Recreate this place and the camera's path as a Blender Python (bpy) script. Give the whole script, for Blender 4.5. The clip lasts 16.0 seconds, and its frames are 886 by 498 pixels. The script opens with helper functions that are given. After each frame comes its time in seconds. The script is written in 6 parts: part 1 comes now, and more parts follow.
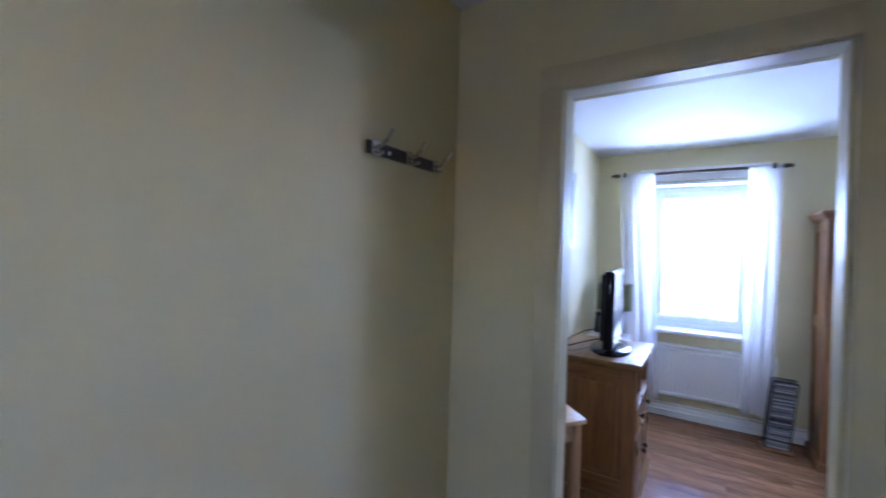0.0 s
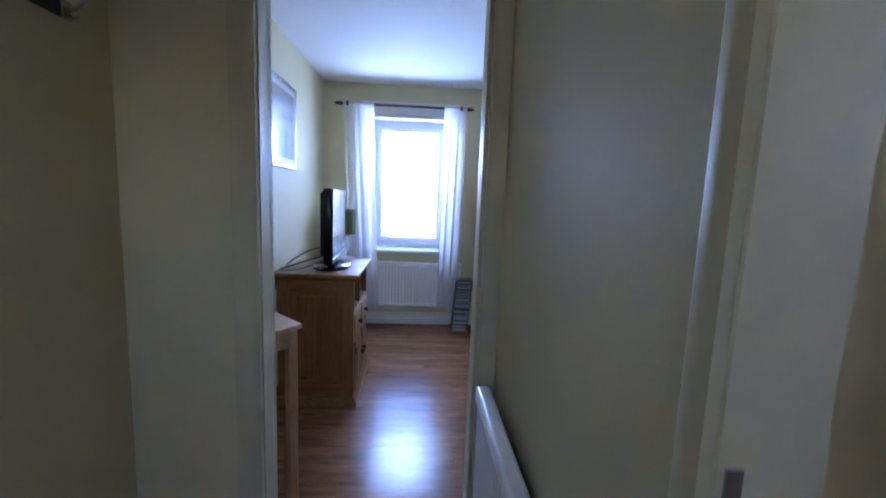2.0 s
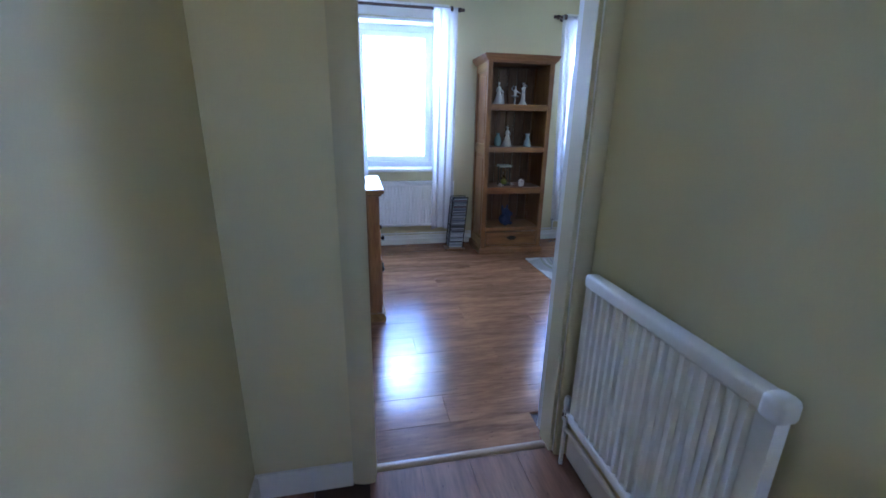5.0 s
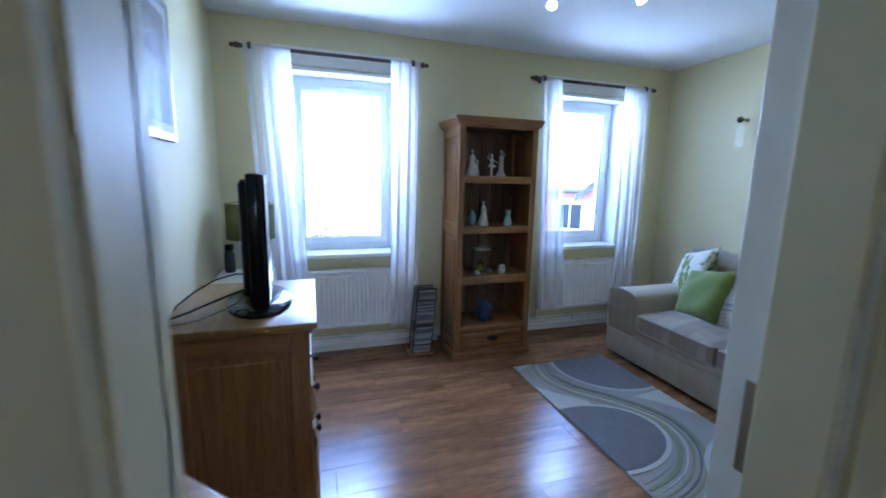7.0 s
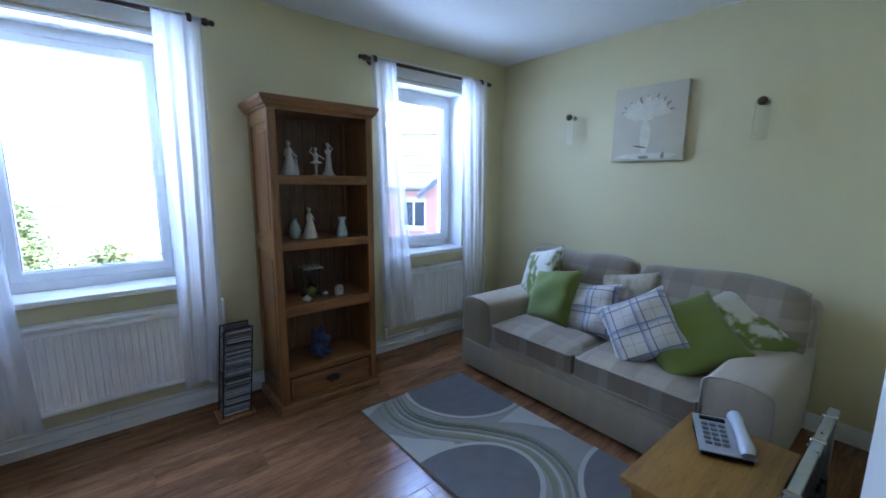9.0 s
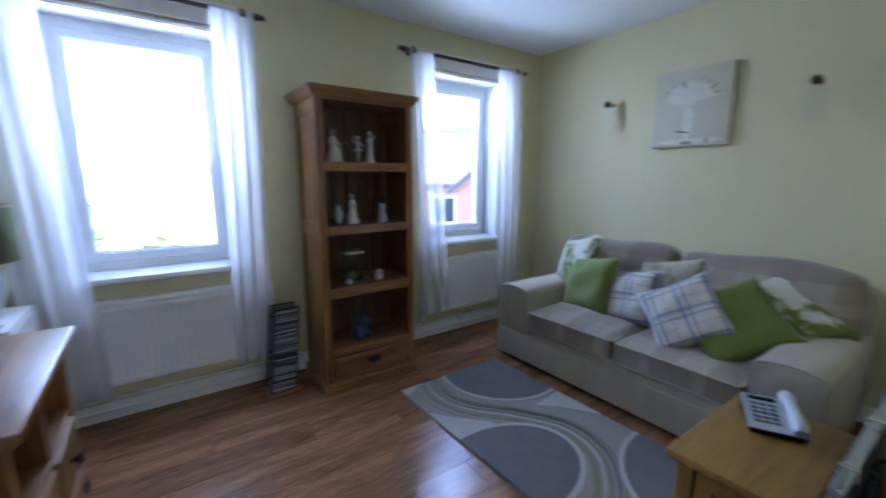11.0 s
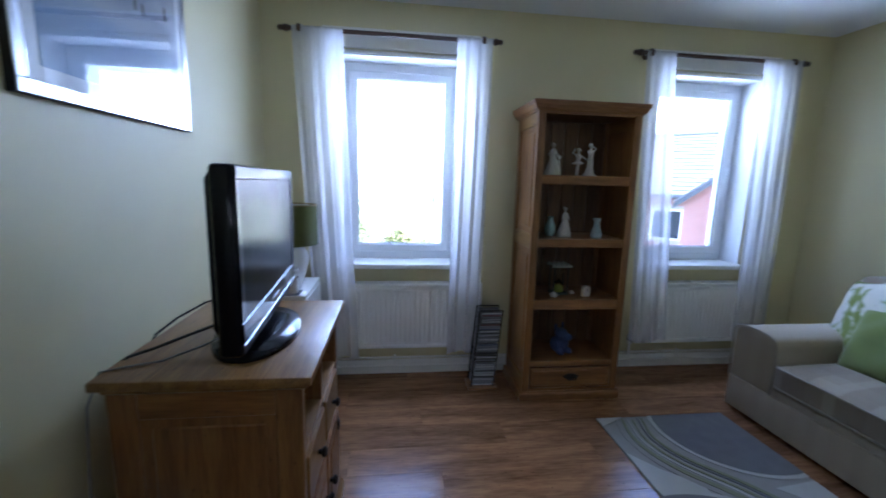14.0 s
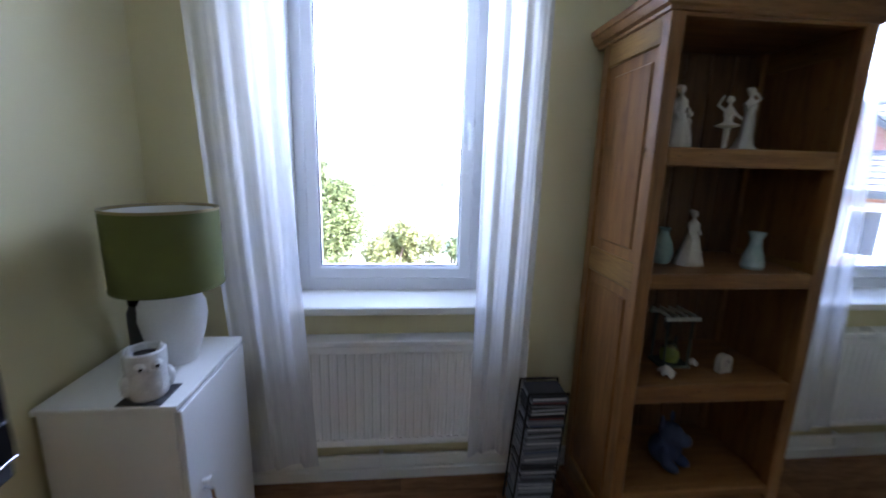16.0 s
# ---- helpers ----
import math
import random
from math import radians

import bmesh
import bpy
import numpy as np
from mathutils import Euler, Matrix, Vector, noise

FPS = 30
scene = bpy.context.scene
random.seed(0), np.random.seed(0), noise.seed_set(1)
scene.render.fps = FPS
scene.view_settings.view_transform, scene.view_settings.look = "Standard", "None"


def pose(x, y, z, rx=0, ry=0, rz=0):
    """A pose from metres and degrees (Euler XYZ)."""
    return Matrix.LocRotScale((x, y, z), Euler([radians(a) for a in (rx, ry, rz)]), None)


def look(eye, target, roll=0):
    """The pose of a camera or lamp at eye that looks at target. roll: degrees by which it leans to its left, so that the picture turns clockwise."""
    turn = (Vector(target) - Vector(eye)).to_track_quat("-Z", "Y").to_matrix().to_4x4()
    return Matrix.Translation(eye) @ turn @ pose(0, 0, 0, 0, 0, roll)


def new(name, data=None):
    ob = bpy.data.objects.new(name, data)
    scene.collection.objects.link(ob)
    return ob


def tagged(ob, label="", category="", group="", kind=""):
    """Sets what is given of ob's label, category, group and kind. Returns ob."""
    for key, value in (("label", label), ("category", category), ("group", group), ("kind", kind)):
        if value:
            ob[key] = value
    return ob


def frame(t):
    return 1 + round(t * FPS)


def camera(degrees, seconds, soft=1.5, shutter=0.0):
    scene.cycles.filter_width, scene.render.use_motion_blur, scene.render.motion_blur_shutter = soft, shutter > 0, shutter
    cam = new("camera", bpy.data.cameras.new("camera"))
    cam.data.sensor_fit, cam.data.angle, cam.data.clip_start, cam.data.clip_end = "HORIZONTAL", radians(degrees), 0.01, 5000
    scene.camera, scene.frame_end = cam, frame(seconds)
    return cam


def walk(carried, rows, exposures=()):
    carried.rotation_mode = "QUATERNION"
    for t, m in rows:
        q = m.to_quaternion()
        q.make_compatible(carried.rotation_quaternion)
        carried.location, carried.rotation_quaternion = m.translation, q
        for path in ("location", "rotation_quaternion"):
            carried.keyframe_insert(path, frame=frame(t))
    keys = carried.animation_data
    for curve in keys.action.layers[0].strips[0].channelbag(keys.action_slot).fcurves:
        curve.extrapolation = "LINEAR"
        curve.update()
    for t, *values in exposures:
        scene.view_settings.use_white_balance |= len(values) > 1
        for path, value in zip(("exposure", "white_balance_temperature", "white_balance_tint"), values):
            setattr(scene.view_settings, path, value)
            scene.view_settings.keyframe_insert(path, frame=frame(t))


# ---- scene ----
cam = camera(94.9, 16.0, 1.7, 0.4)
PATH = [
    (0, (0.242, 0.014, 1.524), (-0.826, 1.705, 1.513), 1.6),
    (0.5, (0.297, 0.077, 1.518), (-0.351, 1.969, 1.548), 1.7),
    (1, (0.37, 0.082, 1.505), (0.056, 2.056, 1.592), 1.3),
    (1.5, (0.365, 0.099, 1.459), (0.263, 2.096, 1.406), 1.6),
    (2, (0.341, 0.07, 1.377), (0.467, 2.05, 1.125), 2.2),
    (2.5, (0.267, 0.152, 1.313), (0.561, 2.086, 0.898), 1.6),
    (3, (0.157, 0.252, 1.264), (0.474, 2.137, 0.674), 1.9),
    (3.2, (0.067, 0.234, 1.213), (0.364, 2.111, 0.591), 1.2),
    (5.3, (-0.162, 0.151, 1.282), (0.231, 2.026, 0.708), 0.9),
    (5.5, (-0.112, 0.211, 1.327), (0.264, 2.096, 0.774), 0.8),
    (6, (-0.055, 0.475, 1.35), (0.341, 2.39, 0.93), 0.8),
    (6.5, (-0.049, 0.775, 1.378), (0.401, 2.691, 1.024), 1.2),
    (7, (-0.03, 1.095, 1.394), (0.583, 2.97, 1.063), 1.2),
    (7.5, (0.083, 1.323, 1.391), (0.853, 3.151, 1.137), 0.9),
    (8, (0.179, 1.518, 1.425), (1.097, 3.281, 1.2), 1.1),
    (8.5, (0.278, 1.58, 1.414), (1.403, 3.209, 1.128), 0.9),
    (8.7, (0.313, 1.584, 1.413), (1.528, 3.14, 1.095), 0.9),
    (10.8, (0.227, 1.589, 1.342), (1.544, 3.053, 0.994), -0.1),
    (11, (0.221, 1.576, 1.338), (1.364, 3.181, 0.998), 0.1),
    (11.5, (0.157, 1.558, 1.327), (0.842, 3.4, 0.957), 0.6),
    (12, (0.12, 1.547, 1.317), (0.241, 3.509, 0.949), 1.1),
    (12.5, (0.121, 1.531, 1.34), (-0.159, 3.478, 0.974), 1.3),
    (13, (0.114, 1.54, 1.369), (-0.273, 3.466, 0.991), 1.7),
    (13.5, (0.143, 1.565, 1.396), (0.003, 3.531, 1.053), 1.7),
    (14, (0.187, 1.58, 1.377), (0.427, 3.539, 1.051), 1.6),
    (14.5, (0.198, 1.736, 1.395), (0.673, 3.648, 1.05), 1.5),
    (15, (0.152, 2.026, 1.388), (0.622, 3.932, 1.007), 1.4),
    (15.5, (0.217, 2.368, 1.358), (0.557, 4.297, 0.952), 1.2),
    (16, (0.288, 2.788, 1.366), (0.485, 4.737, 0.963), 1.5),
]
EXPOSURES = [(0, 5.45, 4900, 35), (2, 4.85, 4850, 33), (3, 4.9, 4800, 29), (5.5, 5.45, 4700, 27), (6.5, 5.25, 4800, 23), (8.5, 4.7, 5000, 22), (11, 4.7, 5250, 26), (12, 4.6, 4750, 21), (13.5, 4.5, 4950, 23), (14.5, 4.4, 5450, 27), (16, 4.35, 5700, 27)]
walk(cam, [(t, look(eye, target, roll)) for t, eye, target, roll in PATH], EXPOSURES)

# ---- light ----
world = bpy.data.worlds.new("sky")
scene.world = world
world.use_nodes = True
wn = world.node_tree
sky = wn.nodes.new("ShaderNodeTexSky")
sky.sky_type, sky.sun_disc = "NISHITA", False
sky.sun_elevation, sky.sun_rotation = radians(42), radians(130)
sky.air_density, sky.dust_density = 1.0, 1.6
wn.nodes["Background"].inputs["Strength"].default_value = 0.11
wn.links.new(sky.outputs["Color"], wn.nodes["Background"].inputs["Color"])

sun = new("sun", bpy.data.lights.new("sun", "SUN"))
sun.data.energy, sun.data.angle, sun.data.color = 1.3, radians(3), (1.0, 0.96, 0.9)
sun.matrix_world = look((46, -38.6, 54), (0, 0, 0))


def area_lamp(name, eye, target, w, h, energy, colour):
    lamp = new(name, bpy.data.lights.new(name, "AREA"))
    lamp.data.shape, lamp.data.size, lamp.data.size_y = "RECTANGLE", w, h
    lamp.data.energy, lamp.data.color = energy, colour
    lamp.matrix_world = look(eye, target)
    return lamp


area_lamp("side_room_daylight", (2.99, -0.70, 1.95), (0, 0.4, 1.0), 0.36, 0.4, 0.045, (0.80, 0.89, 1.0))
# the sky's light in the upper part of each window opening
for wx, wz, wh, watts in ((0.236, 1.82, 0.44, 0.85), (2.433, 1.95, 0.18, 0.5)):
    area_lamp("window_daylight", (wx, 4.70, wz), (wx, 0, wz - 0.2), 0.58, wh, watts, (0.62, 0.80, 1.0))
# ---- materials ----
def material(name, colour, rough=0.6, second=None, scale=6.0, fine=60.0, bump=0.0, metal=0.0, mix=0.5, stretch=None, random_value=0.0, coat=0.0, bump_scale=None):
    m = bpy.data.materials.new(name)
    m.use_nodes = True
    n, l = m.node_tree.nodes, m.node_tree.links
    b = n["Principled BSDF"]
    b.inputs["Roughness"].default_value, b.inputs["Metallic"].default_value = rough, metal
    b.inputs["Coat Weight"].default_value = coat
    tc = n.new("ShaderNodeTexCoord")
    mp = n.new("ShaderNodeMapping")
    l.new(tc.outputs["Object"], mp.inputs["Vector"])
    if stretch:
        mp.inputs["Scale"].default_value = stretch
    big, small = n.new("ShaderNodeTexNoise"), n.new("ShaderNodeTexNoise")
    big.inputs["Scale"].default_value, big.inputs["Detail"].default_value = scale, 4
    small.inputs["Scale"].default_value, small.inputs["Detail"].default_value = fine, 6
    l.new(mp.outputs["Vector"], big.inputs["Vector"])
    l.new(mp.outputs["Vector"], small.inputs["Vector"])
    add = n.new("ShaderNodeMath")
    add.operation = "MULTIPLY_ADD"
    add.inputs[1].default_value = 0.45
    l.new(small.outputs["Fac"], add.inputs[0])
    half = n.new("ShaderNodeMath")
    half.operation = "MULTIPLY"
    half.inputs[1].default_value = 0.6
    l.new(big.outputs["Fac"], half.inputs[0])
    l.new(half.outputs[0], add.inputs[2])
    ramp = n.new("ShaderNodeValToRGB")
    second = second or tuple(c * 0.86 for c in colour)
    ramp.color_ramp.elements[0].position, ramp.color_ramp.elements[1].position = 0.5 - mix * 0.5, 0.5 + mix * 0.5
    ramp.color_ramp.elements[0].color, ramp.color_ramp.elements[1].color = (*second, 1), (*colour, 1)
    l.new(add.outputs[0], ramp.inputs["Fac"])
    out = ramp.outputs["Color"]
    if random_value:
        info, hsv, rng = n.new("ShaderNodeObjectInfo"), n.new("ShaderNodeHueSaturation"), n.new("ShaderNodeMapRange")
        rng.inputs["To Min"].default_value, rng.inputs["To Max"].default_value = 1 - random_value, 1 + random_value
        l.new(info.outputs["Random"], rng.inputs["Value"])
        l.new(rng.outputs["Result"], hsv.inputs["Value"])
        l.new(out, hsv.inputs["Color"])
        out = hsv.outputs["Color"]
        shift = n.new("ShaderNodeVectorMath")
        shift.operation = "MULTIPLY_ADD"
        shift.inputs[1].default_value = (7.3, 11.1, 5.7)
        l.new(info.outputs["Random"], shift.inputs[0])
        l.new(mp.outputs["Vector"], shift.inputs[2])
        l.new(shift.outputs["Vector"], big.inputs["Vector"])
        l.new(shift.outputs["Vector"], small.inputs["Vector"])
    l.new(out, b.inputs["Base Color"])
    rr = n.new("ShaderNodeMapRange")
    rr.inputs["To Min"].default_value, rr.inputs["To Max"].default_value = max(0.02, rough - 0.08), min(1, rough + 0.08)
    l.new(big.outputs["Fac"], rr.inputs["Value"])
    l.new(rr.outputs["Result"], b.inputs["Roughness"])
    if bump:
        bp = n.new("ShaderNodeBump")
        bp.inputs["Strength"].default_value, bp.inputs["Distance"].default_value = bump, 0.004
        l.new(small.outputs["Fac"], bp.inputs["Height"])
        l.new(bp.outputs["Normal"], b.inputs["Normal"])
    return m


def wood(name, dark, light, along="z", rough=0.4, knots=True, random_value=0.0, stretch=14.0, scale=2.2):
    """Pine-like grain that runs along one axis, with knots and two scales of tone."""
    m = bpy.data.materials.new(name)
    m.use_nodes = True
    n, l = m.node_tree.nodes, m.node_tree.links
    b = n["Principled BSDF"]
    tc, mp = n.new("ShaderNodeTexCoord"), n.new("ShaderNodeMapping")
    l.new(tc.outputs["Object"], mp.inputs["Vector"])
    mp.inputs["Scale"].default_value = [1.0 if a == along else stretch for a in "xyz"]
    vec = mp.outputs["Vector"]
    info = n.new("ShaderNodeObjectInfo")
    shift = n.new("ShaderNodeVectorMath")
    shift.operation = "MULTIPLY_ADD"
    shift.inputs[1].default_value = (37.3, 21.1, 45.7)
    l.new(info.outputs["Random"], shift.inputs[0])
    l.new(vec, shift.inputs[2])
    vec = shift.outputs["Vector"]
    grain, fine, tone = n.new("ShaderNodeTexNoise"), n.new("ShaderNodeTexNoise"), n.new("ShaderNodeTexNoise")
    for node, s, d, dist in ((grain, scale, 5, 0.6), (fine, scale * 6, 8, 0.2), (tone, 0.7, 2, 0.0)):
        node.inputs["Scale"].default_value, node.inputs["Detail"].default_value, node.inputs["Distortion"].default_value = s, d, dist
        l.new(vec, node.inputs["Vector"])
    mixer = n.new("ShaderNodeMath")
    mixer.operation = "MULTIPLY_ADD"
    mixer.inputs[1].default_value = 0.4
    l.new(fine.outputs["Fac"], mixer.inputs[0])
    half = n.new("ShaderNodeMath")
    half.operation = "MULTIPLY"
    half.inputs[1].default_value = 0.6
    l.new(grain.outputs["Fac"], half.inputs[0])
    l.new(half.outputs[0], mixer.inputs[2])
    ramp = n.new("ShaderNodeValToRGB")
    e = ramp.color_ramp.elements
    e[0].position, e[1].position = 0.33, 0.66
    e[0].color, e[1].color = (*dark, 1), (*light, 1)
    l.new(mixer.outputs[0], ramp.inputs["Fac"])
    out = ramp.outputs["Color"]
    if knots:
        kn = n.new("ShaderNodeTexVoronoi")
        km = n.new("ShaderNodeMapping")
        km.inputs["Scale"].default_value = [3.0 if a == along else 9.0 for a in "xyz"]
        l.new(tc.outputs["Object"], km.inputs["Vector"])
        sh2 = n.new("ShaderNodeVectorMath")
        sh2.operation = "MULTIPLY_ADD"
        sh2.inputs[1].default_value = (3.3, 5.1, 7.7)
        l.new(info.outputs["Random"], sh2.inputs[0])
        l.new(km.outputs["Vector"], sh2.inputs[2])
        l.new(sh2.outputs["Vector"], kn.inputs["Vector"])
        kr = n.new("ShaderNodeValToRGB")
        kr.color_ramp.elements[0].position, kr.color_ramp.elements[1].position = 0.05, 0.13
        kr.color_ramp.elements[0].color, kr.color_ramp.elements[1].color = (0.22, 0.16, 0.12, 1), (1, 1, 1, 1)
        l.new(kn.outputs["Distance"], kr.inputs["Fac"])
        mul = n.new("ShaderNodeMix")
        mul.data_type, mul.blend_type = "RGBA", "MULTIPLY"
        mul.inputs["Factor"].default_value = 0.8
        l.new(out, mul.inputs[6])
        l.new(kr.outputs["Color"], mul.inputs[7])
        out = mul.outputs[2]
    hsv, rng = n.new("ShaderNodeHueSaturation"), n.new("ShaderNodeMapRange")
    rng.inputs["To Min"].default_value, rng.inputs["To Max"].default_value = 1 - random_value, 1 + random_value
    l.new(info.outputs["Random"], rng.inputs["Value"])
    l.new(rng.outputs["Result"], hsv.inputs["Value"])
    l.new(out, hsv.inputs["Color"])
    l.new(hsv.outputs["Color"], b.inputs["Base Color"])
    rr = n.new("ShaderNodeMapRange")
    rr.inputs["To Min"].default_value, rr.inputs["To Max"].default_value = max(0.05, rough - 0.07), rough + 0.07
    l.new(tone.outputs["Fac"], rr.inputs["Value"])
    l.new(rr.outputs["Result"], b.inputs["Roughness"])
    bp = n.new("ShaderNodeBump")
    bp.inputs["Strength"].default_value, bp.inputs["Distance"].default_value = 0.12, 0.002
    l.new(mixer.outputs[0], bp.inputs["Height"])
    l.new(bp.outputs["Normal"], b.inputs["Normal"])
    return m


WALL = material("cream_emulsion", (0.68, 0.607, 0.355), 0.6, (0.63, 0.56, 0.318), 1.6, 180, 0.10, mix=0.9)
CEIL = material("white_ceiling_paint", (0.80, 0.80, 0.79), 0.75, (0.74, 0.74, 0.73), 1.3, 90, 0.12, mix=0.9)
GLOSS = material("white_gloss_paint", (0.80, 0.785, 0.73), 0.32, (0.74, 0.72, 0.66), 3, 50, 0.04, mix=0.9)
CREAMGLOSS = material("cream_gloss", (0.60, 0.538, 0.335), 0.5, (0.55, 0.49, 0.30), 3, 50, 0.04, mix=0.9)
UPVC = material("white_upvc", (0.82, 0.83, 0.84), 0.3, (0.78, 0.79, 0.80), 4, 90, 0.02)
RADW = material("radiator_enamel", (0.82, 0.81, 0.79), 0.3, (0.76, 0.75, 0.72), 4, 60, 0.03)
PINE_Z = wood("waxed_pine_upright", (0.140, 0.053, 0.013), (0.315, 0.142, 0.038), "z", 0.38)
PINE_X = wood("waxed_pine_across", (0.140, 0.053, 0.013), (0.315, 0.142, 0.038), "x", 0.38)
PINE_Y = wood("waxed_pine_along", (0.155, 0.070, 0.015), (0.33, 0.172, 0.042), "y", 0.36)
PLANK = wood("laminate_plank", (0.12, 0.052, 0.022), (0.33, 0.168, 0.075), "x", 0.2, True, 0.10, 7.0, 2.0)
PLANK.node_tree.nodes["Principled BSDF"].inputs["Specular IOR Level"].default_value = 0.36
JOINT = material("plank_joint_shadow", (0.06, 0.03, 0.018), 0.6)
BRASS = material("aged_brass", (0.32, 0.25, 0.13), 0.4, metal=1.0)
IRON = material("blackened_iron", (0.03, 0.027, 0.025), 0.5, metal=0.7)
CHROME = material("brushed_steel", (0.62, 0.62, 0.62), 0.22, metal=1.0)
# same pine, with the bookcase's inner shade mixed into its colour
SHADED_BACKWOOD = wood("shade_darkened_pine_boards", (0.085, 0.036, 0.014), (0.20, 0.098, 0.038), "z", 0.45)
DARKWOOD = wood("dark_stained_rod", (0.035, 0.016, 0.009), (0.10, 0.05, 0.028), "x", 0.3, False)
BLACK = material("black_gloss_plastic", (0.008, 0.008, 0.010), 0.15)
BLACK.node_tree.nodes["Principled BSDF"].inputs["Specular IOR Level"].default_value = 0.22
PUTTY = material("putty_vinyl", (0.5, 0.48, 0.44), 0.5)


def glass_material(name, colour=(1, 1, 1), rough=0.0):
    m = bpy.data.materials.new(name)
    m.use_nodes = True
    b = m.node_tree.nodes["Principled BSDF"]
    b.inputs["Base Color"].default_value = (*colour, 1)
    b.inputs["Roughness"].default_value, b.inputs["Transmission Weight"].default_value, b.inputs["IOR"].default_value = rough, 1.0, 1.45
    return m


GLASS = glass_material("window_glass")


# ---- shaping ----
def box(bm, x0, x1, y0, y1, z0, z1, bevel=0.0, seg=1):
    made = bmesh.ops.create_cube(bm, size=1.0, matrix=Matrix.Translation(((x0 + x1) / 2, (y0 + y1) / 2, (z0 + z1) / 2)) @ Matrix.Diagonal((x1 - x0, y1 - y0, z1 - z0, 1)))
    if bevel:
        edges = list({e for v in made["verts"] for e in v.link_edges})
        bmesh.ops.bevel(bm, geom=edges, offset=bevel, segments=seg, profile=0.5, affect="EDGES")
    return bm


def boxm(x0, x1, y0, y1, z0, z1, bevel=0.0, seg=1):
    return box(bmesh.new(), x0, x1, y0, y1, z0, z1, bevel, seg)


def lathe(bm, profile, n=24, centre=(0, 0, 0), axis="z", cap=True):
    """Turns (radius, height) pairs round an axis."""
    rings = []
    for r, h in profile:
        ring = []
        for i in range(n):
            a = 2 * math.pi * i / n
            p = (r * math.cos(a), r * math.sin(a), h)
            p = {"z": p, "x": (p[2], p[0], p[1]), "y": (p[0], p[2], p[1])}[axis]
            ring.append(bm.verts.new([c + d for c, d in zip(centre, p)]))
        rings.append(ring)
    for a, b in zip(rings, rings[1:]):
        for i in range(n):
            bm.faces.new((a[i], a[(i + 1) % n], b[(i + 1) % n], b[i]))
    if cap:
        bm.faces.new(rings[0])
        bm.faces.new(rings[-1])
    bmesh.ops.recalc_face_normals(bm, faces=bm.faces)
    return bm


def tube(bm, points, r, n=8):
    """A round bar along a line of points; r a number or one for each point."""
    pts = [Vector(p) for p in points]
    rs = r if isinstance(r, (list, tuple)) else [r] * len(pts)
    rings, side = [], None
    for i, p in enumerate(pts):
        d = (pts[min(i + 1, len(pts) - 1)] - pts[max(i - 1, 0)]).normalized()
        if side is None:
            side = d.orthogonal().normalized()
        side = (side - d * side.dot(d)).normalized()
        up = d.cross(side)
        rings.append([bm.verts.new(p + (side * math.cos(2 * math.pi * k / n) + up * math.sin(2 * math.pi * k / n)) * rs[i]) for k in range(n)])
    for a, b in zip(rings, rings[1:]):
        for k in range(n):
            bm.faces.new((a[k], a[(k + 1) % n], b[(k + 1) % n], b[k]))
    bm.faces.new(rings[0])
    bm.faces.new(rings[-1])
    bmesh.ops.recalc_face_normals(bm, faces=bm.faces)
    return bm


def prism(bm, outline, axis, lo, hi):
    """A flat outline of (a, b) pairs pushed along an axis: x takes (y, z), y takes (x, z), z takes (x, y)."""
    def at(a, b, c):
        return {"x": (c, a, b), "y": (a, c, b), "z": (a, b, c)}[axis]
    low, high = [[bm.verts.new(at(a, b, c)) for a, b in outline] for c in (lo, hi)]
    k = len(outline)
    for i in range(k):
        bm.faces.new((low[i], low[(i + 1) % k], high[(i + 1) % k], high[i]))
    bm.faces.new(low)
    bm.faces.new(high)
    bmesh.ops.recalc_face_normals(bm, faces=bm.faces)
    return bm


def mesh_of(name, bm, mat, smooth=32):
    me = bpy.data.meshes.new(name)
    bm.to_mesh(me)
    bm.free()
    for m in mat if isinstance(mat, (list, tuple)) else [mat]:
        me.materials.append(m)
    me.shade_smooth()
    me.set_sharp_from_angle(angle=radians(smooth))
    return me


PIVOT = {}


def part(name, bm, mat, parent, label="", smooth=32):
    """Links a shape, given in the room's metres, as one mesh under a thing or under a part of it."""
    ob = new(name, mesh_of(name, bm, mat, smooth))
    ob.parent = parent
    if parent.name in PIVOT:
        ob.matrix_parent_inverse = PIVOT[parent.name].inverted()
    if label:
        ob["label"] = label
    return ob


def thing(name, label, category, base=(0, 0, 0), turn=0, group="", kind=""):
    """An Empty at the thing's base; its parts are shaped in the room's metres, then turned about the base."""
    ob = tagged(new(name), label, category, group, kind)
    ob.matrix_world = pose(*base, 0, 0, turn)
    PIVOT[ob.name] = Matrix.Translation(base)
    return ob


def single(name, bm, mat, label, category, m=None, group="", kind="", smooth=32):
    ob = tagged(new(name, mesh_of(name, bm, mat, smooth)), label, category, group, kind)
    ob.matrix_world = m or Matrix()
    return ob


def setting(name, bm, mat, label="", category="", smooth=32):
    return tagged(new(name, mesh_of(name, bm, mat, smooth)), label, category or name.split("_")[0], "", "structure")


# ---- the shell: living room, hall ----
X0, X1, Y0, Y1, H = -0.645, 3.35, 1.455, 4.38, 2.485     # living room
DX0, DX1, DH = -0.150, 0.553, 2.055                        # doorway
HX0, HX1, HY0, HY1, HH = -0.556, 0.61, -2.2, 1.355, 2.43  # hall
WIN = [(-0.165, 0.635), (2.031, 2.831)]                   # window openings
WZ0, WZ1, YO = 0.805, 2.165, 4.66
SX0, SX1 = -0.42, 0.415                                   # side doorway in the hall, along y


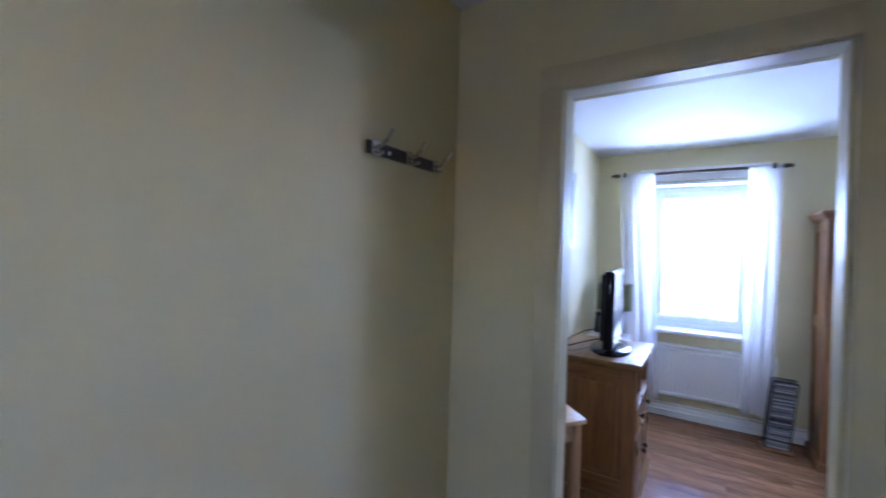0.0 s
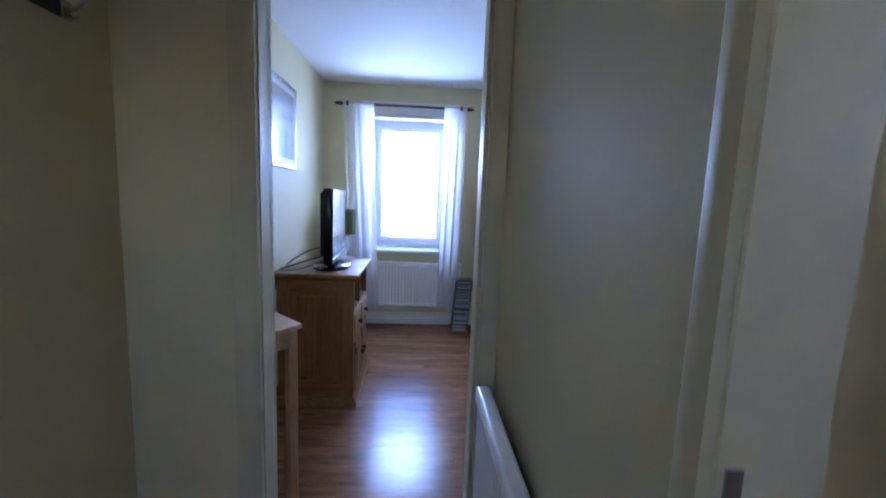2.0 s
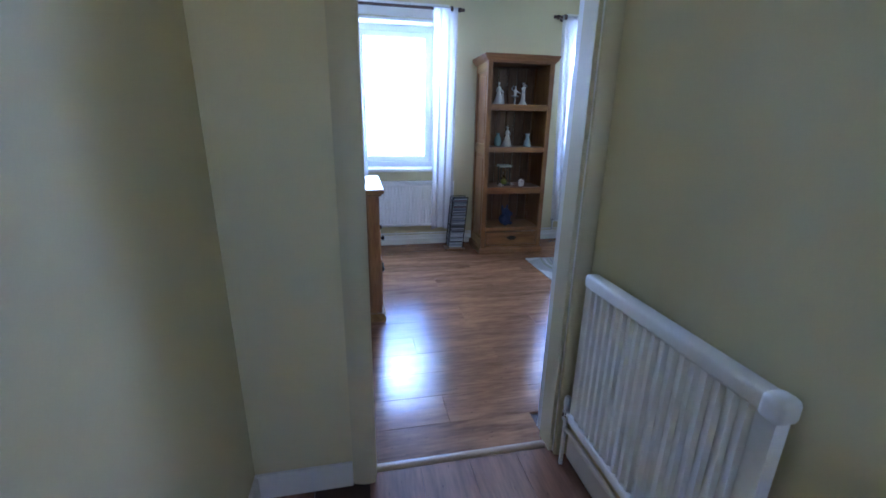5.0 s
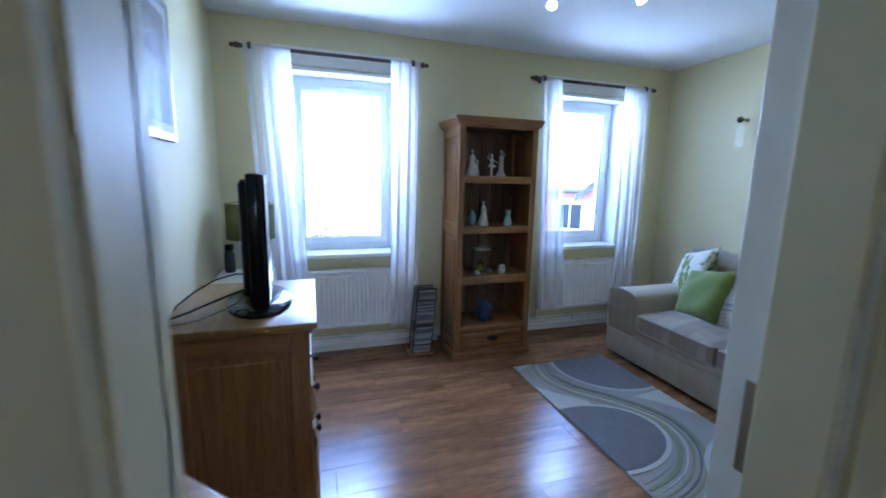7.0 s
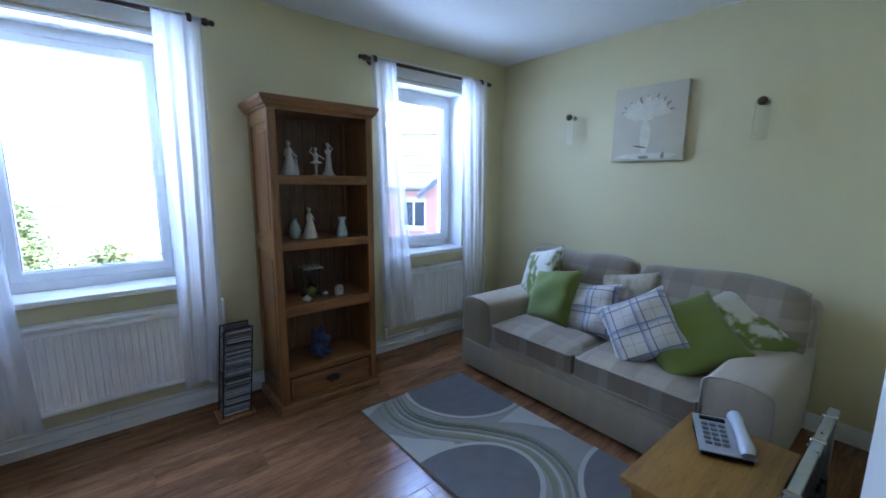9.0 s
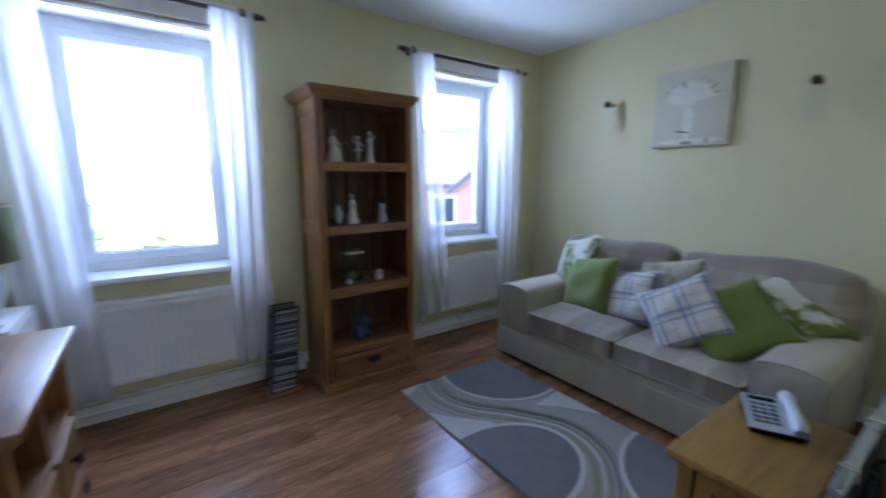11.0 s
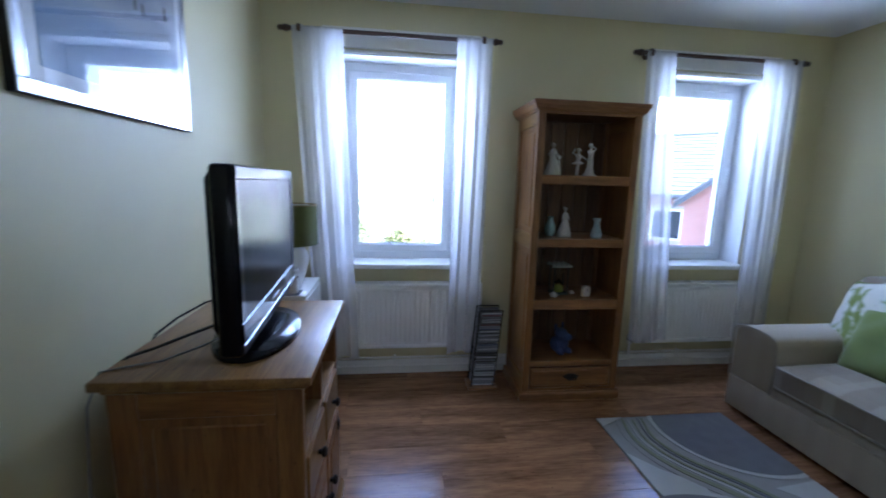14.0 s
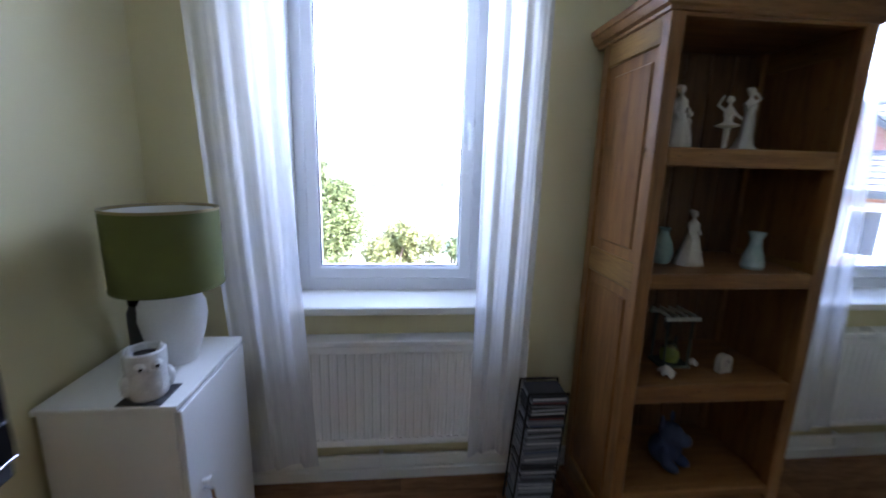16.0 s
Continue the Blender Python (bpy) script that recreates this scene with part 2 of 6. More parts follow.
def wall_with_holes(name, axis, lo, hi, a0, a1, z1, holes, mat, label):
    """A wall whose thickness runs along axis from lo to hi, with rectangular holes (a0, a1, z0, z1) right through it."""
    bm = bmesh.new()

    def slab(a, b, c, d):
        if b - a > 1e-4 and d - c > 1e-4:
            box(bm, a, b, lo, hi, c, d) if axis == "y" else box(bm, lo, hi, a, b, c, d)
    at = a0
    for h0, h1, c, d in sorted(holes):
        slab(at, h0, 0, z1)
        slab(h0, h1, 0, c)
        slab(h0, h1, d, z1)
        at = h1
    slab(at, a1, 0, z1)
    bmesh.ops.remove_doubles(bm, verts=bm.verts, dist=1e-5)
    return setting(name, bm, mat, label, "wall")


wall_with_holes("wall_window", "y", Y1, YO, X0 - 0.12, X1 + 0.12, H + 0.05, [(a, b, WZ0, WZ1) for a, b in WIN], WALL, "cream painted wall with two windows")
wall_with_holes("wall_west", "x", X0 - 0.12, X0, Y0, Y1, H + 0.05, [], WALL, "cream painted wall with a framed picture")
wall_with_holes("wall_east", "x", X1, X1 + 0.12, Y0, Y1, H + 0.05, [], WALL, "cream painted wall behind the sofa")
wall_with_holes("wall_door", "y", HY1, Y0, X0 - 0.12, X1 + 0.12, H + 0.05, [(DX0 - 0.03, DX1 + 0.03, -1, DH + 0.03)], WALL, "cream painted wall with the doorway")
wall_with_holes("wall_hall_west", "x", HX0 - 0.1, HX0, HY0, HY1, HH + 0.05, [], WALL, "cream painted hall wall with coat hooks")
wall_with_holes("wall_hall_east", "x", HX1, HX1 + 0.1, HY0, HY1, HH + 0.05, [(SX0, SX1, -1, 2.05)], WALL, "cream painted hall wall with a radiator")
# unseen end wall; its small opening is added to let fill light into the hall
wall_with_holes("wall_hall_end", "y", HY0 - 0.1, HY0, HX0 - 0.1, 3.0, HH + 0.05, [(-0.2, 0.2, 1.5, 1.88)], WALL, "cream wall at the hall's end with an added unseen fill-light opening")
wall_with_holes("wall_side_room", "x", 3.0, 3.1, HY0 - 0.1, HY1, HH + 0.05, [(-0.88, -0.52, 1.75, 2.15)], WALL, "plain cream wall of the side room")

setting("ceiling", boxm(X0 - 0.1, X1 + 0.1, Y0, Y1 + 0.1, H, H + 0.1), CEIL, "white painted ceiling")
setting("ceiling_hall", boxm(HX0 - 0.1, 3.1, HY0 - 0.1, HY1, HH, HH + 0.1), CEIL, "white painted hall ceiling")

floor = setting("floor", boxm(X0 - 0.1, X1 + 0.1, HY1, Y1 + 0.1, -0.12, -0.012), JOINT, "warm brown wood laminate floor")
floor_hall = setting("floor_hall", boxm(HX0 - 0.1, 3.1, HY0 - 0.1, HY1, -0.12, -0.012), JOINT, "brown wood laminate hall floor", "floor")

# ---- floors, skirting, door frames ----
random.seed(4)


def plank(parent, x0, x1, y0, y1):
    part("plank", boxm(x0 + 0.0003, x1 - 0.0003, y0 + 0.0003, y1 - 0.0003, -0.012, random.uniform(-0.00015, 0.00015), 0.0005), PLANK if x1 - x0 > y1 - y0 else PLANK_Y, parent)


PLANK_Y = wood("laminate_plank_hall", (0.11, 0.048, 0.023), (0.26, 0.125, 0.065), "y", 0.3, True, 0.14, 9.0, 2.0)
setting("skirting_window", prism(bmesh.new(), [(Y1, 0), (Y1 - 0.018, 0), (Y1 - 0.018, 0.085), (Y1 - 0.010, 0.10), (Y1, 0.10)], "x", X0, X1), GLOSS, "white gloss skirting board", "skirting")
setting("skirting_west", prism(bmesh.new(), [(X0, 0), (X0 + 0.018, 0), (X0 + 0.018, 0.085), (X0 + 0.010, 0.10), (X0, 0.10)], "y", Y0, Y1 - 0.02), GLOSS, "white gloss skirting board", "skirting")
setting("skirting_east", prism(bmesh.new(), [(X1, 0), (X1 - 0.018, 0), (X1 - 0.018, 0.085), (X1 - 0.010, 0.10), (X1, 0.10)], "y", Y0, Y1 - 0.02), GLOSS, "white gloss skirting board", "skirting")
setting("skirting_hall_west", boxm(HX0, HX0 + 0.016, HY0, HY1 - 0.02, 0, 0.10, 0.003), GLOSS, "white gloss skirting board", "skirting")
setting("skirting_hall_door", boxm(HX0, DX0 - 0.08, HY1 - 0.016, HY1, 0, 0.10, 0.003), GLOSS, "white gloss skirting board", "skirting")
setting("skirting_hall_east", boxm(HX1 - 0.016, HX1, SX1 + 0.016, HY1 - 0.025, 0, 0.10, 0.003), GLOSS, "white gloss skirting board", "skirting")

# doorway to the living room: lining and moulded architrave
d1 = thing("door_1", "cream and white open doorway lining with moulded architrave", "doorway", ((DX0 + DX1) / 2, 1.4, 0), kind="structure")
YA, YB = HY1 - 0.002, Y0 + 0.036
# left jamb, head and hall-side trim are cream; right jamb and room-side trim white
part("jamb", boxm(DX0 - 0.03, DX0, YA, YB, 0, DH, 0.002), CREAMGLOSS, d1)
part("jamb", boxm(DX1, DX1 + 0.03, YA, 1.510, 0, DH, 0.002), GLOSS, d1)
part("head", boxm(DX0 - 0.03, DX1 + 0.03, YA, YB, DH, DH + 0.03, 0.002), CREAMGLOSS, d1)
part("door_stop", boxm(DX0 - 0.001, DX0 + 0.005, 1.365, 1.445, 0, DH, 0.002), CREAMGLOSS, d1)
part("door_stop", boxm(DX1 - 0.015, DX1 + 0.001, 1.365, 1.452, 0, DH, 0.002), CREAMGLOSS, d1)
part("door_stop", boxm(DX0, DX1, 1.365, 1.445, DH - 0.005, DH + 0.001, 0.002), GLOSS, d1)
part("strike_plate", boxm(DX1 - 0.0025, DX1 + 0.004, 1.456, 1.474, 0.985, 1.125, 0.001), CHROME, d1, "dull steel strike plate")


def architrave(parent, x0, x1, top, y, w, out, side_l=True, side_r=True, paint=GLOSS):
    """Moulded trim on the wall face at y; out is -1 or 1, the way it stands proud."""
    steps = [(0.0, 0.010), (0.012, 0.016), (0.045, 0.016), (0.058, 0.012), (w, 0.006)]
    prof = [(0, 0)] + steps + [(w, 0)]
    if side_l:
        part("architrave", prism(bmesh.new(), [(x0 - a, y + out * b) for a, b in prof], "z", 0, top + w), paint, parent)
    if side_r:
        part("architrave", prism(bmesh.new(), [(x1 + a, y + out * b) for a, b in prof], "z", 0, top + w), paint, parent)
    part("architrave", prism(bmesh.new(), [(y + out * (b + 0.001), top + a) for a, b in prof], "x", x0 - (w - 0.002 if side_l else 0), x1 + (w - 0.002 if side_r else 0)), paint, parent)


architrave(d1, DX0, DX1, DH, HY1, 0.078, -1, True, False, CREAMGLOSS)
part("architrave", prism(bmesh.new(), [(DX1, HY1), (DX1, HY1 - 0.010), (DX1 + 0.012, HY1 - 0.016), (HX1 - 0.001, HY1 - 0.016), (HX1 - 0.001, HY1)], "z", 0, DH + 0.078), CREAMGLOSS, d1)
architrave(d1, DX0, DX1, DH, Y0, 0.07, 1)

# side doorway in the hall
d2 = thing("door_2", "cream side doorway lining in the hall", "doorway", (HX1, 0, 0), kind="structure")
part("jamb", boxm(HX1 - 0.002, HX1 + 0.102, SX1 - 0.03, SX1, 0, 2.05, 0.002), CREAMGLOSS, d2)
part("jamb", boxm(HX1 - 0.002, HX1 + 0.102, SX0, SX0 + 0.03, 0, 2.05, 0.002), CREAMGLOSS, d2)
part("head", boxm(HX1 - 0.002, HX1 + 0.102, SX0, SX1, 2.02, 2.05, 0.002), CREAMGLOSS, d2)
for y0, y1 in ((SX1 - 0.027, SX1 + 0.014), (SX0 - 0.014, SX0 + 0.027)):
    part("architrave", prism(bmesh.new(), [(HX1 - 0.0005, y0), (HX1 - 0.014, y0 + 0.002), (HX1 - 0.018, y0 + 0.012), (HX1 - 0.018, y1 - 0.012), (HX1 - 0.012, y1 - 0.002), (HX1 - 0.0005, y1)], "z", 0, 2.12), CREAMGLOSS, d2)
part("architrave", boxm(HX1 - 0.019, HX1, SX0 + 0.001, SX1 - 0.001, 2.05, 2.12, 0.004), CREAMGLOSS, d2)
part("strike_plate", boxm(HX1 + 0.007, HX1 + 0.024, SX1 - 0.0325, SX1 - 0.028, 1.055, 1.15, 0.001), CHROME, d2, "dull steel strike plate")

# threshold bar
single("threshold_strip", prism(bmesh.new(), [(1.385, 0), (1.392, 0.006), (1.405, 0.009), (1.418, 0.006), (1.425, 0)], "x", DX0 + 0.001, DX1 - 0.001), wood("pale_oak_bar", (0.30, 0.20, 0.12), (0.46, 0.33, 0.21), "x", 0.35, False), "pale oak threshold strip across the doorway", "threshold")

# ---- windows ----
GASKET = material("black_gasket", (0.02, 0.02, 0.02), 0.6)


def window(name, x0, x1):
    w = thing(name, "white upvc casement window in a deep reveal", "window", ((x0 + x1) / 2, 4.57, WZ0), kind="structure")
    o, s = 0.046, 0.098
    y0, y1 = 4.555, 4.625

    def ring(nm, a0, a1, c0, c1, t, ya, yb, mat, bev, lab=""):
        p = part(nm, boxm(a0, a1, ya, yb, c0, c0 + t, bev), mat, w, lab)
        part(nm, boxm(a0, a1, ya, yb, c1 - t, c1, bev), mat, w, lab)
        part(nm, boxm(a0, a0 + t, ya + 0.0007, yb - 0.0007, c0 + t * 0.3, c1 - t * 0.3, bev), mat, w, lab)
        part(nm, boxm(a1 - t, a1, ya + 0.0007, yb - 0.0007, c0 + t * 0.3, c1 - t * 0.3, bev), mat, w, lab)
        return p
    ring("window_frame", x0, x1, WZ0, WZ1, o + 0.012, y0 + 0.012, y1 + 0.02, UPVC, 0.004)
    ring("sash", x0 + o, x1 - o, WZ0 + o + 0.015, WZ1 - o - 0.012, s - o, y0 - 0.006, y1, UPVC, 0.006)
    g = (x0 + s, x1 - s, WZ0 + s + 0.018, WZ1 - s - 0.014)
    ring("glazing_bead", g[0] - 0.012, g[1] + 0.012, g[2] - 0.012, g[3] + 0.012, 0.012, y0 - 0.001, y0 + 0.02, UPVC, 0.003)
    ring("gasket", g[0] - 0.002, g[1] + 0.002, g[2] - 0.002, g[3] + 0.002, 0.005, y0 + 0.008, y0 + 0.016, GASKET, 0)
    pane = part("pane", boxm(g[0] - 0.004, g[1] + 0.004, y0 + 0.020, y0 + 0.024, g[2] - 0.004, g[3] + 0.004), GLASS, w)
    pane.visible_shadow = False
    h = part("handle", boxm(x1 - s + 0.018, x1 - s + 0.040, y0 - 0.016, y0 - 0.004, 1.50, 1.57, 0.004, 2), UPVC, w, "white window handle")
    part("lever", tube(bmesh.new(), [(x1 - s + 0.029, y0 - 0.012, 1.535), (x1 - s + 0.029, y0 - 0.035, 1.535), (x1 - s + 0.029, y0 - 0.04, 1.50), (x1 - s + 0.029, y0 - 0.042, 1.43)], 0.008, 8), UPVC, h)
    for nm, b in (("reveal_lining", (x0 - 0.002, x0 + 0.004, Y1 - 0.001, y0 + 0.02, WZ0, WZ1)), ("reveal_lining", (x1 - 0.004, x1 + 0.002, Y1 - 0.001, y0 + 0.02, WZ0, WZ1)), ("reveal_lining", (x0, x1, Y1 - 0.001, y0 + 0.02, WZ1 - 0.004, WZ1 + 0.002))):
        part(nm, boxm(*b), CEIL, w)
    part("window_sill", prism(bmesh.new(), [(4.322, WZ0 - 0.022), (4.327, WZ0 + 0.001), (4.335, WZ0 + 0.006), (4.575, WZ0 + 0.006), (4.575, WZ0 - 0.004), (Y1, WZ0 - 0.004), (Y1, WZ0 - 0.028), (4.33, WZ0 - 0.028)], "x", x0 - 0.03, x1 + 0.03), GLOSS, w, "white gloss painted window board")
    b = part("batten", boxm(x0 - 0.10, x1 + 0.10, Y1 - 0.022, Y1, 2.195, 2.315, 0.004), GLOSS, w, "white painted curtain batten")
    part("bead", boxm(x0 - 0.02, x1 + 0.02, Y1 - 0.012, Y1, WZ1 + 0.002, WZ1 + 0.02, 0.003), GLOSS, w)


for i, (a, b) in enumerate(WIN):
    window("window_%d" % (i + 1), a, b)

# ---- curtains and rods ----
SHEER = bpy.data.materials.new("white_voile")
SHEER.use_nodes = True
sn, sl = SHEER.node_tree.nodes, SHEER.node_tree.links
sb = sn["Principled BSDF"]
sb.inputs["Base Color"].default_value, sb.inputs["Roughness"].default_value = (0.84, 0.82, 0.82, 1), 0.85
tl, tr, m1, m2 = sn.new("ShaderNodeBsdfTranslucent"), sn.new("ShaderNodeBsdfTransparent"), sn.new("ShaderNodeMixShader"), sn.new("ShaderNodeMixShader")
tl.inputs["Color"].default_value = (0.90, 0.89, 0.90, 1)
weave, wr = sn.new("ShaderNodeTexNoise"), sn.new("ShaderNodeMapRange")
weave.inputs["Scale"].default_value, weave.inputs["Detail"].default_value = 25, 5
wr.inputs["To Min"].default_value, wr.inputs["To Max"].default_value = 0.28, 0.46
sl.new(weave.outputs["Fac"], wr.inputs["Value"])
m1.inputs["Fac"].default_value = 0.62
sl.new(sb.outputs[0], m1.inputs[1])
sl.new(tl.outputs[0], m1.inputs[2])
sl.new(wr.outputs["Result"], m2.inputs["Fac"])
sl.new(m1.outputs[0], m2.inputs[1])
sl.new(tr.outputs[0], m2.inputs[2])
sl.new(m2.outputs[0], sn["Material Output"].inputs["Surface"])

ROD_Y, ROD_Z = 4.29, 2.262


def curtain_rod(x0, x1):
    r = thing("curtain_rod", "dark stained wooden curtain pole with turned finials", "curtain pole", ((x0 + x1) / 2, ROD_Y, ROD_Z), group="curtain poles over the windows")
    part("pole", lathe(bmesh.new(), [(0.013, x0 + 0.06), (0.013, x1 - 0.06)], 16, (0, ROD_Y, ROD_Z), "x"), DARKWOOD, r)
    for e, s in ((x0, 1), (x1, -1)):
        prof = [(0.004, 0.0), (0.012, 0.004), (0.017, 0.014), (0.012, 0.026), (0.014, 0.030), (0.021, 0.042), (0.021, 0.052), (0.015, 0.060), (0.019, 0.066), (0.013, 0.072)]
        part("finial", lathe(bmesh.new(), [(a, e + s * b) for a, b in prof][::s], 16, (0, ROD_Y, ROD_Z), "x"), DARKWOOD, r)
        bx = e + s * 0.125
        bk = part("bracket", lathe(bmesh.new(), [(0.010, bx - 0.014), (0.026, bx - 0.011), (0.029, bx), (0.026, bx + 0.011), (0.010, bx + 0.014)], 18, (0, ROD_Y, ROD_Z), "x"), DARKWOOD, r)
        part("wall_plate", lathe(bmesh.new(), [(0.012, ROD_Y + 0.01), (0.012, Y1 - 0.03), (0.026, Y1 - 0.026), (0.026, Y1 - 0.0225)], 14, (bx, 0, ROD_Z), "y"), DARKWOOD, bk)


def curtain(t0, t1, b0, b1, zb, seed, label):
    """A gathered voile panel on tab loops; t and b its left and right ends at the pole and at the hem."""
    rng = random.Random(seed)
    c = thing("curtain", label, "curtain", ((t0 + t1) / 2, ROD_Y, zb), group="sheer curtains")
    nu, nv = 130, 34
    waves = [(rng.uniform(2.5, 3.5), rng.uniform(0, 6), 0.008), (rng.uniform(4.5, 6), rng.uniform(0, 6), 0.003), (rng.uniform(9, 12), rng.uniform(0, 6), 0.0007)]
    bm, rows = bmesh.new(), []
    ztop = ROD_Z + 0.019
    for j in range(nv + 1):
        v = j / nv
        row = []
        for i in range(nu + 1):
            u = i / nu
            k = v ** 1.2
            x = t0 + (t1 - t0) * u + k * ((b0 - t0) + ((b1 - t1) - (b0 - t0)) * u)
            fold = sum(a * math.sin(f * 2 * math.pi * (u + 0.05 * math.sin(2.2 * v + p)) + p) for f, p, a in waves)
            x += 0.35 * fold * (0.3 + v)
            y = ROD_Y - 0.017 - 0.030 * min(1, v * 1.8) + fold * (0.12 + 0.95 * min(1, 3.0 * v))
            z = ztop + (zb - ztop) * v + 0.012 * math.sin(7 * u + seed) * v
            z -= 0.018 * abs(math.sin(u * 5 * math.pi)) * (1 - v) ** 8
            row.append(bm.verts.new((x, min(y, 4.318), z)))
        rows.append(row)
    for a, b in zip(rows, rows[1:]):
        for i in range(nu):
            bm.faces.new((a[i], a[i + 1], b[i + 1], b[i]))
    part("panel", bm, SHEER, c, smooth=180)
    back = bmesh.new()
    arc = [(ROD_Y + 0.0175 * math.cos(a), ROD_Z + 0.0175 * math.sin(a)) for a in [math.pi * k / 10 for k in range(-3, 11)]]
    cols = []
    for i in range(31):
        x = t0 + (t1 - t0) * i / 30
        w = 1 + 0.10 * math.sin(i * 1.9 + seed)
        cols.append([back.verts.new((x, ROD_Y + (yy - ROD_Y) * w, ROD_Z + (zz - ROD_Z) * w)) for yy, zz in arc])
    for a, b in zip(cols, cols[1:]):
        for k in range(len(arc) - 1):
            back.faces.new((a[k], a[k + 1], b[k + 1], b[k]))
    part("rod_pocket", back, SHEER, c, smooth=180)


curtain_rod(-0.515, 0.868)
curtain_rod(1.757, 3.077)
curtain(-0.43, -0.13, -0.31, -0.045, 0.175, 3, "sheer white voile curtain panel hanging over the radiator")
curtain(0.572, 0.80, 0.56, 0.775, 0.20, 5, "sheer white voile curtain panel beside the bookcase")
curtain(1.845, 2.055, 1.905, 2.20, 0.25, 8, "sheer white voile curtain panel behind the bookcase")
curtain(2.71, 3.01, 2.735, 3.0, 0.26, 12, "sheer white voile curtain panel near the corner")


# ---- radiators and pipes ----
def radiator_room(x0, x1):
    r = thing("radiator", "white enamelled panel radiator under the window", "radiator", ((x0 + x1) / 2, 4.32, 0.14), group="window radiators")
    yf, yb, z0, z1 = 4.296, 4.318, 0.212, 0.665
    bm = bmesh.new()
    n = int((x1 - x0 - 0.08) / 0.033)
    out = [(x0, yb), (x0, yf)]
    st = (x1 - x0 - 0.06) / n
    for i in range(n):
        a = x0 + 0.03 + i * st
        out += [(a + st * 0.12, yf), (a + st * 0.28, yf + 0.007), (a + st * 0.72, yf + 0.007), (a + st * 0.88, yf)]
    out += [(x1, yf), (x1, yb)]
    prism(bm, out, "z", z0 + 0.035, z1 - 0.035)
    part("panel", bm, RADW, r)
    part("rail", boxm(x0, x1, yf - 0.002, yb + 0.002, z1 - 0.037, z1 - 0.004, 0.006, 2), RADW, r)
    part("rail", boxm(x0, x1, yf - 0.002, yb + 0.002, z0 + 0.004, z0 + 0.037, 0.006, 2), RADW, r)
    part("top_grille", boxm(x0 - 0.004, x1 + 0.004, yf - 0.006, Y1 - 0.006, z1 - 0.003, z1 + 0.018, 0.003), RADW, r)
    for a, b in ((x0 - 0.004, x0 - 0.001), (x1 + 0.001, x1 + 0.004)):
        part("side_panel", boxm(a, b, yf, Y1 - 0.008, z0 + 0.01, z1), RADW, r)
    for x in (x0 + 0.15, x1 - 0.15):
        part("bracket", boxm(x - 0.02, x + 0.02, yb + 0.002, Y1, z0 + 0.05, z1 - 0.06, 0.002), RADW, r)
    v = part("valve", lathe(bmesh.new(), [(0.009, 0.12), (0.009, 0.205), (0.016, 0.21), (0.016, 0.23), (0.019, 0.235), (0.019, 0.27), (0.013, 0.28)], 14, (x0 - 0.03, 4.31, 0)), RADW, r, "white radiator valve")
    part("cap", lathe(bmesh.new(), [(0.0195, 0.237), (0.0205, 0.245), (0.0195, 0.255)], 14, (x0 - 0.03, 4.31, 0)), material("grey_cap", (0.3, 0.3, 0.3), 0.5), v)
    part("tail", tube(bmesh.new(), [(x0 - 0.03, 4.31, 0.22), (x0 + 0.004, 4.31, 0.232)], 0.009, 10), CHROME, r)


radiator_room(-0.24, 0.80)
radiator_room(1.99, 2.98)
pipes = thing("heating_pipe", "white painted heating pipes along the skirting", "pipe", (1.3, 4.35, 0.12), kind="structure")
part("pipe", tube(bmesh.new(), [(X0 + 0.02, 4.352, 0.125), (X1 - 0.02, 4.352, 0.125)], 0.0085, 10), GLOSS, pipes)
part("pipe", tube(bmesh.new(), [(X0 + 0.02, 4.345, 0.062), (X1 - 0.02, 4.345, 0.062)], 0.0085, 10), GLOSS, pipes)
for x in (-0.5, 0.2, 0.95, 1.75, 2.4, 3.1):
    part("clip", boxm(x - 0.008, x + 0.008, 4.35, 4.378, 0.05, 0.137, 0.002), GLOSS, pipes)


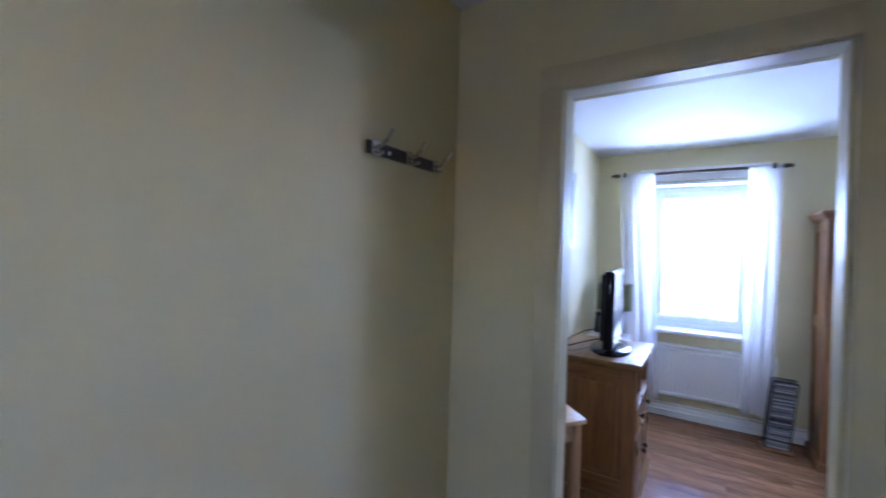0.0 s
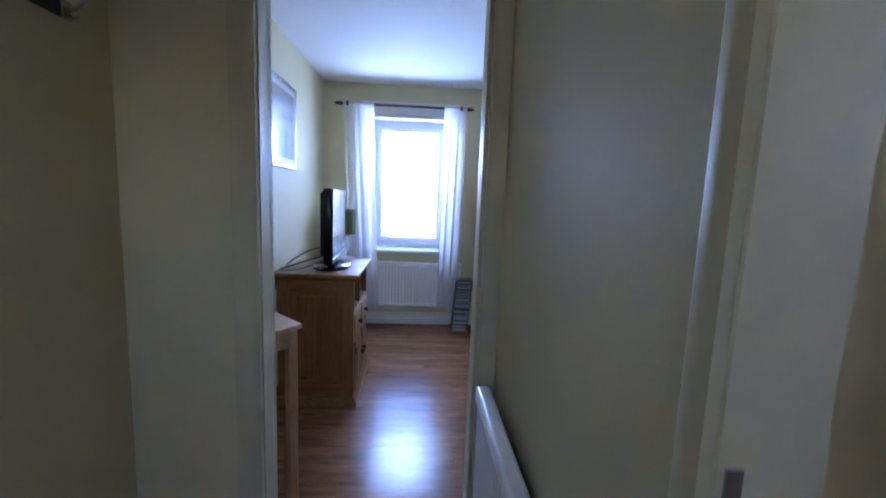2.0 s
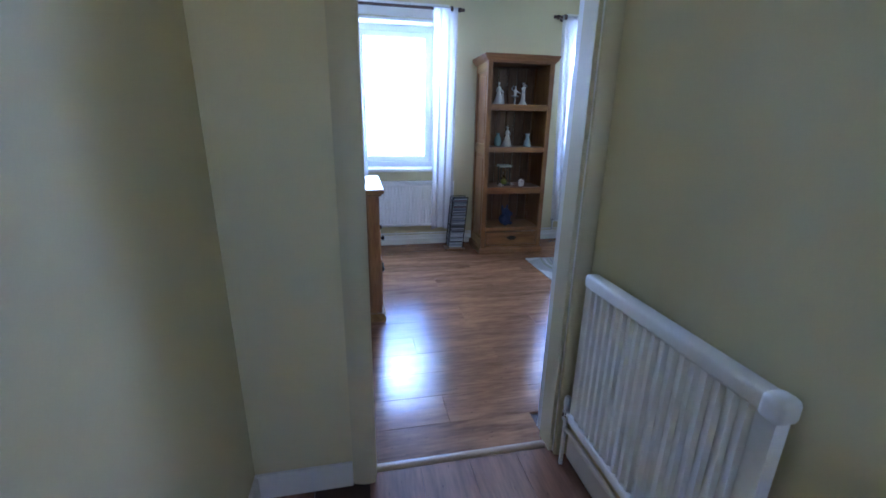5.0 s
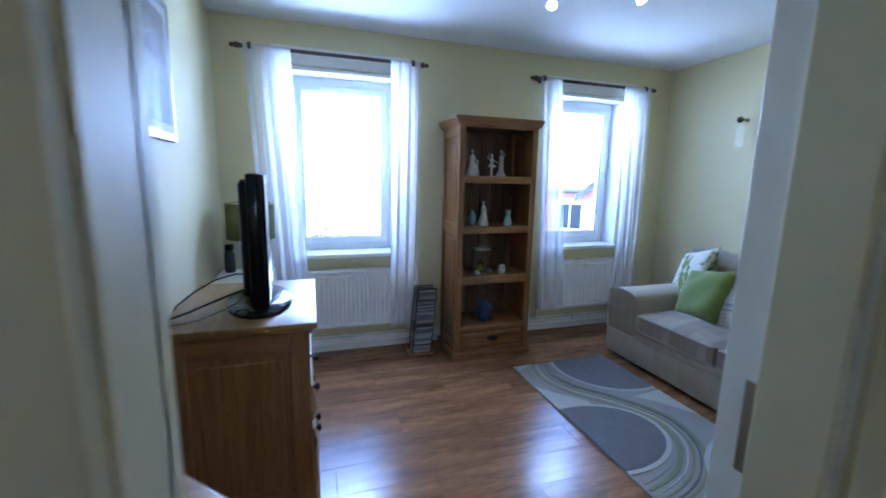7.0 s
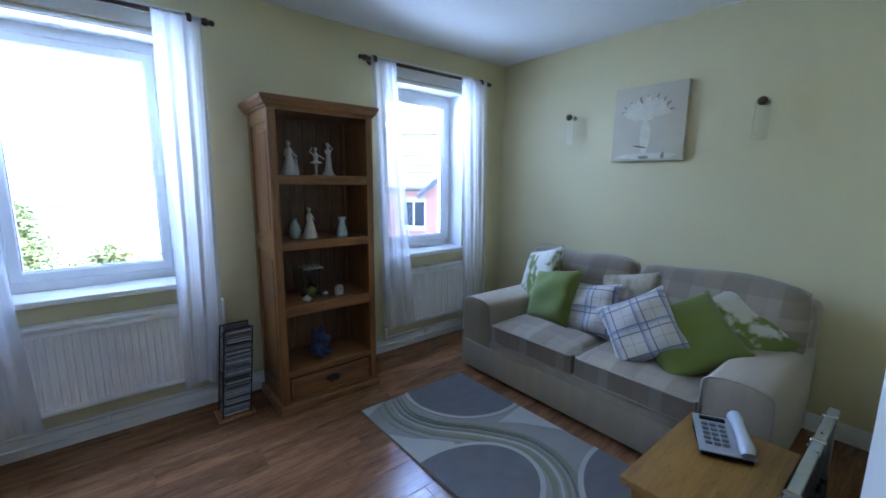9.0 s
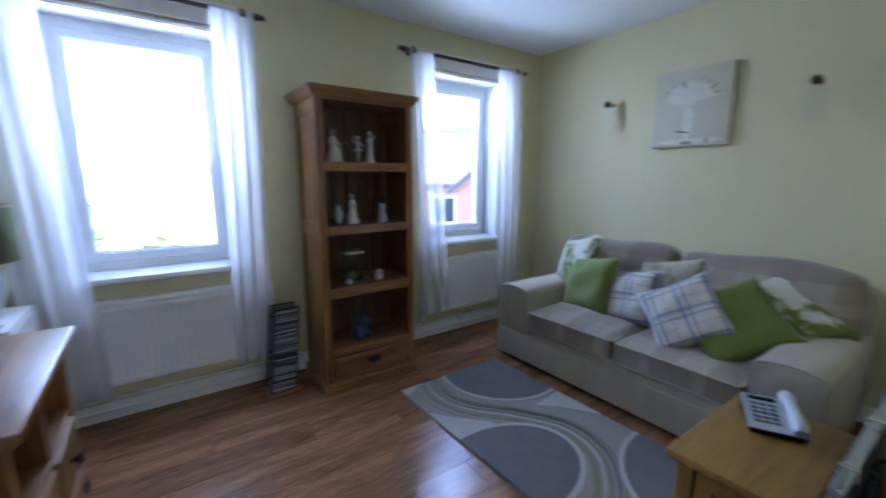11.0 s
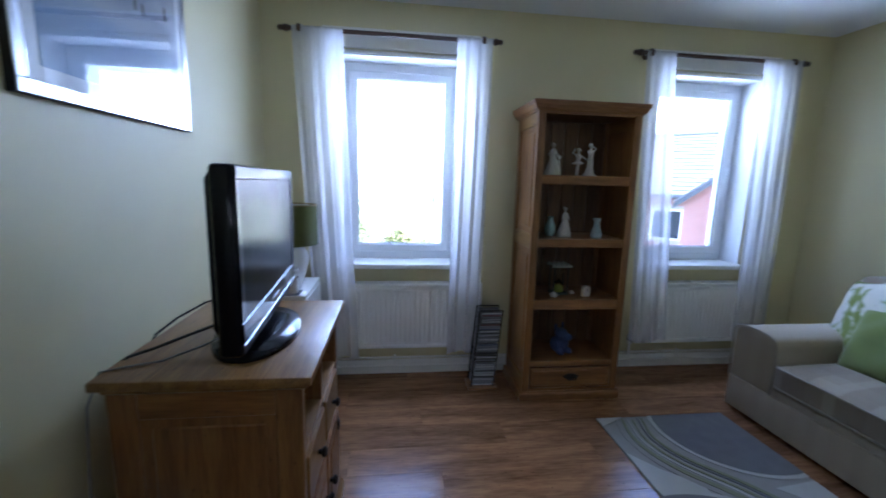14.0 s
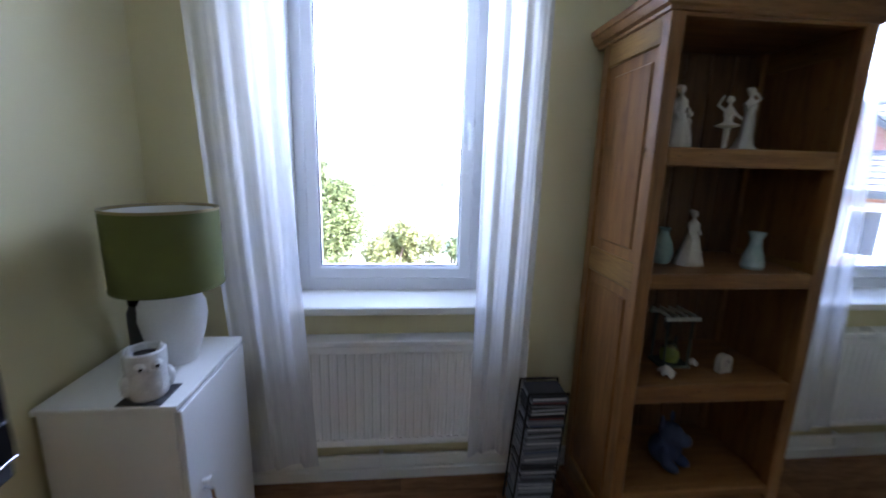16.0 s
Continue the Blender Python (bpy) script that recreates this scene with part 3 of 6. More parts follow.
def radiator_hall():
    xf, xb, y0, y1, z0, z1 = 0.538, 0.575, 0.616, 1.255, 0.230, 0.806
    r = thing("radiator", "white enamelled ribbed radiator on the hall wall", "radiator", (0.56, 0.93, 0.2))
    n = 19
    st = (y1 - y0 - 0.03) / n
    out = [(xb, y0), (xf + 0.004, y0)]
    for i in range(n):
        a = y0 + 0.015 + i * st
        out += [(xf, a + st * 0.15), (xf, a + st * 0.45), (xf + 0.009, a + st * 0.6), (xf + 0.009, a + st * 0.9)]
    out += [(xf + 0.004, y1), (xb, y1)]
    part("panel", prism(bmesh.new(), out, "z", z0 + 0.03, z1 - 0.03), RADW, r)
    part("rail", boxm(xf - 0.006, xb + 0.004, y0, y1, z1 - 0.045, z1, 0.012, 3), RADW, r)
    part("rail", boxm(xf - 0.004, xb + 0.002, y0, y1, z0, z0 + 0.04, 0.010, 3), RADW, r)
    part("end_cap", boxm(xf - 0.009, xb + 0.006, y0 - 0.012, y0 + 0.035, z1 - 0.050, z1 + 0.003, 0.014, 3), RADW, r)
    for y in (y0 + 0.12, y1 - 0.12):
        part("bracket", boxm(xb, HX1, y - 0.02, y + 0.02, z0 + 0.08, z1 - 0.08, 0.002), RADW, r)
    v = part("valve", lathe(bmesh.new(), [(0.008, 0.0), (0.008, 0.20), (0.014, 0.205), (0.014, 0.245), (0.010, 0.25), (0.013, 0.262), (0.013, 0.295), (0.008, 0.305)], 14, (0.557, y1 + 0.045, 0)), RADW, r, "white lockshield valve on a pipe")
    part("nut", lathe(bmesh.new(), [(0.0155, 0.222), (0.0155, 0.24)], 6, (0.557, y1 + 0.045, 0)), CHROME, v)
    part("tail", tube(bmesh.new(), [(0.557, y1 + 0.045, 0.225), (0.557, y1 - 0.002, 0.255)], 0.010, 10), RADW, r)
    part("pipe", tube(bmesh.new(), [(0.566, y1 + 0.02, 0.16), (0.566, 0.75, 0.16), (0.566, 0.7, 0.15), (0.566, 0.69, 0.001)], 0.0085, 10), RADW, r)
    part("pipe", tube(bmesh.new(), [(0.557, y1 + 0.045, 0.16), (0.566, y1 + 0.02, 0.16)], 0.0085, 10), RADW, r)


radiator_hall()


# ---- bookcase ----
def bookcase():
    t = thing("bookcase", "tall waxed pine bookcase with four shelves and a drawer", "bookcase", (1.34, 4.15, 0))
    xa, xb, yf, yb = 1.012, 1.652, 3.935, 4.325
    for x0, x1 in ((xa, xa + 0.045), (xb - 0.045, xb)):
        part("stile", boxm(x0, x1, yf, yf + 0.04, 0.05, 1.80, 0.003), PINE_Z, t)
        part("stile", boxm(x0 + (0.002 if x0 == xa else 0), x1 - (0 if x0 == xa else 0.002), yb - 0.05, yb, 0.05, 1.80, 0.003), PINE_Z, t)
    for x0, x1, s in ((xa, xa + 0.03, 1), (xb - 0.03, xb, -1)):
        sp = part("side", boxm(x0 + (0.012 if s > 0 else 0.004), x1 - (0.004 if s > 0 else 0.012), yf + 0.035, yb - 0.045, 0.06, 1.79), PINE_Z, t)
        for z0, z1 in ((0.06, 0.15), (0.985, 1.075), (1.72, 1.80)):
            part("rail", boxm(x0 + 0.002, x1 - 0.002, yf + 0.038, yb - 0.048, z0, z1, 0.004), PINE_Y, sp)
        for z0, z1 in ((0.175, 0.96), (1.10, 1.695)):
            xo = x0 + 0.006 if s > 0 else x1 - 0.006
            part("raised_panel", boxm(min(xo, xo + s * 0.012), max(xo, xo + s * 0.012), yf + 0.075, yb - 0.085, z0 + 0.012, z1 - 0.012, 0.005), PINE_Z, sp)
    # back boards: interior shade is put into their wood colour
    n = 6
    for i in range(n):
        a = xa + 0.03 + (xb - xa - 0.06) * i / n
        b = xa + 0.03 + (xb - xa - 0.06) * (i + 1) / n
        part("back_board", boxm(a + 0.0015, b - 0.0015, yb - 0.022, yb - 0.008, 0.06, 1.795, 0.004), SHADED_BACKWOOD, t)
    for z0, z1 in ((1.380, 1.436), (1.000, 1.050), (0.602, 0.665), (0.222, 0.258)):
        sh = part("shelf", boxm(xa + 0.012, xb - 0.012, yf + 0.03, yb - 0.02, z1 - 0.022, z1, 0.001), PINE_X, t)
        part("lipping", boxm(xa + 0.044, xb - 0.044, yf + 0.003, yf + 0.032, z0, z1 + 0.0005, 0.004), PINE_X, sh)
    part("top_rail", boxm(xa + 0.044, xb - 0.044, yf + 0.003, yf + 0.035, 1.785, 1.802, 0.002), PINE_X, t)
    prof = [(0.0, 1.795), (0.006, 1.797), (0.008, 1.806), (0.020, 1.812), (0.028, 1.828), (0.030, 1.834), (0.036, 1.837), (0.038, 1.856), (0.034, 1.860)]
    bm = bmesh.new()
    rings = []
    for o, z in prof:
        rings.append([bm.verts.new(p) for p in ((xa - o, yf - o * 0.6, z), (xb + o, yf - o * 0.6, z), (xb + o, yb + 0.03, z), (xa - o, yb + 0.03, z))])
    for a, b in zip(rings, rings[1:]):
        for i in range(4):
            bm.faces.new((a[i], a[(i + 1) % 4], b[(i + 1) % 4], b[i]))
    bm.faces.new(rings[0][::-1])
    bm.faces.new(rings[-1])
    part("cornice", bm, PINE_X, t, smooth=25)
    d = part("drawer", boxm(xa + 0.052, xb - 0.052, yf + 0.002, yf + 0.30, 0.078, 0.212, 0.004), PINE_X, t)
    part("fillet", boxm(xa + 0.07, xb - 0.07, yf - 0.003, yf + 0.01, 0.094, 0.197, 0.004), PINE_X, d)
    hx, hz = (xa + xb) / 2, 0.155
    part("backplate", prism(bmesh.new(), [(hx + 0.048 * math.cos(a) * (1 + 0.12 * math.cos(4 * a)), hz + 0.020 * math.sin(a)) for a in [2 * math.pi * k / 24 for k in range(24)]], "y", yf - 0.0065, yf - 0.0025), IRON, d, "black iron drawer backplate")
    part("drop_handle", tube(bmesh.new(), [(hx - 0.035, yf - 0.008, hz + 0.006), (hx - 0.034, yf - 0.022, hz - 0.004), (hx - 0.018, yf - 0.026, hz - 0.016), (hx, yf - 0.026, hz - 0.010), (hx + 0.018, yf - 0.026, hz - 0.016), (hx + 0.034, yf - 0.022, hz - 0.004), (hx + 0.035, yf - 0.008, hz + 0.006)], 0.0045, 8), IRON, d)
    part("bottom_rail", boxm(xa + 0.044, xb - 0.044, yf + 0.004, yf + 0.03, 0.05, 0.074, 0.002), PINE_X, t)
    part("plinth", prism(bmesh.new(), [(yf - 0.016, 0), (yf - 0.016, 0.036), (yf - 0.010, 0.046), (yf - 0.004, 0.050), (yf - 0.002, 0.058), (yb, 0.058), (yb, 0)], "x", xa - 0.018, xb + 0.014), PINE_X, t)


bookcase()


# ---- television unit ----
def tv_unit():
    t = thing("tv_unit", "waxed pine television unit with open shelf, drawers and doors", "sideboard", (-0.33, 2.93, 0))
    x0, x1, y0, y1 = -0.528, -0.050, 2.612, 3.245
    part("top", boxm(-0.550, -0.020, 2.583, 3.272, 0.848, 0.875, 0.006, 2), PINE_Y, t, "polished pine top with knots")
    part("cove", boxm(-0.534, -0.034, 2.598, 3.258, 0.832, 0.848, 0.006), PINE_Y, t)
    for ys, s in ((y0, 1), (y1, -1)):
        a, b = (ys, ys + 0.03) if s > 0 else (ys - 0.03, ys)
        e = part("end", boxm(x0 + 0.03, x1 - 0.03, a + 0.010, b - 0.006, 0.07, 0.83), PINE_Z, t)
        for q0, q1 in ((x0, x0 + 0.07), (x1 - 0.07, x1)):
            part("stile", boxm(q0, q1, a, b, 0.06, 0.832, 0.003), PINE_Z, e)
        for z0, z1 in ((0.06, 0.17), (0.755, 0.832)):
            part("rail", boxm(x0 + 0.07, x1 - 0.07, a + 0.0015, b - 0.0015, z0, z1, 0.003), PINE_X, e)
        part("panel", boxm(x0 + 0.095, x1 - 0.095, a + 0.006, b - 0.008, 0.195, 0.73, 0.006), PINE_Z, e)
    part("back", boxm(x0 + 0.005, x0 + 0.017, y0 + 0.03, y1 - 0.03, 0.07, 0.832), PINE_Z, t)
    for z in (0.055, 0.42, 0.605):
        part("shelf", boxm(x0 + 0.02, x1 - 0.004, y0 + 0.028, y1 - 0.028, z, z + 0.022, 0.002), PINE_Y, t)
    part("divider", boxm(x0 + 0.02, x1 - 0.006, 2.917, 2.939, 0.077, 0.832, 0.002), PINE_Z, t)
    for a, b in ((y0 + 0.034, 2.914), (2.942, y1 - 0.034)):
        d = part("drawer", boxm(x1 - 0.30, x1 + 0.006, a, b, 0.448, 0.600, 0.004), PINE_Y, t)
        part("knob", lathe(bmesh.new(), [(0.008, x1 + 0.004), (0.008, x1 + 0.016), (0.016, x1 + 0.020), (0.017, x1 + 0.028), (0.010, x1 + 0.034)], 14, (0, (a + b) / 2, 0.524), "x"), IRON, d, "black iron knob")
        dr = part("door", boxm(x1 - 0.016, x1 + 0.008, a, b, 0.082, 0.416, 0.004), PINE_Z, t)
        part("panel", boxm(x1, x1 + 0.012, a + 0.05, b - 0.05, 0.135, 0.365, 0.006), PINE_Z, dr)
        k = b - 0.03 if a < 2.8 else a + 0.03
        part("knob", lathe(bmesh.new(), [(0.008, x1 + 0.006), (0.008, x1 + 0.018), (0.016, x1 + 0.022), (0.017, x1 + 0.030), (0.010, x1 + 0.036)], 14, (0, k, 0.27), "x"), IRON, dr, "black iron knob")
        h = part("hinge", boxm(x1 + 0.008, x1 + 0.014, (a if a < 2.8 else b - 0.03), (a + 0.03 if a < 2.8 else b), 0.335, 0.375, 0.002), IRON, dr, "black iron hinge")
    part("plinth", prism(bmesh.new(), [(x0 - 0.004, 0), (x1 + 0.022, 0), (x1 + 0.022, 0.035), (x1 + 0.012, 0.048), (x1 + 0.006, 0.058), (x0 - 0.004, 0.058)], "y", y0 - 0.012, y1 + 0.012), PINE_Y, t)


tv_unit()

SCREEN = material("dark_matt_screen", (0.005, 0.006, 0.009), 0.2, mix=0.3)
SCREEN.node_tree.nodes["Principled BSDF"].inputs["Specular IOR Level"].default_value = 0.05


def television():
    base = (-0.24, 2.93, 0.875)
    t = thing("television", "black flat screen television on an oval pedestal", "television", base, 4.3)
    y0, y1, z0, z1, xf = 2.565, 3.325, 0.935, 1.405, -0.205
    part("pedestal", lathe(bmesh.new(), [(1.0, 0), (1.0, 0.010), (0.96, 0.020), (0.6, 0.028), (0.3, 0.034), (0.05, 0.036)], 40), BLACK, t)
    ped = t.children[0]
    ped.data.transform(Matrix.Translation((-0.245, 2.90, 0.8755)) @ Matrix.Diagonal((0.125, 0.23, 1, 1)))
    part("neck", boxm(-0.285, -0.225, 2.84, 3.04, 0.895, 1.0, 0.012, 2), BLACK, t)
    body = bmesh.new()
    box(body, xf - 0.055, xf, y0, y1, z0, z1, 0.012, 3)
    part("housing", body, BLACK, t)
    part("back_cover", boxm(xf - 0.080, xf - 0.05, y0 + 0.035, y1 - 0.025, z0 + 0.045, z1 - 0.02, 0.02, 3), BLACK, t)
    zb = z0 + 0.088
    for b in ((y0 + 0.003, y1 - 0.003, z1 - 0.036, z1 - 0.003), (y0 + 0.003, y1 - 0.003, z0 + 0.032, zb)):
        part("bezel", boxm(xf - 0.002, xf + 0.005, *b, 0.003), BLACK, t)
    for a, b in ((y0 + 0.003, y0 + 0.034), (y1 - 0.034, y1 - 0.003)):
        part("bezel", boxm(xf - 0.0025, xf + 0.0045, a, b, zb - 0.002, z1 - 0.034, 0.003), BLACK, t)
    part("screen", boxm(xf - 0.004, xf + 0.0015, y0 + 0.032, y1 - 0.032, zb - 0.002, z1 - 0.034), SCREEN, t, "dark switched-off screen")
    part("trim_line", boxm(xf + 0.002, xf + 0.0065, y0 + 0.006, y1 - 0.006, z0 + 0.030, z0 + 0.034, 0.001), CHROME, t, "thin silver trim line")
    part("speaker_strip", boxm(xf - 0.001, xf + 0.003, y0 + 0.01, y1 - 0.01, z0 + 0.006, z0 + 0.028, 0.002), material("speaker_cloth", (0.02, 0.02, 0.022), 0.7), t)
    part("badge", boxm(xf + 0.004, xf + 0.0065, 2.90, 2.99, z0 + 0.052, z0 + 0.060), CHROME, t, "small silver badge")
    part("button_plate", boxm(xf + 0.004, xf + 0.006, 3.10, 3.20, z0 + 0.050, z0 + 0.075, 0.001), material("grey_button_plate", (0.18, 0.18, 0.19), 0.4), t)


television()


def cable(name, pts, r, mat, label):
    single(name, tube(bmesh.new(), pts, r, 8), mat, label, "cable", smooth=60)


CABLE = material("black_cable", (0.015, 0.015, 0.015), 0.5)
GREYC = material("grey_cable", (0.22, 0.20, 0.18), 0.5)
cable("power_cable", [(-0.27, 2.80, 0.96), (-0.32, 2.785, 0.95), (-0.40, 2.75, 0.925), (-0.47, 2.73, 0.90), (-0.53, 2.72, 0.882), (-0.562, 2.71, 0.86), (-0.566, 2.70, 0.75)], 0.0045, CABLE, "thick black cable trailing over the tv unit")
cable("aerial_cable", [(-0.27, 2.88, 1.0), (-0.33, 2.90, 1.0), (-0.41, 2.92, 0.975), (-0.49, 2.90, 0.93), (-0.545, 2.88, 0.885), (-0.562, 2.87, 0.85), (-0.566, 2.86, 0.7)], 0.0035, CABLE, "black aerial cable behind the television")
cable("mains_lead", [(-0.28, 2.76, 0.93), (-0.35, 2.74, 0.9), (-0.43, 2.69, 0.881), (-0.51, 2.66, 0.879), (-0.553, 2.64, 0.876), (-0.562, 2.60, 0.80), (-0.562, 2.58, 0.60), (-0.560, 2.57, 0.35), (-0.555, 2.56, 0.12), (-0.55, 2.55, 0.006)], 0.003, GREYC, "pale mains lead hanging down beside the tv unit")

# ---- white corner cabinet, lamp, pots ----
WHITE = material("white_melamine", (0.80, 0.79, 0.76), 0.35, (0.75, 0.74, 0.71), 3, 60, 0.02)


def corner_cabinet():
    t = thing("cabinet", "small white painted cupboard in the corner", "cabinet", (-0.46, 4.0, 0))
    x0, x1, y0, y1, h = -0.625, -0.298, 3.79, 4.215, 0.747
    part("body", boxm(x0, x1, y0, y1, 0.0, h - 0.018, 0.003), WHITE, t)
    part("top", boxm(x0 - 0.004, x1 + 0.014, y0 - 0.010, y1 + 0.004, h - 0.018, h, 0.004, 2), WHITE, t)
    d = part("door", boxm(x1 + 0.001, x1 + 0.017, y0 + 0.004, y1 - 0.004, 0.05, h - 0.024, 0.003), WHITE, t)
    part("handle", tube(bmesh.new(), [(x1 + 0.016, 3.86, 0.36), (x1 + 0.040, 3.86, 0.365), (x1 + 0.044, 3.86, 0.39), (x1 + 0.040, 3.86, 0.43), (x1 + 0.016, 3.86, 0.435)], 0.006, 10), CHROME, d, "curved chrome handle")
    part("handle_stud", lathe(bmesh.new(), [(0.006, x1 + 0.016), (0.006, x1 + 0.03), (0.013, x1 + 0.034), (0.012, x1 + 0.042)], 12, (0, 3.86, 0.46), "x"), WHITE, d)


corner_cabinet()


def table_lamp():
    cx, cy, z = -0.412, 4.045, 0.747
    t = thing("table_lamp", "white ceramic table lamp with an olive green drum shade", "lamp", (cx, cy, z))
    part("base", lathe(bmesh.new(), [(0.052, z), (0.056, z + 0.006), (0.062, z + 0.03), (0.082, z + 0.09), (0.092, z + 0.145), (0.090, z + 0.185), (0.074, z + 0.22), (0.042, z + 0.24), (0.022, z + 0.248), (0.018, z + 0.262), (0.012, z + 0.266)], 40, (cx, cy, 0)), material("matt_white_ceramic", (0.78, 0.77, 0.74), 0.5, scale=9, fine=120, bump=0.12), t, "crackled white ceramic base")
    part("stem", lathe(bmesh.new(), [(0.010, z + 0.262), (0.010, z + 0.33), (0.017, z + 0.335), (0.017, z + 0.375)], 16, (cx, cy, 0)), BRASS, t)
    green = material("olive_shade_cloth", (0.115, 0.125, 0.022), 0.75, (0.085, 0.095, 0.016), 20, 400, 0.25)
    za, zb, r = 0.995, 1.222, 0.148
    s = part("shade", lathe(bmesh.new(), [(r, za), (r, zb), (r - 0.004, zb), (r - 0.004, za), (r, za)], 56, (cx, cy, 0), cap=False), green, t, "olive green fabric drum shade")
    for zz in (za, zb):
        part("rim", lathe(bmesh.new(), [(r + 0.001, zz - 0.004), (r + 0.002, zz), (r + 0.001, zz + 0.004), (r - 0.005, zz + 0.004), (r - 0.005, zz - 0.004), (r + 0.001, zz - 0.004)], 56, (cx, cy, 0), cap=False), BRASS if zz == zb else green, s)
    part("lining", lathe(bmesh.new(), [(r - 0.005, za + 0.006), (r - 0.006, zb - 0.005)], 56, (cx, cy, 0), cap=False), material("white_shade_lining", (0.75, 0.74, 0.68), 0.7), s)
    for k in range(3):
        a = 2 * math.pi * k / 3 + 0.4
        part("spoke", tube(bmesh.new(), [(cx, cy, z + 0.36), (cx + (r - 0.006) * math.cos(a), cy + (r - 0.006) * math.sin(a), z + 0.36)], 0.002, 6), BRASS, s)
    part("bulb", lathe(bmesh.new(), [(0.012, z + 0.37), (0.016, z + 0.385), (0.028, z + 0.415), (0.026, z + 0.435), (0.012, z + 0.45), (0.002, z + 0.453)], 18, (cx, cy, 0)), material("pearl_bulb", (0.8, 0.8, 0.76), 0.3), t, "unlit pearl bulb")


table_lamp()


def owl_pot():
    cx, cy, z = -0.378, 3.835, 0.751
    single("coaster", boxm(cx - 0.055, cx + 0.055, cy - 0.05, cy + 0.055, 0.747, 0.751, 0.001), material("dark_slate", (0.05, 0.05, 0.055), 0.6), "dark slate coaster under the owl pot", "coaster")
    white = material("white_glazed_owl", (0.78, 0.77, 0.75), 0.25, (0.55, 0.54, 0.52), 40, 150, 0.5, mix=0.5)
    t = thing("owl_pot", "white glazed owl shaped ceramic pot", "pot", (cx, cy, z))
    part("body", lathe(bmesh.new(), [(0.040, z), (0.046, z + 0.008), (0.052, z + 0.04), (0.047, z + 0.075), (0.050, z + 0.10), (0.049, z + 0.128), (0.045, z + 0.132), (0.042, z + 0.128), (0.042, z + 0.03), (0.002, z + 0.028)], 32, (cx, cy, 0)), white, t)
    # flat dark disc a little below the pot's rim
    part("filling", lathe(bmesh.new(), [(0.002, z + 0.112), (0.0415, z + 0.112)], 24, (cx, cy, 0), cap=False), material("dark_pot_inside", (0.03, 0.022, 0.016), 0.9), t, "dark disc inside the pot")
    f = Vector((0.62, -0.78, 0)).normalized()
    sd = Vector((-f.y, f.x, 0))
    for k in (-1, 1):
        p = Vector((cx, cy, z + 0.098)) + f * 0.043 + sd * 0.018 * k
        eb = bmesh.new()
        bmesh.ops.create_uvsphere(eb, u_segments=14, v_segments=8, radius=0.014, matrix=Matrix.Translation(p))
        eye = part("eye", eb, white, t)
        pb = bmesh.new()
        bmesh.ops.create_uvsphere(pb, u_segments=10, v_segments=6, radius=0.005, matrix=Matrix.Translation(p + f * 0.0115))
        part("pupil", pb, BLACK, eye)
        er = bmesh.new()
        bmesh.ops.create_cone(er, cap_ends=True, segments=10, radius1=0.011, radius2=0.001, depth=0.024, matrix=Matrix.Translation(Vector((cx, cy, z + 0.138)) + sd * 0.034 * k + f * 0.02))
        part("ear", er, white, t)
    bk = bmesh.new()
    bmesh.ops.create_cone(bk, cap_ends=True, segments=8, radius1=0.006, radius2=0.001, depth=0.014, matrix=Matrix.Translation(Vector((cx, cy, z + 0.083)) + f * 0.049) @ Matrix.Rotation(math.pi, 4, "X"))
    part("beak", bk, white, t)
    for k in (-1, 1):
        wb = bmesh.new()
        bmesh.ops.create_uvsphere(wb, u_segments=12, v_segments=8, radius=1, matrix=Matrix.Translation(Vector((cx, cy, z + 0.045)) + sd * 0.046 * k + f * 0.012) @ Matrix.Diagonal((0.013, 0.017, 0.03, 1)))
        part("wing", wb, white, t)


owl_pot()


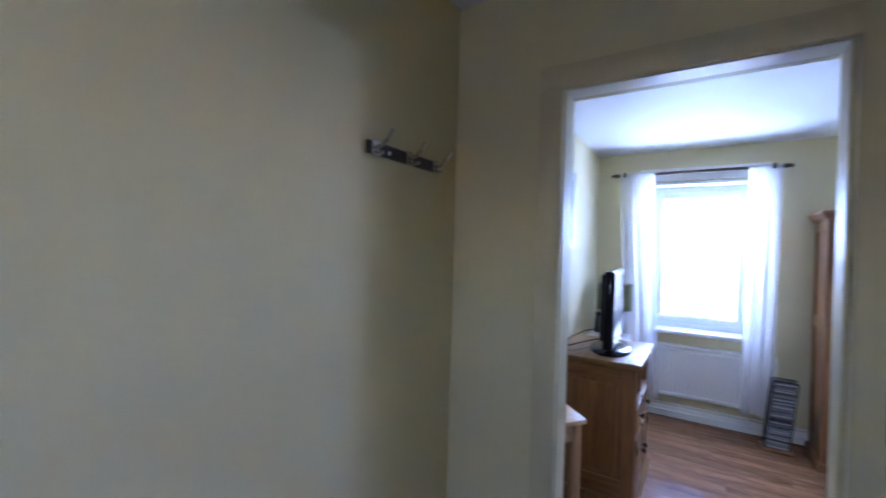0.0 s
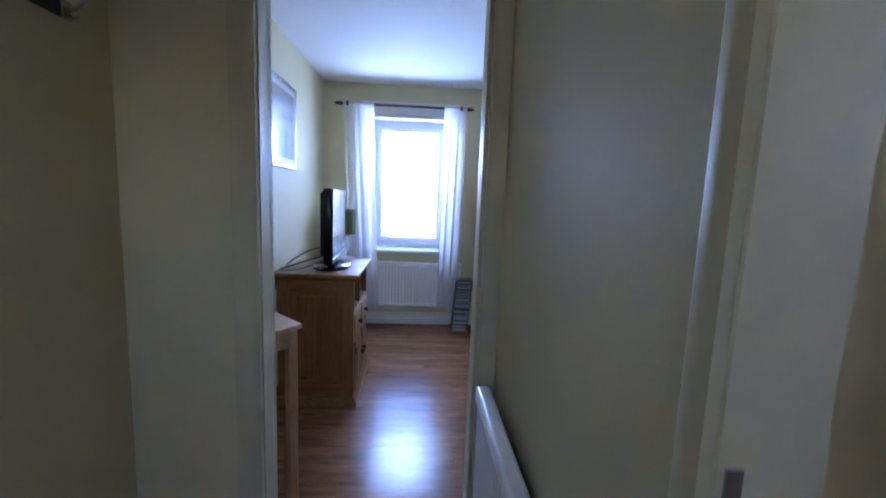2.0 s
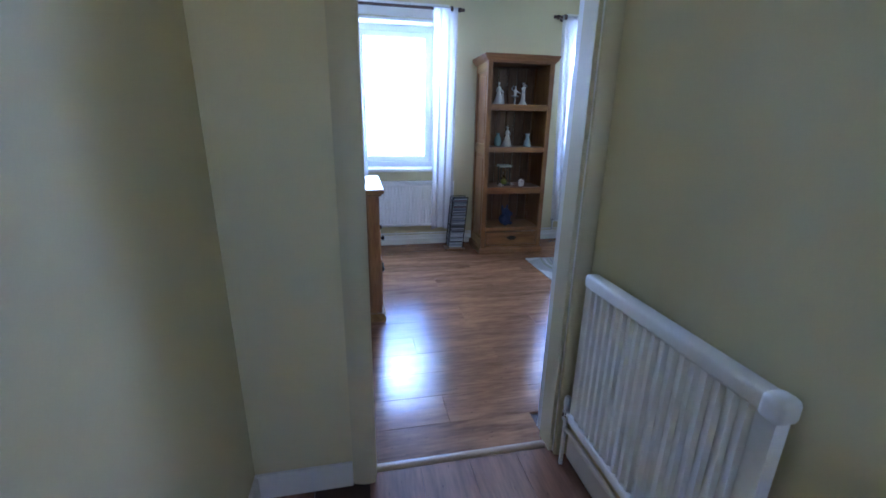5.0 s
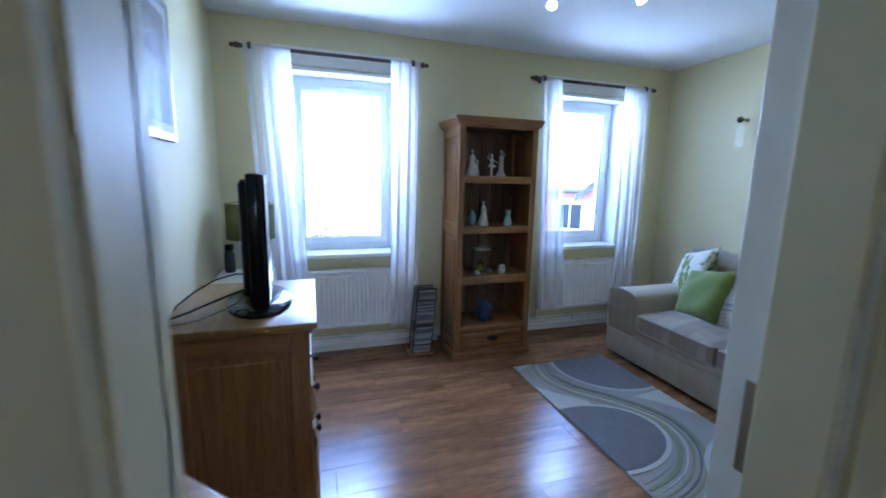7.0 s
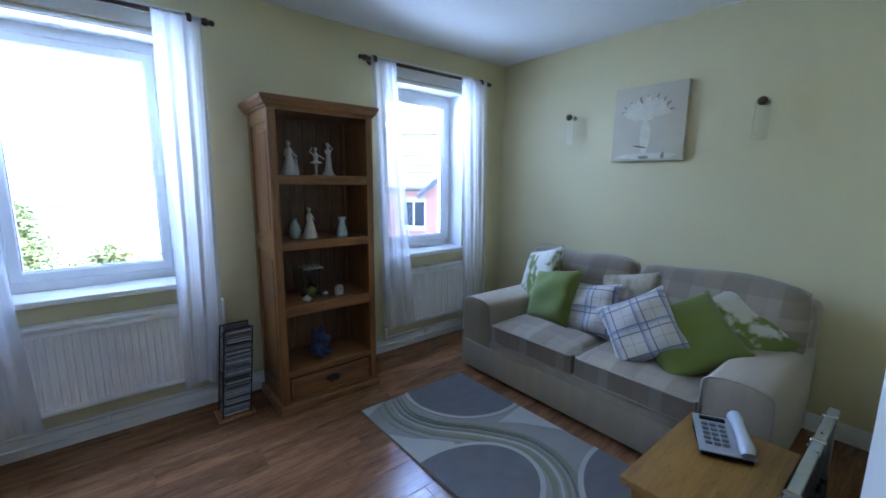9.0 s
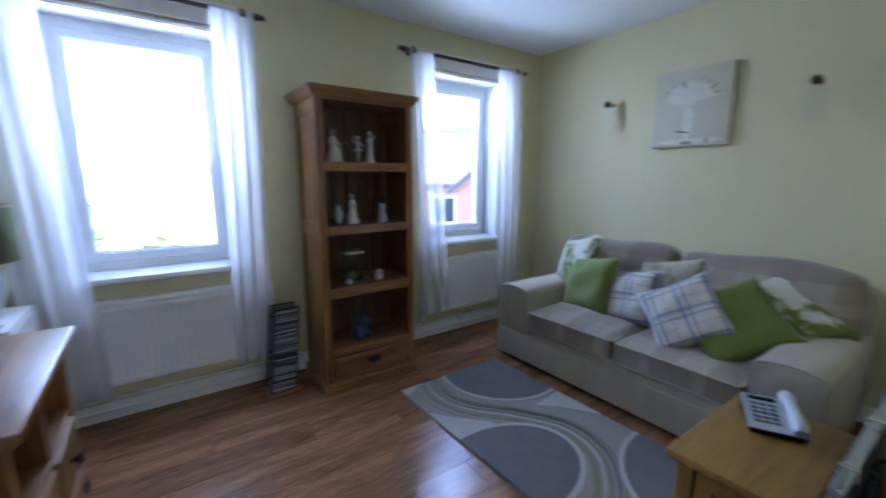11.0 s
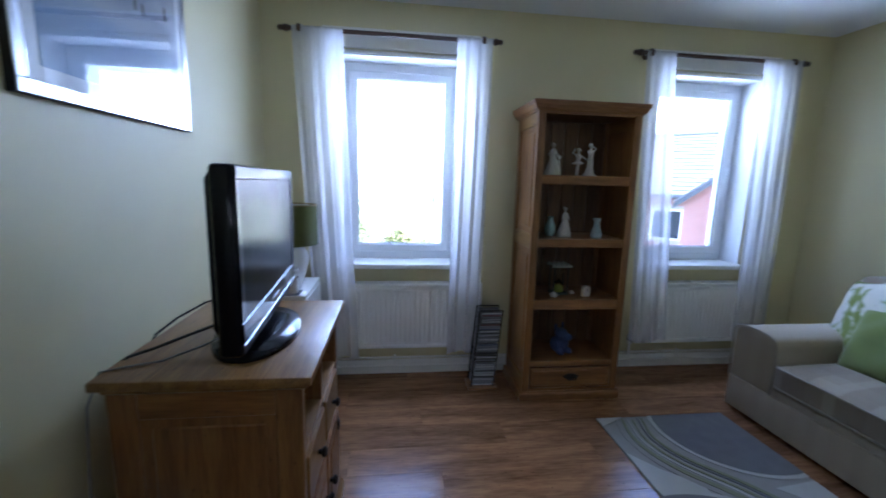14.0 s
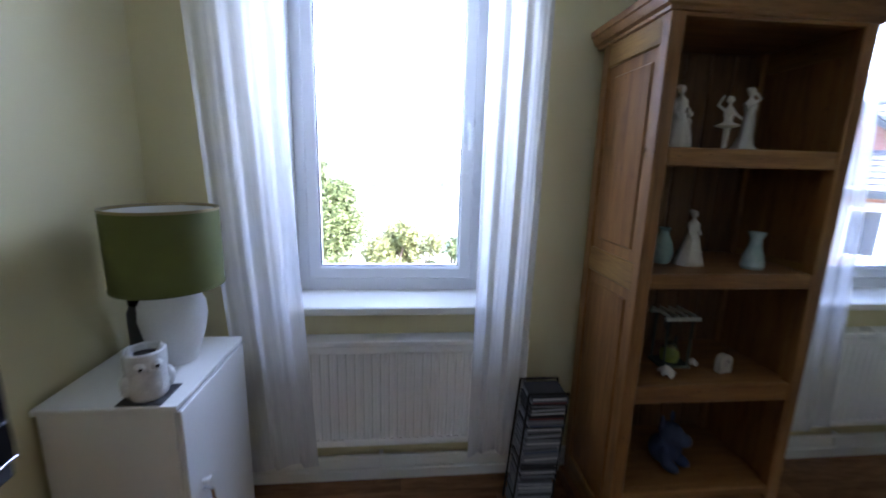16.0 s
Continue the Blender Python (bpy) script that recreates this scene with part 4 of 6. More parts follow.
# ---- compact disc tower ----
def cd_tower():
    bx, by = 0.80, 4.155
    t = thing("cd_tower", "slim black wire tower for compact discs", "cd rack", (bx, by, 0))
    lean = 0.085
    part("base", boxm(bx - 0.112, bx + 0.088, by - 0.085, by + 0.075, 0, 0.016, 0.004), PINE_X, t, "pine foot")
    for sx in (-0.078, 0.076):
        for sy in (-0.055, 0.06):
            part("upright", tube(bmesh.new(), [(bx + sx - 0.01, by + sy, 0.014), (bx + sx - 0.01 + lean * 0.55, by + sy + 0.02, 0.54)], 0.0045, 8), IRON, t)
    for sy in (-0.035, 0.08):
        part("top_bar", tube(bmesh.new(), [(bx + 0.037 - 0.079, by + sy, 0.54), (bx + 0.037 + 0.077, by + sy, 0.54)], 0.0045, 8), IRON, t)
    rng = random.Random(21)
    spine = [material("cd_spine_" + n, c, 0.35) for n, c in (("white", (0.6, 0.6, 0.6)), ("black", (0.03, 0.03, 0.035)), ("grey", (0.22, 0.23, 0.25)), ("blue", (0.06, 0.09, 0.17)), ("maroon", (0.16, 0.04, 0.04)), ("silver", (0.42, 0.44, 0.46)))]
    z, k = 0.028, 0
    while z < 0.525:
        dx = bx - 0.01 + lean * 0.55 * (z / 0.54) + rng.uniform(-0.003, 0.003)
        m = pose(dx, by + 0.02 * z, z, 0, rng.uniform(-1.5, 1.5), rng.uniform(-2, 2))
        c = tagged(new("cd_case"), "clear plastic cd case standing in the tower", "cd case", "cd cases in the tower")
        c.matrix_world = m
        PIVOT[c.name] = Matrix()
        part("case", boxm(-0.071, 0.069, -0.062, 0.062, 0.0008, 0.0104, 0.001), spine[1] if rng.random() < 0.4 else spine[2], c)
        part("spine", boxm(-0.066, 0.064, -0.0632, -0.0605, 0.002, 0.009), spine[0 if k % 4 == 0 else rng.choice((1, 2, 3, 5, 2, 5, 4))], c)
        z += 0.0145 if k % 9 else 0.022
        k += 1


cd_tower()


# ---- sofa ----
def plaid(name, base, stripes, axis_pair, scale, soft=0.92):
    """Woven cloth: a base colour with bands across both ways of the cushion."""
    m = bpy.data.materials.new(name)
    m.use_nodes = True
    n, l = m.node_tree.nodes, m.node_tree.links
    b = n["Principled BSDF"]
    b.inputs["Roughness"].default_value = soft
    b.inputs["Sheen Weight"].default_value = 0.3
    tc, sep = n.new("ShaderNodeTexCoord"), n.new("ShaderNodeSeparateXYZ")
    l.new(tc.outputs["Object"], sep.inputs[0])
    last = None
    rgb = n.new("ShaderNodeRGB")
    rgb.outputs[0].default_value = (*base, 1)
    last = rgb.outputs[0]
    for ax in axis_pair:
        for off, width, col, amount in stripes:
            mul = n.new("ShaderNodeMath")
            mul.operation = "MULTIPLY_ADD"
            mul.inputs[1].default_value, mul.inputs[2].default_value = scale, off + 20
            l.new(sep.outputs[ax], mul.inputs[0])
            fr = n.new("ShaderNodeMath")
            fr.operation = "FRACT"
            l.new(mul.outputs[0], fr.inputs[0])
            lt = n.new("ShaderNodeMath")
            lt.operation = "LESS_THAN"
            lt.inputs[1].default_value = width
            l.new(fr.outputs[0], lt.inputs[0])
            am = n.new("ShaderNodeMath")
            am.operation = "MULTIPLY"
            am.inputs[1].default_value = amount
            l.new(lt.outputs[0], am.inputs[0])
            mx = n.new("ShaderNodeMix")
            mx.data_type = "RGBA"
            l.new(am.outputs[0], mx.inputs[0])
            l.new(last, mx.inputs[6])
            mx.inputs[7].default_value = (*col, 1)
            last = mx.outputs[2]
    nz = n.new("ShaderNodeTexNoise")
    nz.inputs["Scale"].default_value, nz.inputs["Detail"].default_value = 320, 4
    l.new(tc.outputs["Object"], nz.inputs["Vector"])
    big = n.new("ShaderNodeTexNoise")
    big.inputs["Scale"].default_value = 5
    l.new(tc.outputs["Object"], big.inputs["Vector"])
    hs, mr = n.new("ShaderNodeHueSaturation"), n.new("ShaderNodeMapRange")
    mr.inputs["To Min"].default_value, mr.inputs["To Max"].default_value = 0.86, 1.14
    ad = n.new("ShaderNodeMath")
    ad.operation = "ADD"
    hf = n.new("ShaderNodeMath")
    hf.operation = "MULTIPLY"
    hf.inputs[1].default_value = 0.5
    l.new(nz.outputs["Fac"], ad.inputs[0])
    l.new(big.outputs["Fac"], ad.inputs[1])
    l.new(ad.outputs[0], hf.inputs[0])
    l.new(hf.outputs[0], mr.inputs["Value"])
    l.new(mr.outputs["Result"], hs.inputs["Value"])
    l.new(last, hs.inputs["Color"])
    l.new(hs.outputs["Color"], b.inputs["Base Color"])
    bp = n.new("ShaderNodeBump")
    bp.inputs["Strength"].default_value, bp.inputs["Distance"].default_value = 0.35, 0.002
    l.new(nz.outputs["Fac"], bp.inputs["Height"])
    l.new(bp.outputs["Normal"], b.inputs["Normal"])
    return m


CREAM = plaid("cream_sofa_cloth", (0.40, 0.335, 0.24), [(0.0, 0.5, (0.38, 0.315, 0.225), 0.6)], (1,), 9)
BLOCKS = [(0.1, 0.46, (0.215, 0.17, 0.12), 0.55), (0.62, 0.2, (0.38, 0.32, 0.24), 0.5)]
BLOCK = plaid("block_check_sofa_cloth", (0.31, 0.255, 0.185), BLOCKS, (0, 1), 3.6)
BLOCK_BACK = plaid("block_check_back_cloth", (0.32, 0.265, 0.195), BLOCKS, (1, 2), 3.6)
PIPING = material("taupe_piping", (0.40, 0.35, 0.27), 0.85)


def puff(bm, x0, x1, y0, y1, z0, z1, crown=0.02, n=14, corner=0.04):
    """A soft block: a rounded slab whose broad faces swell."""
    made = bmesh.ops.create_grid(bm, x_segments=n, y_segments=n, size=1.0)
    top = made["verts"]
    geo = bmesh.ops.extrude_face_region(bm, geom=list({f for v in top for f in v.link_faces}))
    low = [g for g in geo["geom"] if isinstance(g, bmesh.types.BMVert)]
    hx, hy, cx, cy = (x1 - x0) / 2, (y1 - y0) / 2, (x0 + x1) / 2, (y0 + y1) / 2
    for vs, z, s in ((low, z0, -1), (top, z1, 1)):
        for v in vs:
            u, w = v.co.x, v.co.y
            d = max(abs(u), abs(w))
            round_off = corner * max(0, (d - 0.8) / 0.2) ** 2
            rr = 1 - 0.035 * (abs(u * w) ** 6)
            v.co = (cx + u * hx * rr, cy + w * hy * rr, z + s * (crown * (1 - u * u) * (1 - w * w) - round_off * 0.6))
    bmesh.ops.recalc_face_normals(bm, faces=bm.faces)
    return bm


def sofa():
    t = thing("sofa", "cream two seater sofa with block check seat cushions", "sofa", (2.83, 2.89, 0))
    x0, x1, ya, yb = 2.322, 3.315, 1.905, 3.79
    part("base", boxm(x0 + 0.012, x1, ya + 0.012, yb - 0.012, 0.03, 0.275, 0.022, 3), CREAM, t)
    part("valance", boxm(x0, x0 + 0.03, ya, yb, 0.022, 0.225, 0.012, 3), CREAM, t)
    for fx in (x0 + 0.08, x1 - 0.08):
        for fy in (ya + 0.1, yb - 0.1):
            part("foot", lathe(bmesh.new(), [(0.022, 0), (0.026, 0.03), (0.026, 0.04)], 12, (fx, fy, 0)), DARKWOOD, t)
    for a0, a1 in ((3.505, yb), (ya, 2.168)):
        out = [(a0, 0.22), (a0, 0.50)]
        mid, half = (a0 + a1) / 2, (a1 - a0) / 2
        out += [(mid - half * math.cos(a), 0.505 + 0.062 * math.sin(a) ** 0.6) for a in [math.pi * k / 12 for k in range(1, 12)]]
        out += [(a1, 0.50), (a1, 0.22)]
        bm = prism(bmesh.new(), out, "x", x0 + 0.006, x1 - 0.10)
        bmesh.ops.bevel(bm, geom=[e for e in bm.edges if abs(e.verts[0].co.x - e.verts[1].co.x) < 1e-6], offset=0.016, segments=2, profile=0.5, affect="EDGES")
        arm = part("arm", bm, CREAM, t, smooth=50)
        pts = [(x0 + 0.004, y, z) for y, z in out]
        part("piping", tube(bmesh.new(), pts, 0.005, 6), PIPING, arm, smooth=60)
    for a0, a1 in ((2.832, 3.502), (2.172, 2.828)):
        bm = puff(bmesh.new(), x0 - 0.012, x1 - 0.22, a0, a1, 0.272, 0.425, 0.030)
        c = part("seat_cushion", bm, BLOCK, t, "grey beige block check seat cushion", smooth=60)
        for z in (0.292, 0.405):
            rim = [(x1 - 0.25, a0 + 0.006), (x0 + 0.02, a0 + 0.004), (x0 - 0.008, a0 + 0.03), (x0 - 0.014, (a0 + a1) / 2), (x0 - 0.008, a1 - 0.03), (x0 + 0.02, a1 - 0.004), (x1 - 0.25, a1 - 0.006)]
            part("piping", tube(bmesh.new(), [(px, py, z + (0.004 if k == 3 else 0)) for k, (px, py) in enumerate(rim)], 0.006, 6), PIPING, c, smooth=60)
    part("back_frame", boxm(3.12, x1, ya + 0.01, yb - 0.01, 0.24, 0.79, 0.05, 4), CREAM, t)
    for a0, a1 in ((2.838, 3.745), (1.93, 2.834)):
        bm = puff(bmesh.new(), -0.285, 0.285, a0, a1, -0.085, 0.085, 0.06, 18, 0.06)
        mid, half = (a0 + a1) / 2, (a1 - a0) / 2
        for v in bm.verts:
            w, up = abs(v.co.y - mid) / half, max(0.0, v.co.x / 0.285)
            v.co.x += up * (0.012 * math.sin(9 * v.co.y) - 0.03 * w ** 5)
            v.co.y = mid + (v.co.y - mid) * (1 - 0.05 * up ** 3)
        tilt = Matrix.Translation((3.05, 0, 0.605)) @ Matrix.Rotation(radians(-72), 4, "Y")
        rim = []
        for k in range(17):
            w = 2 * k / 16 - 1
            yy = mid + w * half * 0.945
            rim.append(tilt @ Vector((0.287 + 0.012 * math.sin(9 * yy) - 0.03 * abs(w * 0.99) ** 5, yy, 0)))
        bmesh.ops.transform(bm, matrix=tilt, verts=bm.verts)
        b = part("back_cushion", bm, BLOCK_BACK, t, "grey beige block check back cushion", smooth=60)
        part("piping", tube(bmesh.new(), [(2.98, a0 + 0.006, 0.42)] + rim + [(2.98, a1 - 0.006, 0.42)], 0.006, 6), PIPING, b, smooth=60)


sofa()

GREEN = plaid("lime_green_suede", (0.15, 0.19, 0.026), [(0.0, 0.5, (0.165, 0.205, 0.03), 0.5)], (0,), 3)
CHECK = plaid("blue_white_check", (0.60, 0.56, 0.50), [(0.02, 0.04, (0.06, 0.085, 0.23), 0.85), (0.10, 0.10, (0.22, 0.29, 0.48), 0.55), (0.27, 0.04, (0.06, 0.085, 0.23), 0.85), (0.62, 0.025, (0.36, 0.30, 0.25), 0.7)], (0, 1), 6.2)
FLORAL = material("white_green_floral", (0.60, 0.57, 0.48), 0.9, (0.16, 0.20, 0.035), 6, 17, 0.25, mix=0.13)
for floral_node in FLORAL.node_tree.nodes:
    if floral_node.bl_idname == "ShaderNodeValToRGB":
        floral_node.color_ramp.elements[0].position, floral_node.color_ramp.elements[1].position = 0.485, 0.56
TAN_FLORAL = material("tan_floral", (0.50, 0.45, 0.34), 0.9, (0.20, 0.155, 0.085), 8, 20, 0.25, mix=0.2)


def cushion(w, h, thick, mat, m, label):
    """A scatter cushion with pinched corners, in its own axes, then placed."""
    bm, n = bmesh.new(), 18
    for s in (1, -1):
        grid = []
        for i in range(n + 1):
            row = []
            for j in range(n + 1):
                u, v = 2 * i / n - 1, 2 * j / n - 1
                pin = 1 - 0.10 * (1 - abs(u) ** 2) * abs(v) ** 3 - 0
                pin2 = 1 - 0.10 * (1 - abs(v) ** 2) * abs(u) ** 3
                z = s * thick / 2 * ((1 - u ** 4) * (1 - v ** 4)) ** 0.55
                z += (0.008 * math.sin(5 * u + 3 * v) + 0.004 * math.sin(13 * u * v + 4 * u)) * (1 - u * u) * (1 - v * v)
                row.append(bm.verts.new((u * w / 2 * pin2, v * h / 2 * pin, z)))
            grid.append(row)
        for a, b in zip(grid, grid[1:]):
            for j in range(n):
                bm.faces.new((a[j], a[j + 1], b[j + 1], b[j]) if s > 0 else (a[j + 1], a[j], b[j], b[j + 1]))
    bmesh.ops.remove_doubles(bm, verts=bm.verts, dist=1e-4)
    bmesh.ops.recalc_face_normals(bm, faces=bm.faces)
    single("scatter_cushion", bm, mat, label, "cushion", m, "cushions on the sofa", smooth=70)


def lean_pose(x, y, z, yaw, tilt, spin):
    """Stands a cushion up facing -x, turned by yaw, tipped back by tilt and spun in its own plane."""
    return Matrix.Translation((x, y, z)) @ Matrix.Rotation(radians(yaw), 4, "Z") @ Matrix.Rotation(radians(-90 + tilt), 4, "Y") @ Matrix.Rotation(radians(spin), 4, "Z")


cushion(0.50, 0.50, 0.14, FLORAL, lean_pose(2.87, 3.50, 0.665, -30, 18, 14), "white and green floral cushion tucked behind a green one")
cushion(0.42, 0.42, 0.14, GREEN, lean_pose(2.72, 3.27, 0.60, -14, 24, 9), "plain lime green suede cushion")
cushion(0.42, 0.42, 0.12, TAN_FLORAL, lean_pose(2.95, 2.82, 0.62, 0, 20, 12), "tan floral cushion behind the checked pair")
cushion(0.37, 0.37, 0.13, CHECK, lean_pose(2.73, 2.97, 0.58, -10, 26, 10), "blue and white checked cushion with fine stripes")
cushion(0.40, 0.40, 0.14, CHECK, lean_pose(2.58, 2.57, 0.60, 8, 32, 34), "blue and white checked cushion propped in front")
cushion(0.46, 0.46, 0.14, GREEN, lean_pose(2.68, 2.36, 0.59, 16, 46, 34), "plain lime green suede cushion lying at an angle")
cushion(0.46, 0.46, 0.12, FLORAL, lean_pose(2.88, 2.22, 0.61, 26, 42, 40), "white and green floral cushion slumped against the arm")


# ---- rug ----
def rug():
    x0, x1, y0, y1 = 1.392, 2.203, 2.14, 3.682
    pile = lambda n, a, b: material(n, a, 0.95, b, 14, 260, 0.7, mix=0.7)
    SILVER, BLUEG, IVORY, OLIVE = pile("silver_grey_pile", (0.29, 0.275, 0.235), (0.22, 0.21, 0.18)), pile("blue_grey_pile", (0.165, 0.158, 0.155), (0.10, 0.096, 0.095)), pile("ivory_pile", (0.43, 0.41, 0.36), (0.36, 0.345, 0.30)), pile("olive_pile", (0.225, 0.23, 0.135), (0.165, 0.17, 0.10))
    t = thing("rug", "grey rectangular rug with blue grey circles and olive curves", "rug", ((x0 + x1) / 2, (y0 + y1) / 2, 0))
    part("backing", boxm(x0, x1, y0, y1, 0.0008, 0.010, 0.003), SILVER, t)
    clampx, clampy = (lambda v: min(max(v, x0 + 0.003), x1 - 0.003)), (lambda v: min(max(v, y0 + 0.003), y1 - 0.003))

    def flat(nm, pts, mat, z):
        out = []
        for a, b in pts:
            p = (clampx(a), clampy(b))
            if not out or abs(p[0] - out[-1][0]) + abs(p[1] - out[-1][1]) > 1e-4:
                out.append(p)
        part(nm, prism(bmesh.new(), out, "z", 0.009, z), mat, t, smooth=20)

    def disc(nm, cx, cy, rx, ry, mat, z):
        flat(nm, [(cx + rx * math.cos(a), cy + ry * math.sin(a)) for a in [2 * math.pi * k / 80 for k in range(80)]], mat, z)

    def sweep(knots, off, w, mat, z):
        """A carved band along a smooth line through the knots, set off to its side, thinning at both ends."""
        line = []
        ks = [Vector(k) for k in knots]
        ks = [2 * ks[0] - ks[1]] + ks + [2 * ks[-1] - ks[-2]]
        for a, b, c, d in zip(ks, ks[1:], ks[2:], ks[3:]):
            for q in range(10):
                u = q / 10
                line.append(0.5 * (2 * b + (c - a) * u + (2 * a - 5 * b + 4 * c - d) * u * u + (3 * b - a - 3 * c + d) * u ** 3))
        left, right = [], []
        for k in range(1, len(line) - 1):
            n = (line[k + 1] - line[k - 1]).normalized()
            n = Vector((-n.y, n.x))
            h = 0.5 * w * (0.35 + 0.65 * math.sin(math.pi * k / len(line)))
            p = line[k] + n * off
            if x0 + 0.012 < p.x < x1 - 0.012 and y0 + 0.012 < p.y < y1 - 0.012:
                left.append(p + n * h)
                right.append(p - n * h)
        if len(left) > 3:
            flat("curve_band", [tuple(p) for p in left] + [tuple(p) for p in right[::-1]], mat, z)

    flat("wedge", [(1.39, 3.37), (1.50, 3.235), (1.64, 3.12), (1.62, 3.02), (1.39, 3.06)], IVORY, 0.0122)
    flat("wedge", [(2.20, 3.10), (1.96, 3.07), (2.06, 2.98), (2.20, 2.78)], IVORY, 0.0122)
    flat("wedge", [(1.39, 3.68), (1.39, 3.60), (1.46, 3.63), (1.55, 3.68)], IVORY, 0.0122)
    spine = [(1.60, 3.70), (1.555, 3.47), (1.62, 3.27), (1.80, 3.05), (1.925, 2.82), (1.885, 2.60), (1.73, 2.44), (1.56, 2.36), (1.38, 2.32)]
    for k, (off, w, mat) in enumerate(((-0.085, 0.028, SILVER), (-0.045, 0.034, OLIVE), (-0.012, 0.012, IVORY), (0.016, 0.018, OLIVE), (0.048, 0.014, BLUEG), (0.072, 0.022, OLIVE))):
        sweep(spine, off, w, mat, 0.0124 + 0.0003 * k)
    for cx, cy, rx, ry in ((2.115, 3.535, 0.405, 0.395), (1.455, 2.785, 0.385, 0.285), (2.20, 2.10, 0.49, 0.465)):
        disc("rim", cx, cy, rx + 0.026, ry + 0.026, IVORY, 0.0140)
        disc("circle", cx, cy, rx, ry, BLUEG, 0.0155)


rug()


# ---- figurines and ornaments on the bookcase ----
PORCELAIN = material("ivory_porcelain", (0.66, 0.62, 0.54), 0.3, (0.55, 0.50, 0.42), 40, 160, 0.15)


def ball(bm, p, r, s=(1, 1, 1), seg=14):
    bmesh.ops.create_uvsphere(bm, u_segments=seg, v_segments=max(6, seg // 2 + 1), radius=r, matrix=Matrix.Translation(p) @ Matrix.Diagonal((*s, 1)))


def lady(name, x, y, z, h, turn, pose_kind, label):
    """A porcelain figure: flared pleated gown, narrow waist, head with a bun, simple arms."""
    bm = bmesh.new()
    n = 28
    prof = [(0.23, 0.0), (0.235, 0.02), (0.20, 0.14), (0.155, 0.30), (0.115, 0.45), (0.075, 0.56), (0.070, 0.60), (0.092, 0.68), (0.088, 0.74), (0.040, 0.79), (0.026, 0.82), (0.026, 0.85)]
    if pose_kind == "slim":
        prof = [(0.20, 0.0), (0.20, 0.02), (0.13, 0.10), (0.09, 0.26), (0.085, 0.42), (0.07, 0.56), (0.068, 0.60), (0.085, 0.68), (0.08, 0.74), (0.038, 0.79), (0.026, 0.82), (0.026, 0.85)]
    if pose_kind == "dancer":
        prof = [(0.12, 0.0), (0.12, 0.025), (0.02, 0.03), (0.035, 0.06), (0.045, 0.25), (0.05, 0.40), (0.19, 0.43), (0.20, 0.45), (0.08, 0.50), (0.065, 0.55), (0.085, 0.66), (0.08, 0.72), (0.038, 0.78), (0.026, 0.80), (0.026, 0.84)]
    lathe(bm, [(r * h, q * h) for r, q in prof], n)
    for v in bm.verts:
        a = math.atan2(v.co.y, v.co.x)
        f = max(0.0, 0.55 - v.co.z / h)
        k = 1 + 0.16 * f * math.sin(9 * a) + 0.05 * f * math.sin(5 * a + 1)
        v.co.x, v.co.y = v.co.x * k + 0.03 * h * math.sin(3 * v.co.z / h), v.co.y * k
    hx = 0.03 * h * math.sin(2.7)
    ball(bm, (hx, 0, 0.90 * h), 0.058 * h, (0.9, 1, 1.15))
    ball(bm, (hx - 0.05 * h, 0, 0.945 * h), 0.034 * h)
    if pose_kind == "dancer":
        arms = [[(0, 0.07, 0.72), (-0.1, 0.20, 0.66), (-0.12, 0.34, 0.58)], [(0, -0.07, 0.72), (0.02, -0.20, 0.80), (0.02, -0.12, 0.97)]]
    elif pose_kind == "slim":
        arms = [[(0, 0.08, 0.73), (0.06, 0.14, 0.80), (0.05, 0.04, 0.88)], [(0, -0.08, 0.73), (0.08, -0.13, 0.66), (0.10, 0.0, 0.72)]]
    else:
        arms = [[(0, 0.085, 0.73), (0.07, 0.15, 0.60), (0.13, 0.05, 0.55)], [(0, -0.085, 0.73), (0.05, -0.17, 0.60), (0.09, -0.12, 0.47)]]
    for a in arms:
        tube(bm, [(p[0] * h, p[1] * h, p[2] * h) for p in a], [0.026 * h, 0.022 * h, 0.018 * h], 8)
    if pose_kind == "child":
        lathe(bm, [(0.09 * h, 0.0), (0.07 * h, 0.2 * h), (0.035 * h, 0.36 * h), (0.045 * h, 0.44 * h), (0.015 * h, 0.5 * h)], 14, (0.02 * h, 0.24 * h, 0))
        ball(bm, (0.02 * h, 0.24 * h, 0.55 * h), 0.05 * h)
    single(name, bm, PORCELAIN, label, "figurine", pose(x, y, z, 0, 0, turn), "porcelain figurines on the bookcase", smooth=60)


lady("figurine", 1.165, 4.075, 1.436, 0.205, -70, "child", "ivory porcelain figurine of a gowned lady with child")
lady("figurine", 1.325, 4.06, 1.436, 0.175, -100, "dancer", "ivory porcelain figurine of a dancer in a tutu")
lady("figurine", 1.415, 4.085, 1.436, 0.210, -80, "slim", "ivory porcelain figurine of a slender lady")
lady("figurine", 1.275, 4.08, 1.050, 0.195, -60, "gown", "ivory porcelain bride figurine in a trailing gown")
TEAL = material("pale_teal_glaze", (0.20, 0.33, 0.33), 0.2, (0.32, 0.42, 0.40), 30, 90, 0.1)
TEALW = material("white_teal_glaze", (0.55, 0.62, 0.60), 0.2, (0.25, 0.38, 0.38), 18, 60, 0.1)
single("bud_vase", lathe(bmesh.new(), [(0.022, 0), (0.030, 0.01), (0.036, 0.04), (0.030, 0.075), (0.017, 0.10), (0.014, 0.115), (0.020, 0.125), (0.016, 0.125), (0.010, 0.11), (0.002, 0.10)], 24), TEAL, "teal glazed rounded bud vase", "vase", pose(1.19, 4.10, 1.050))
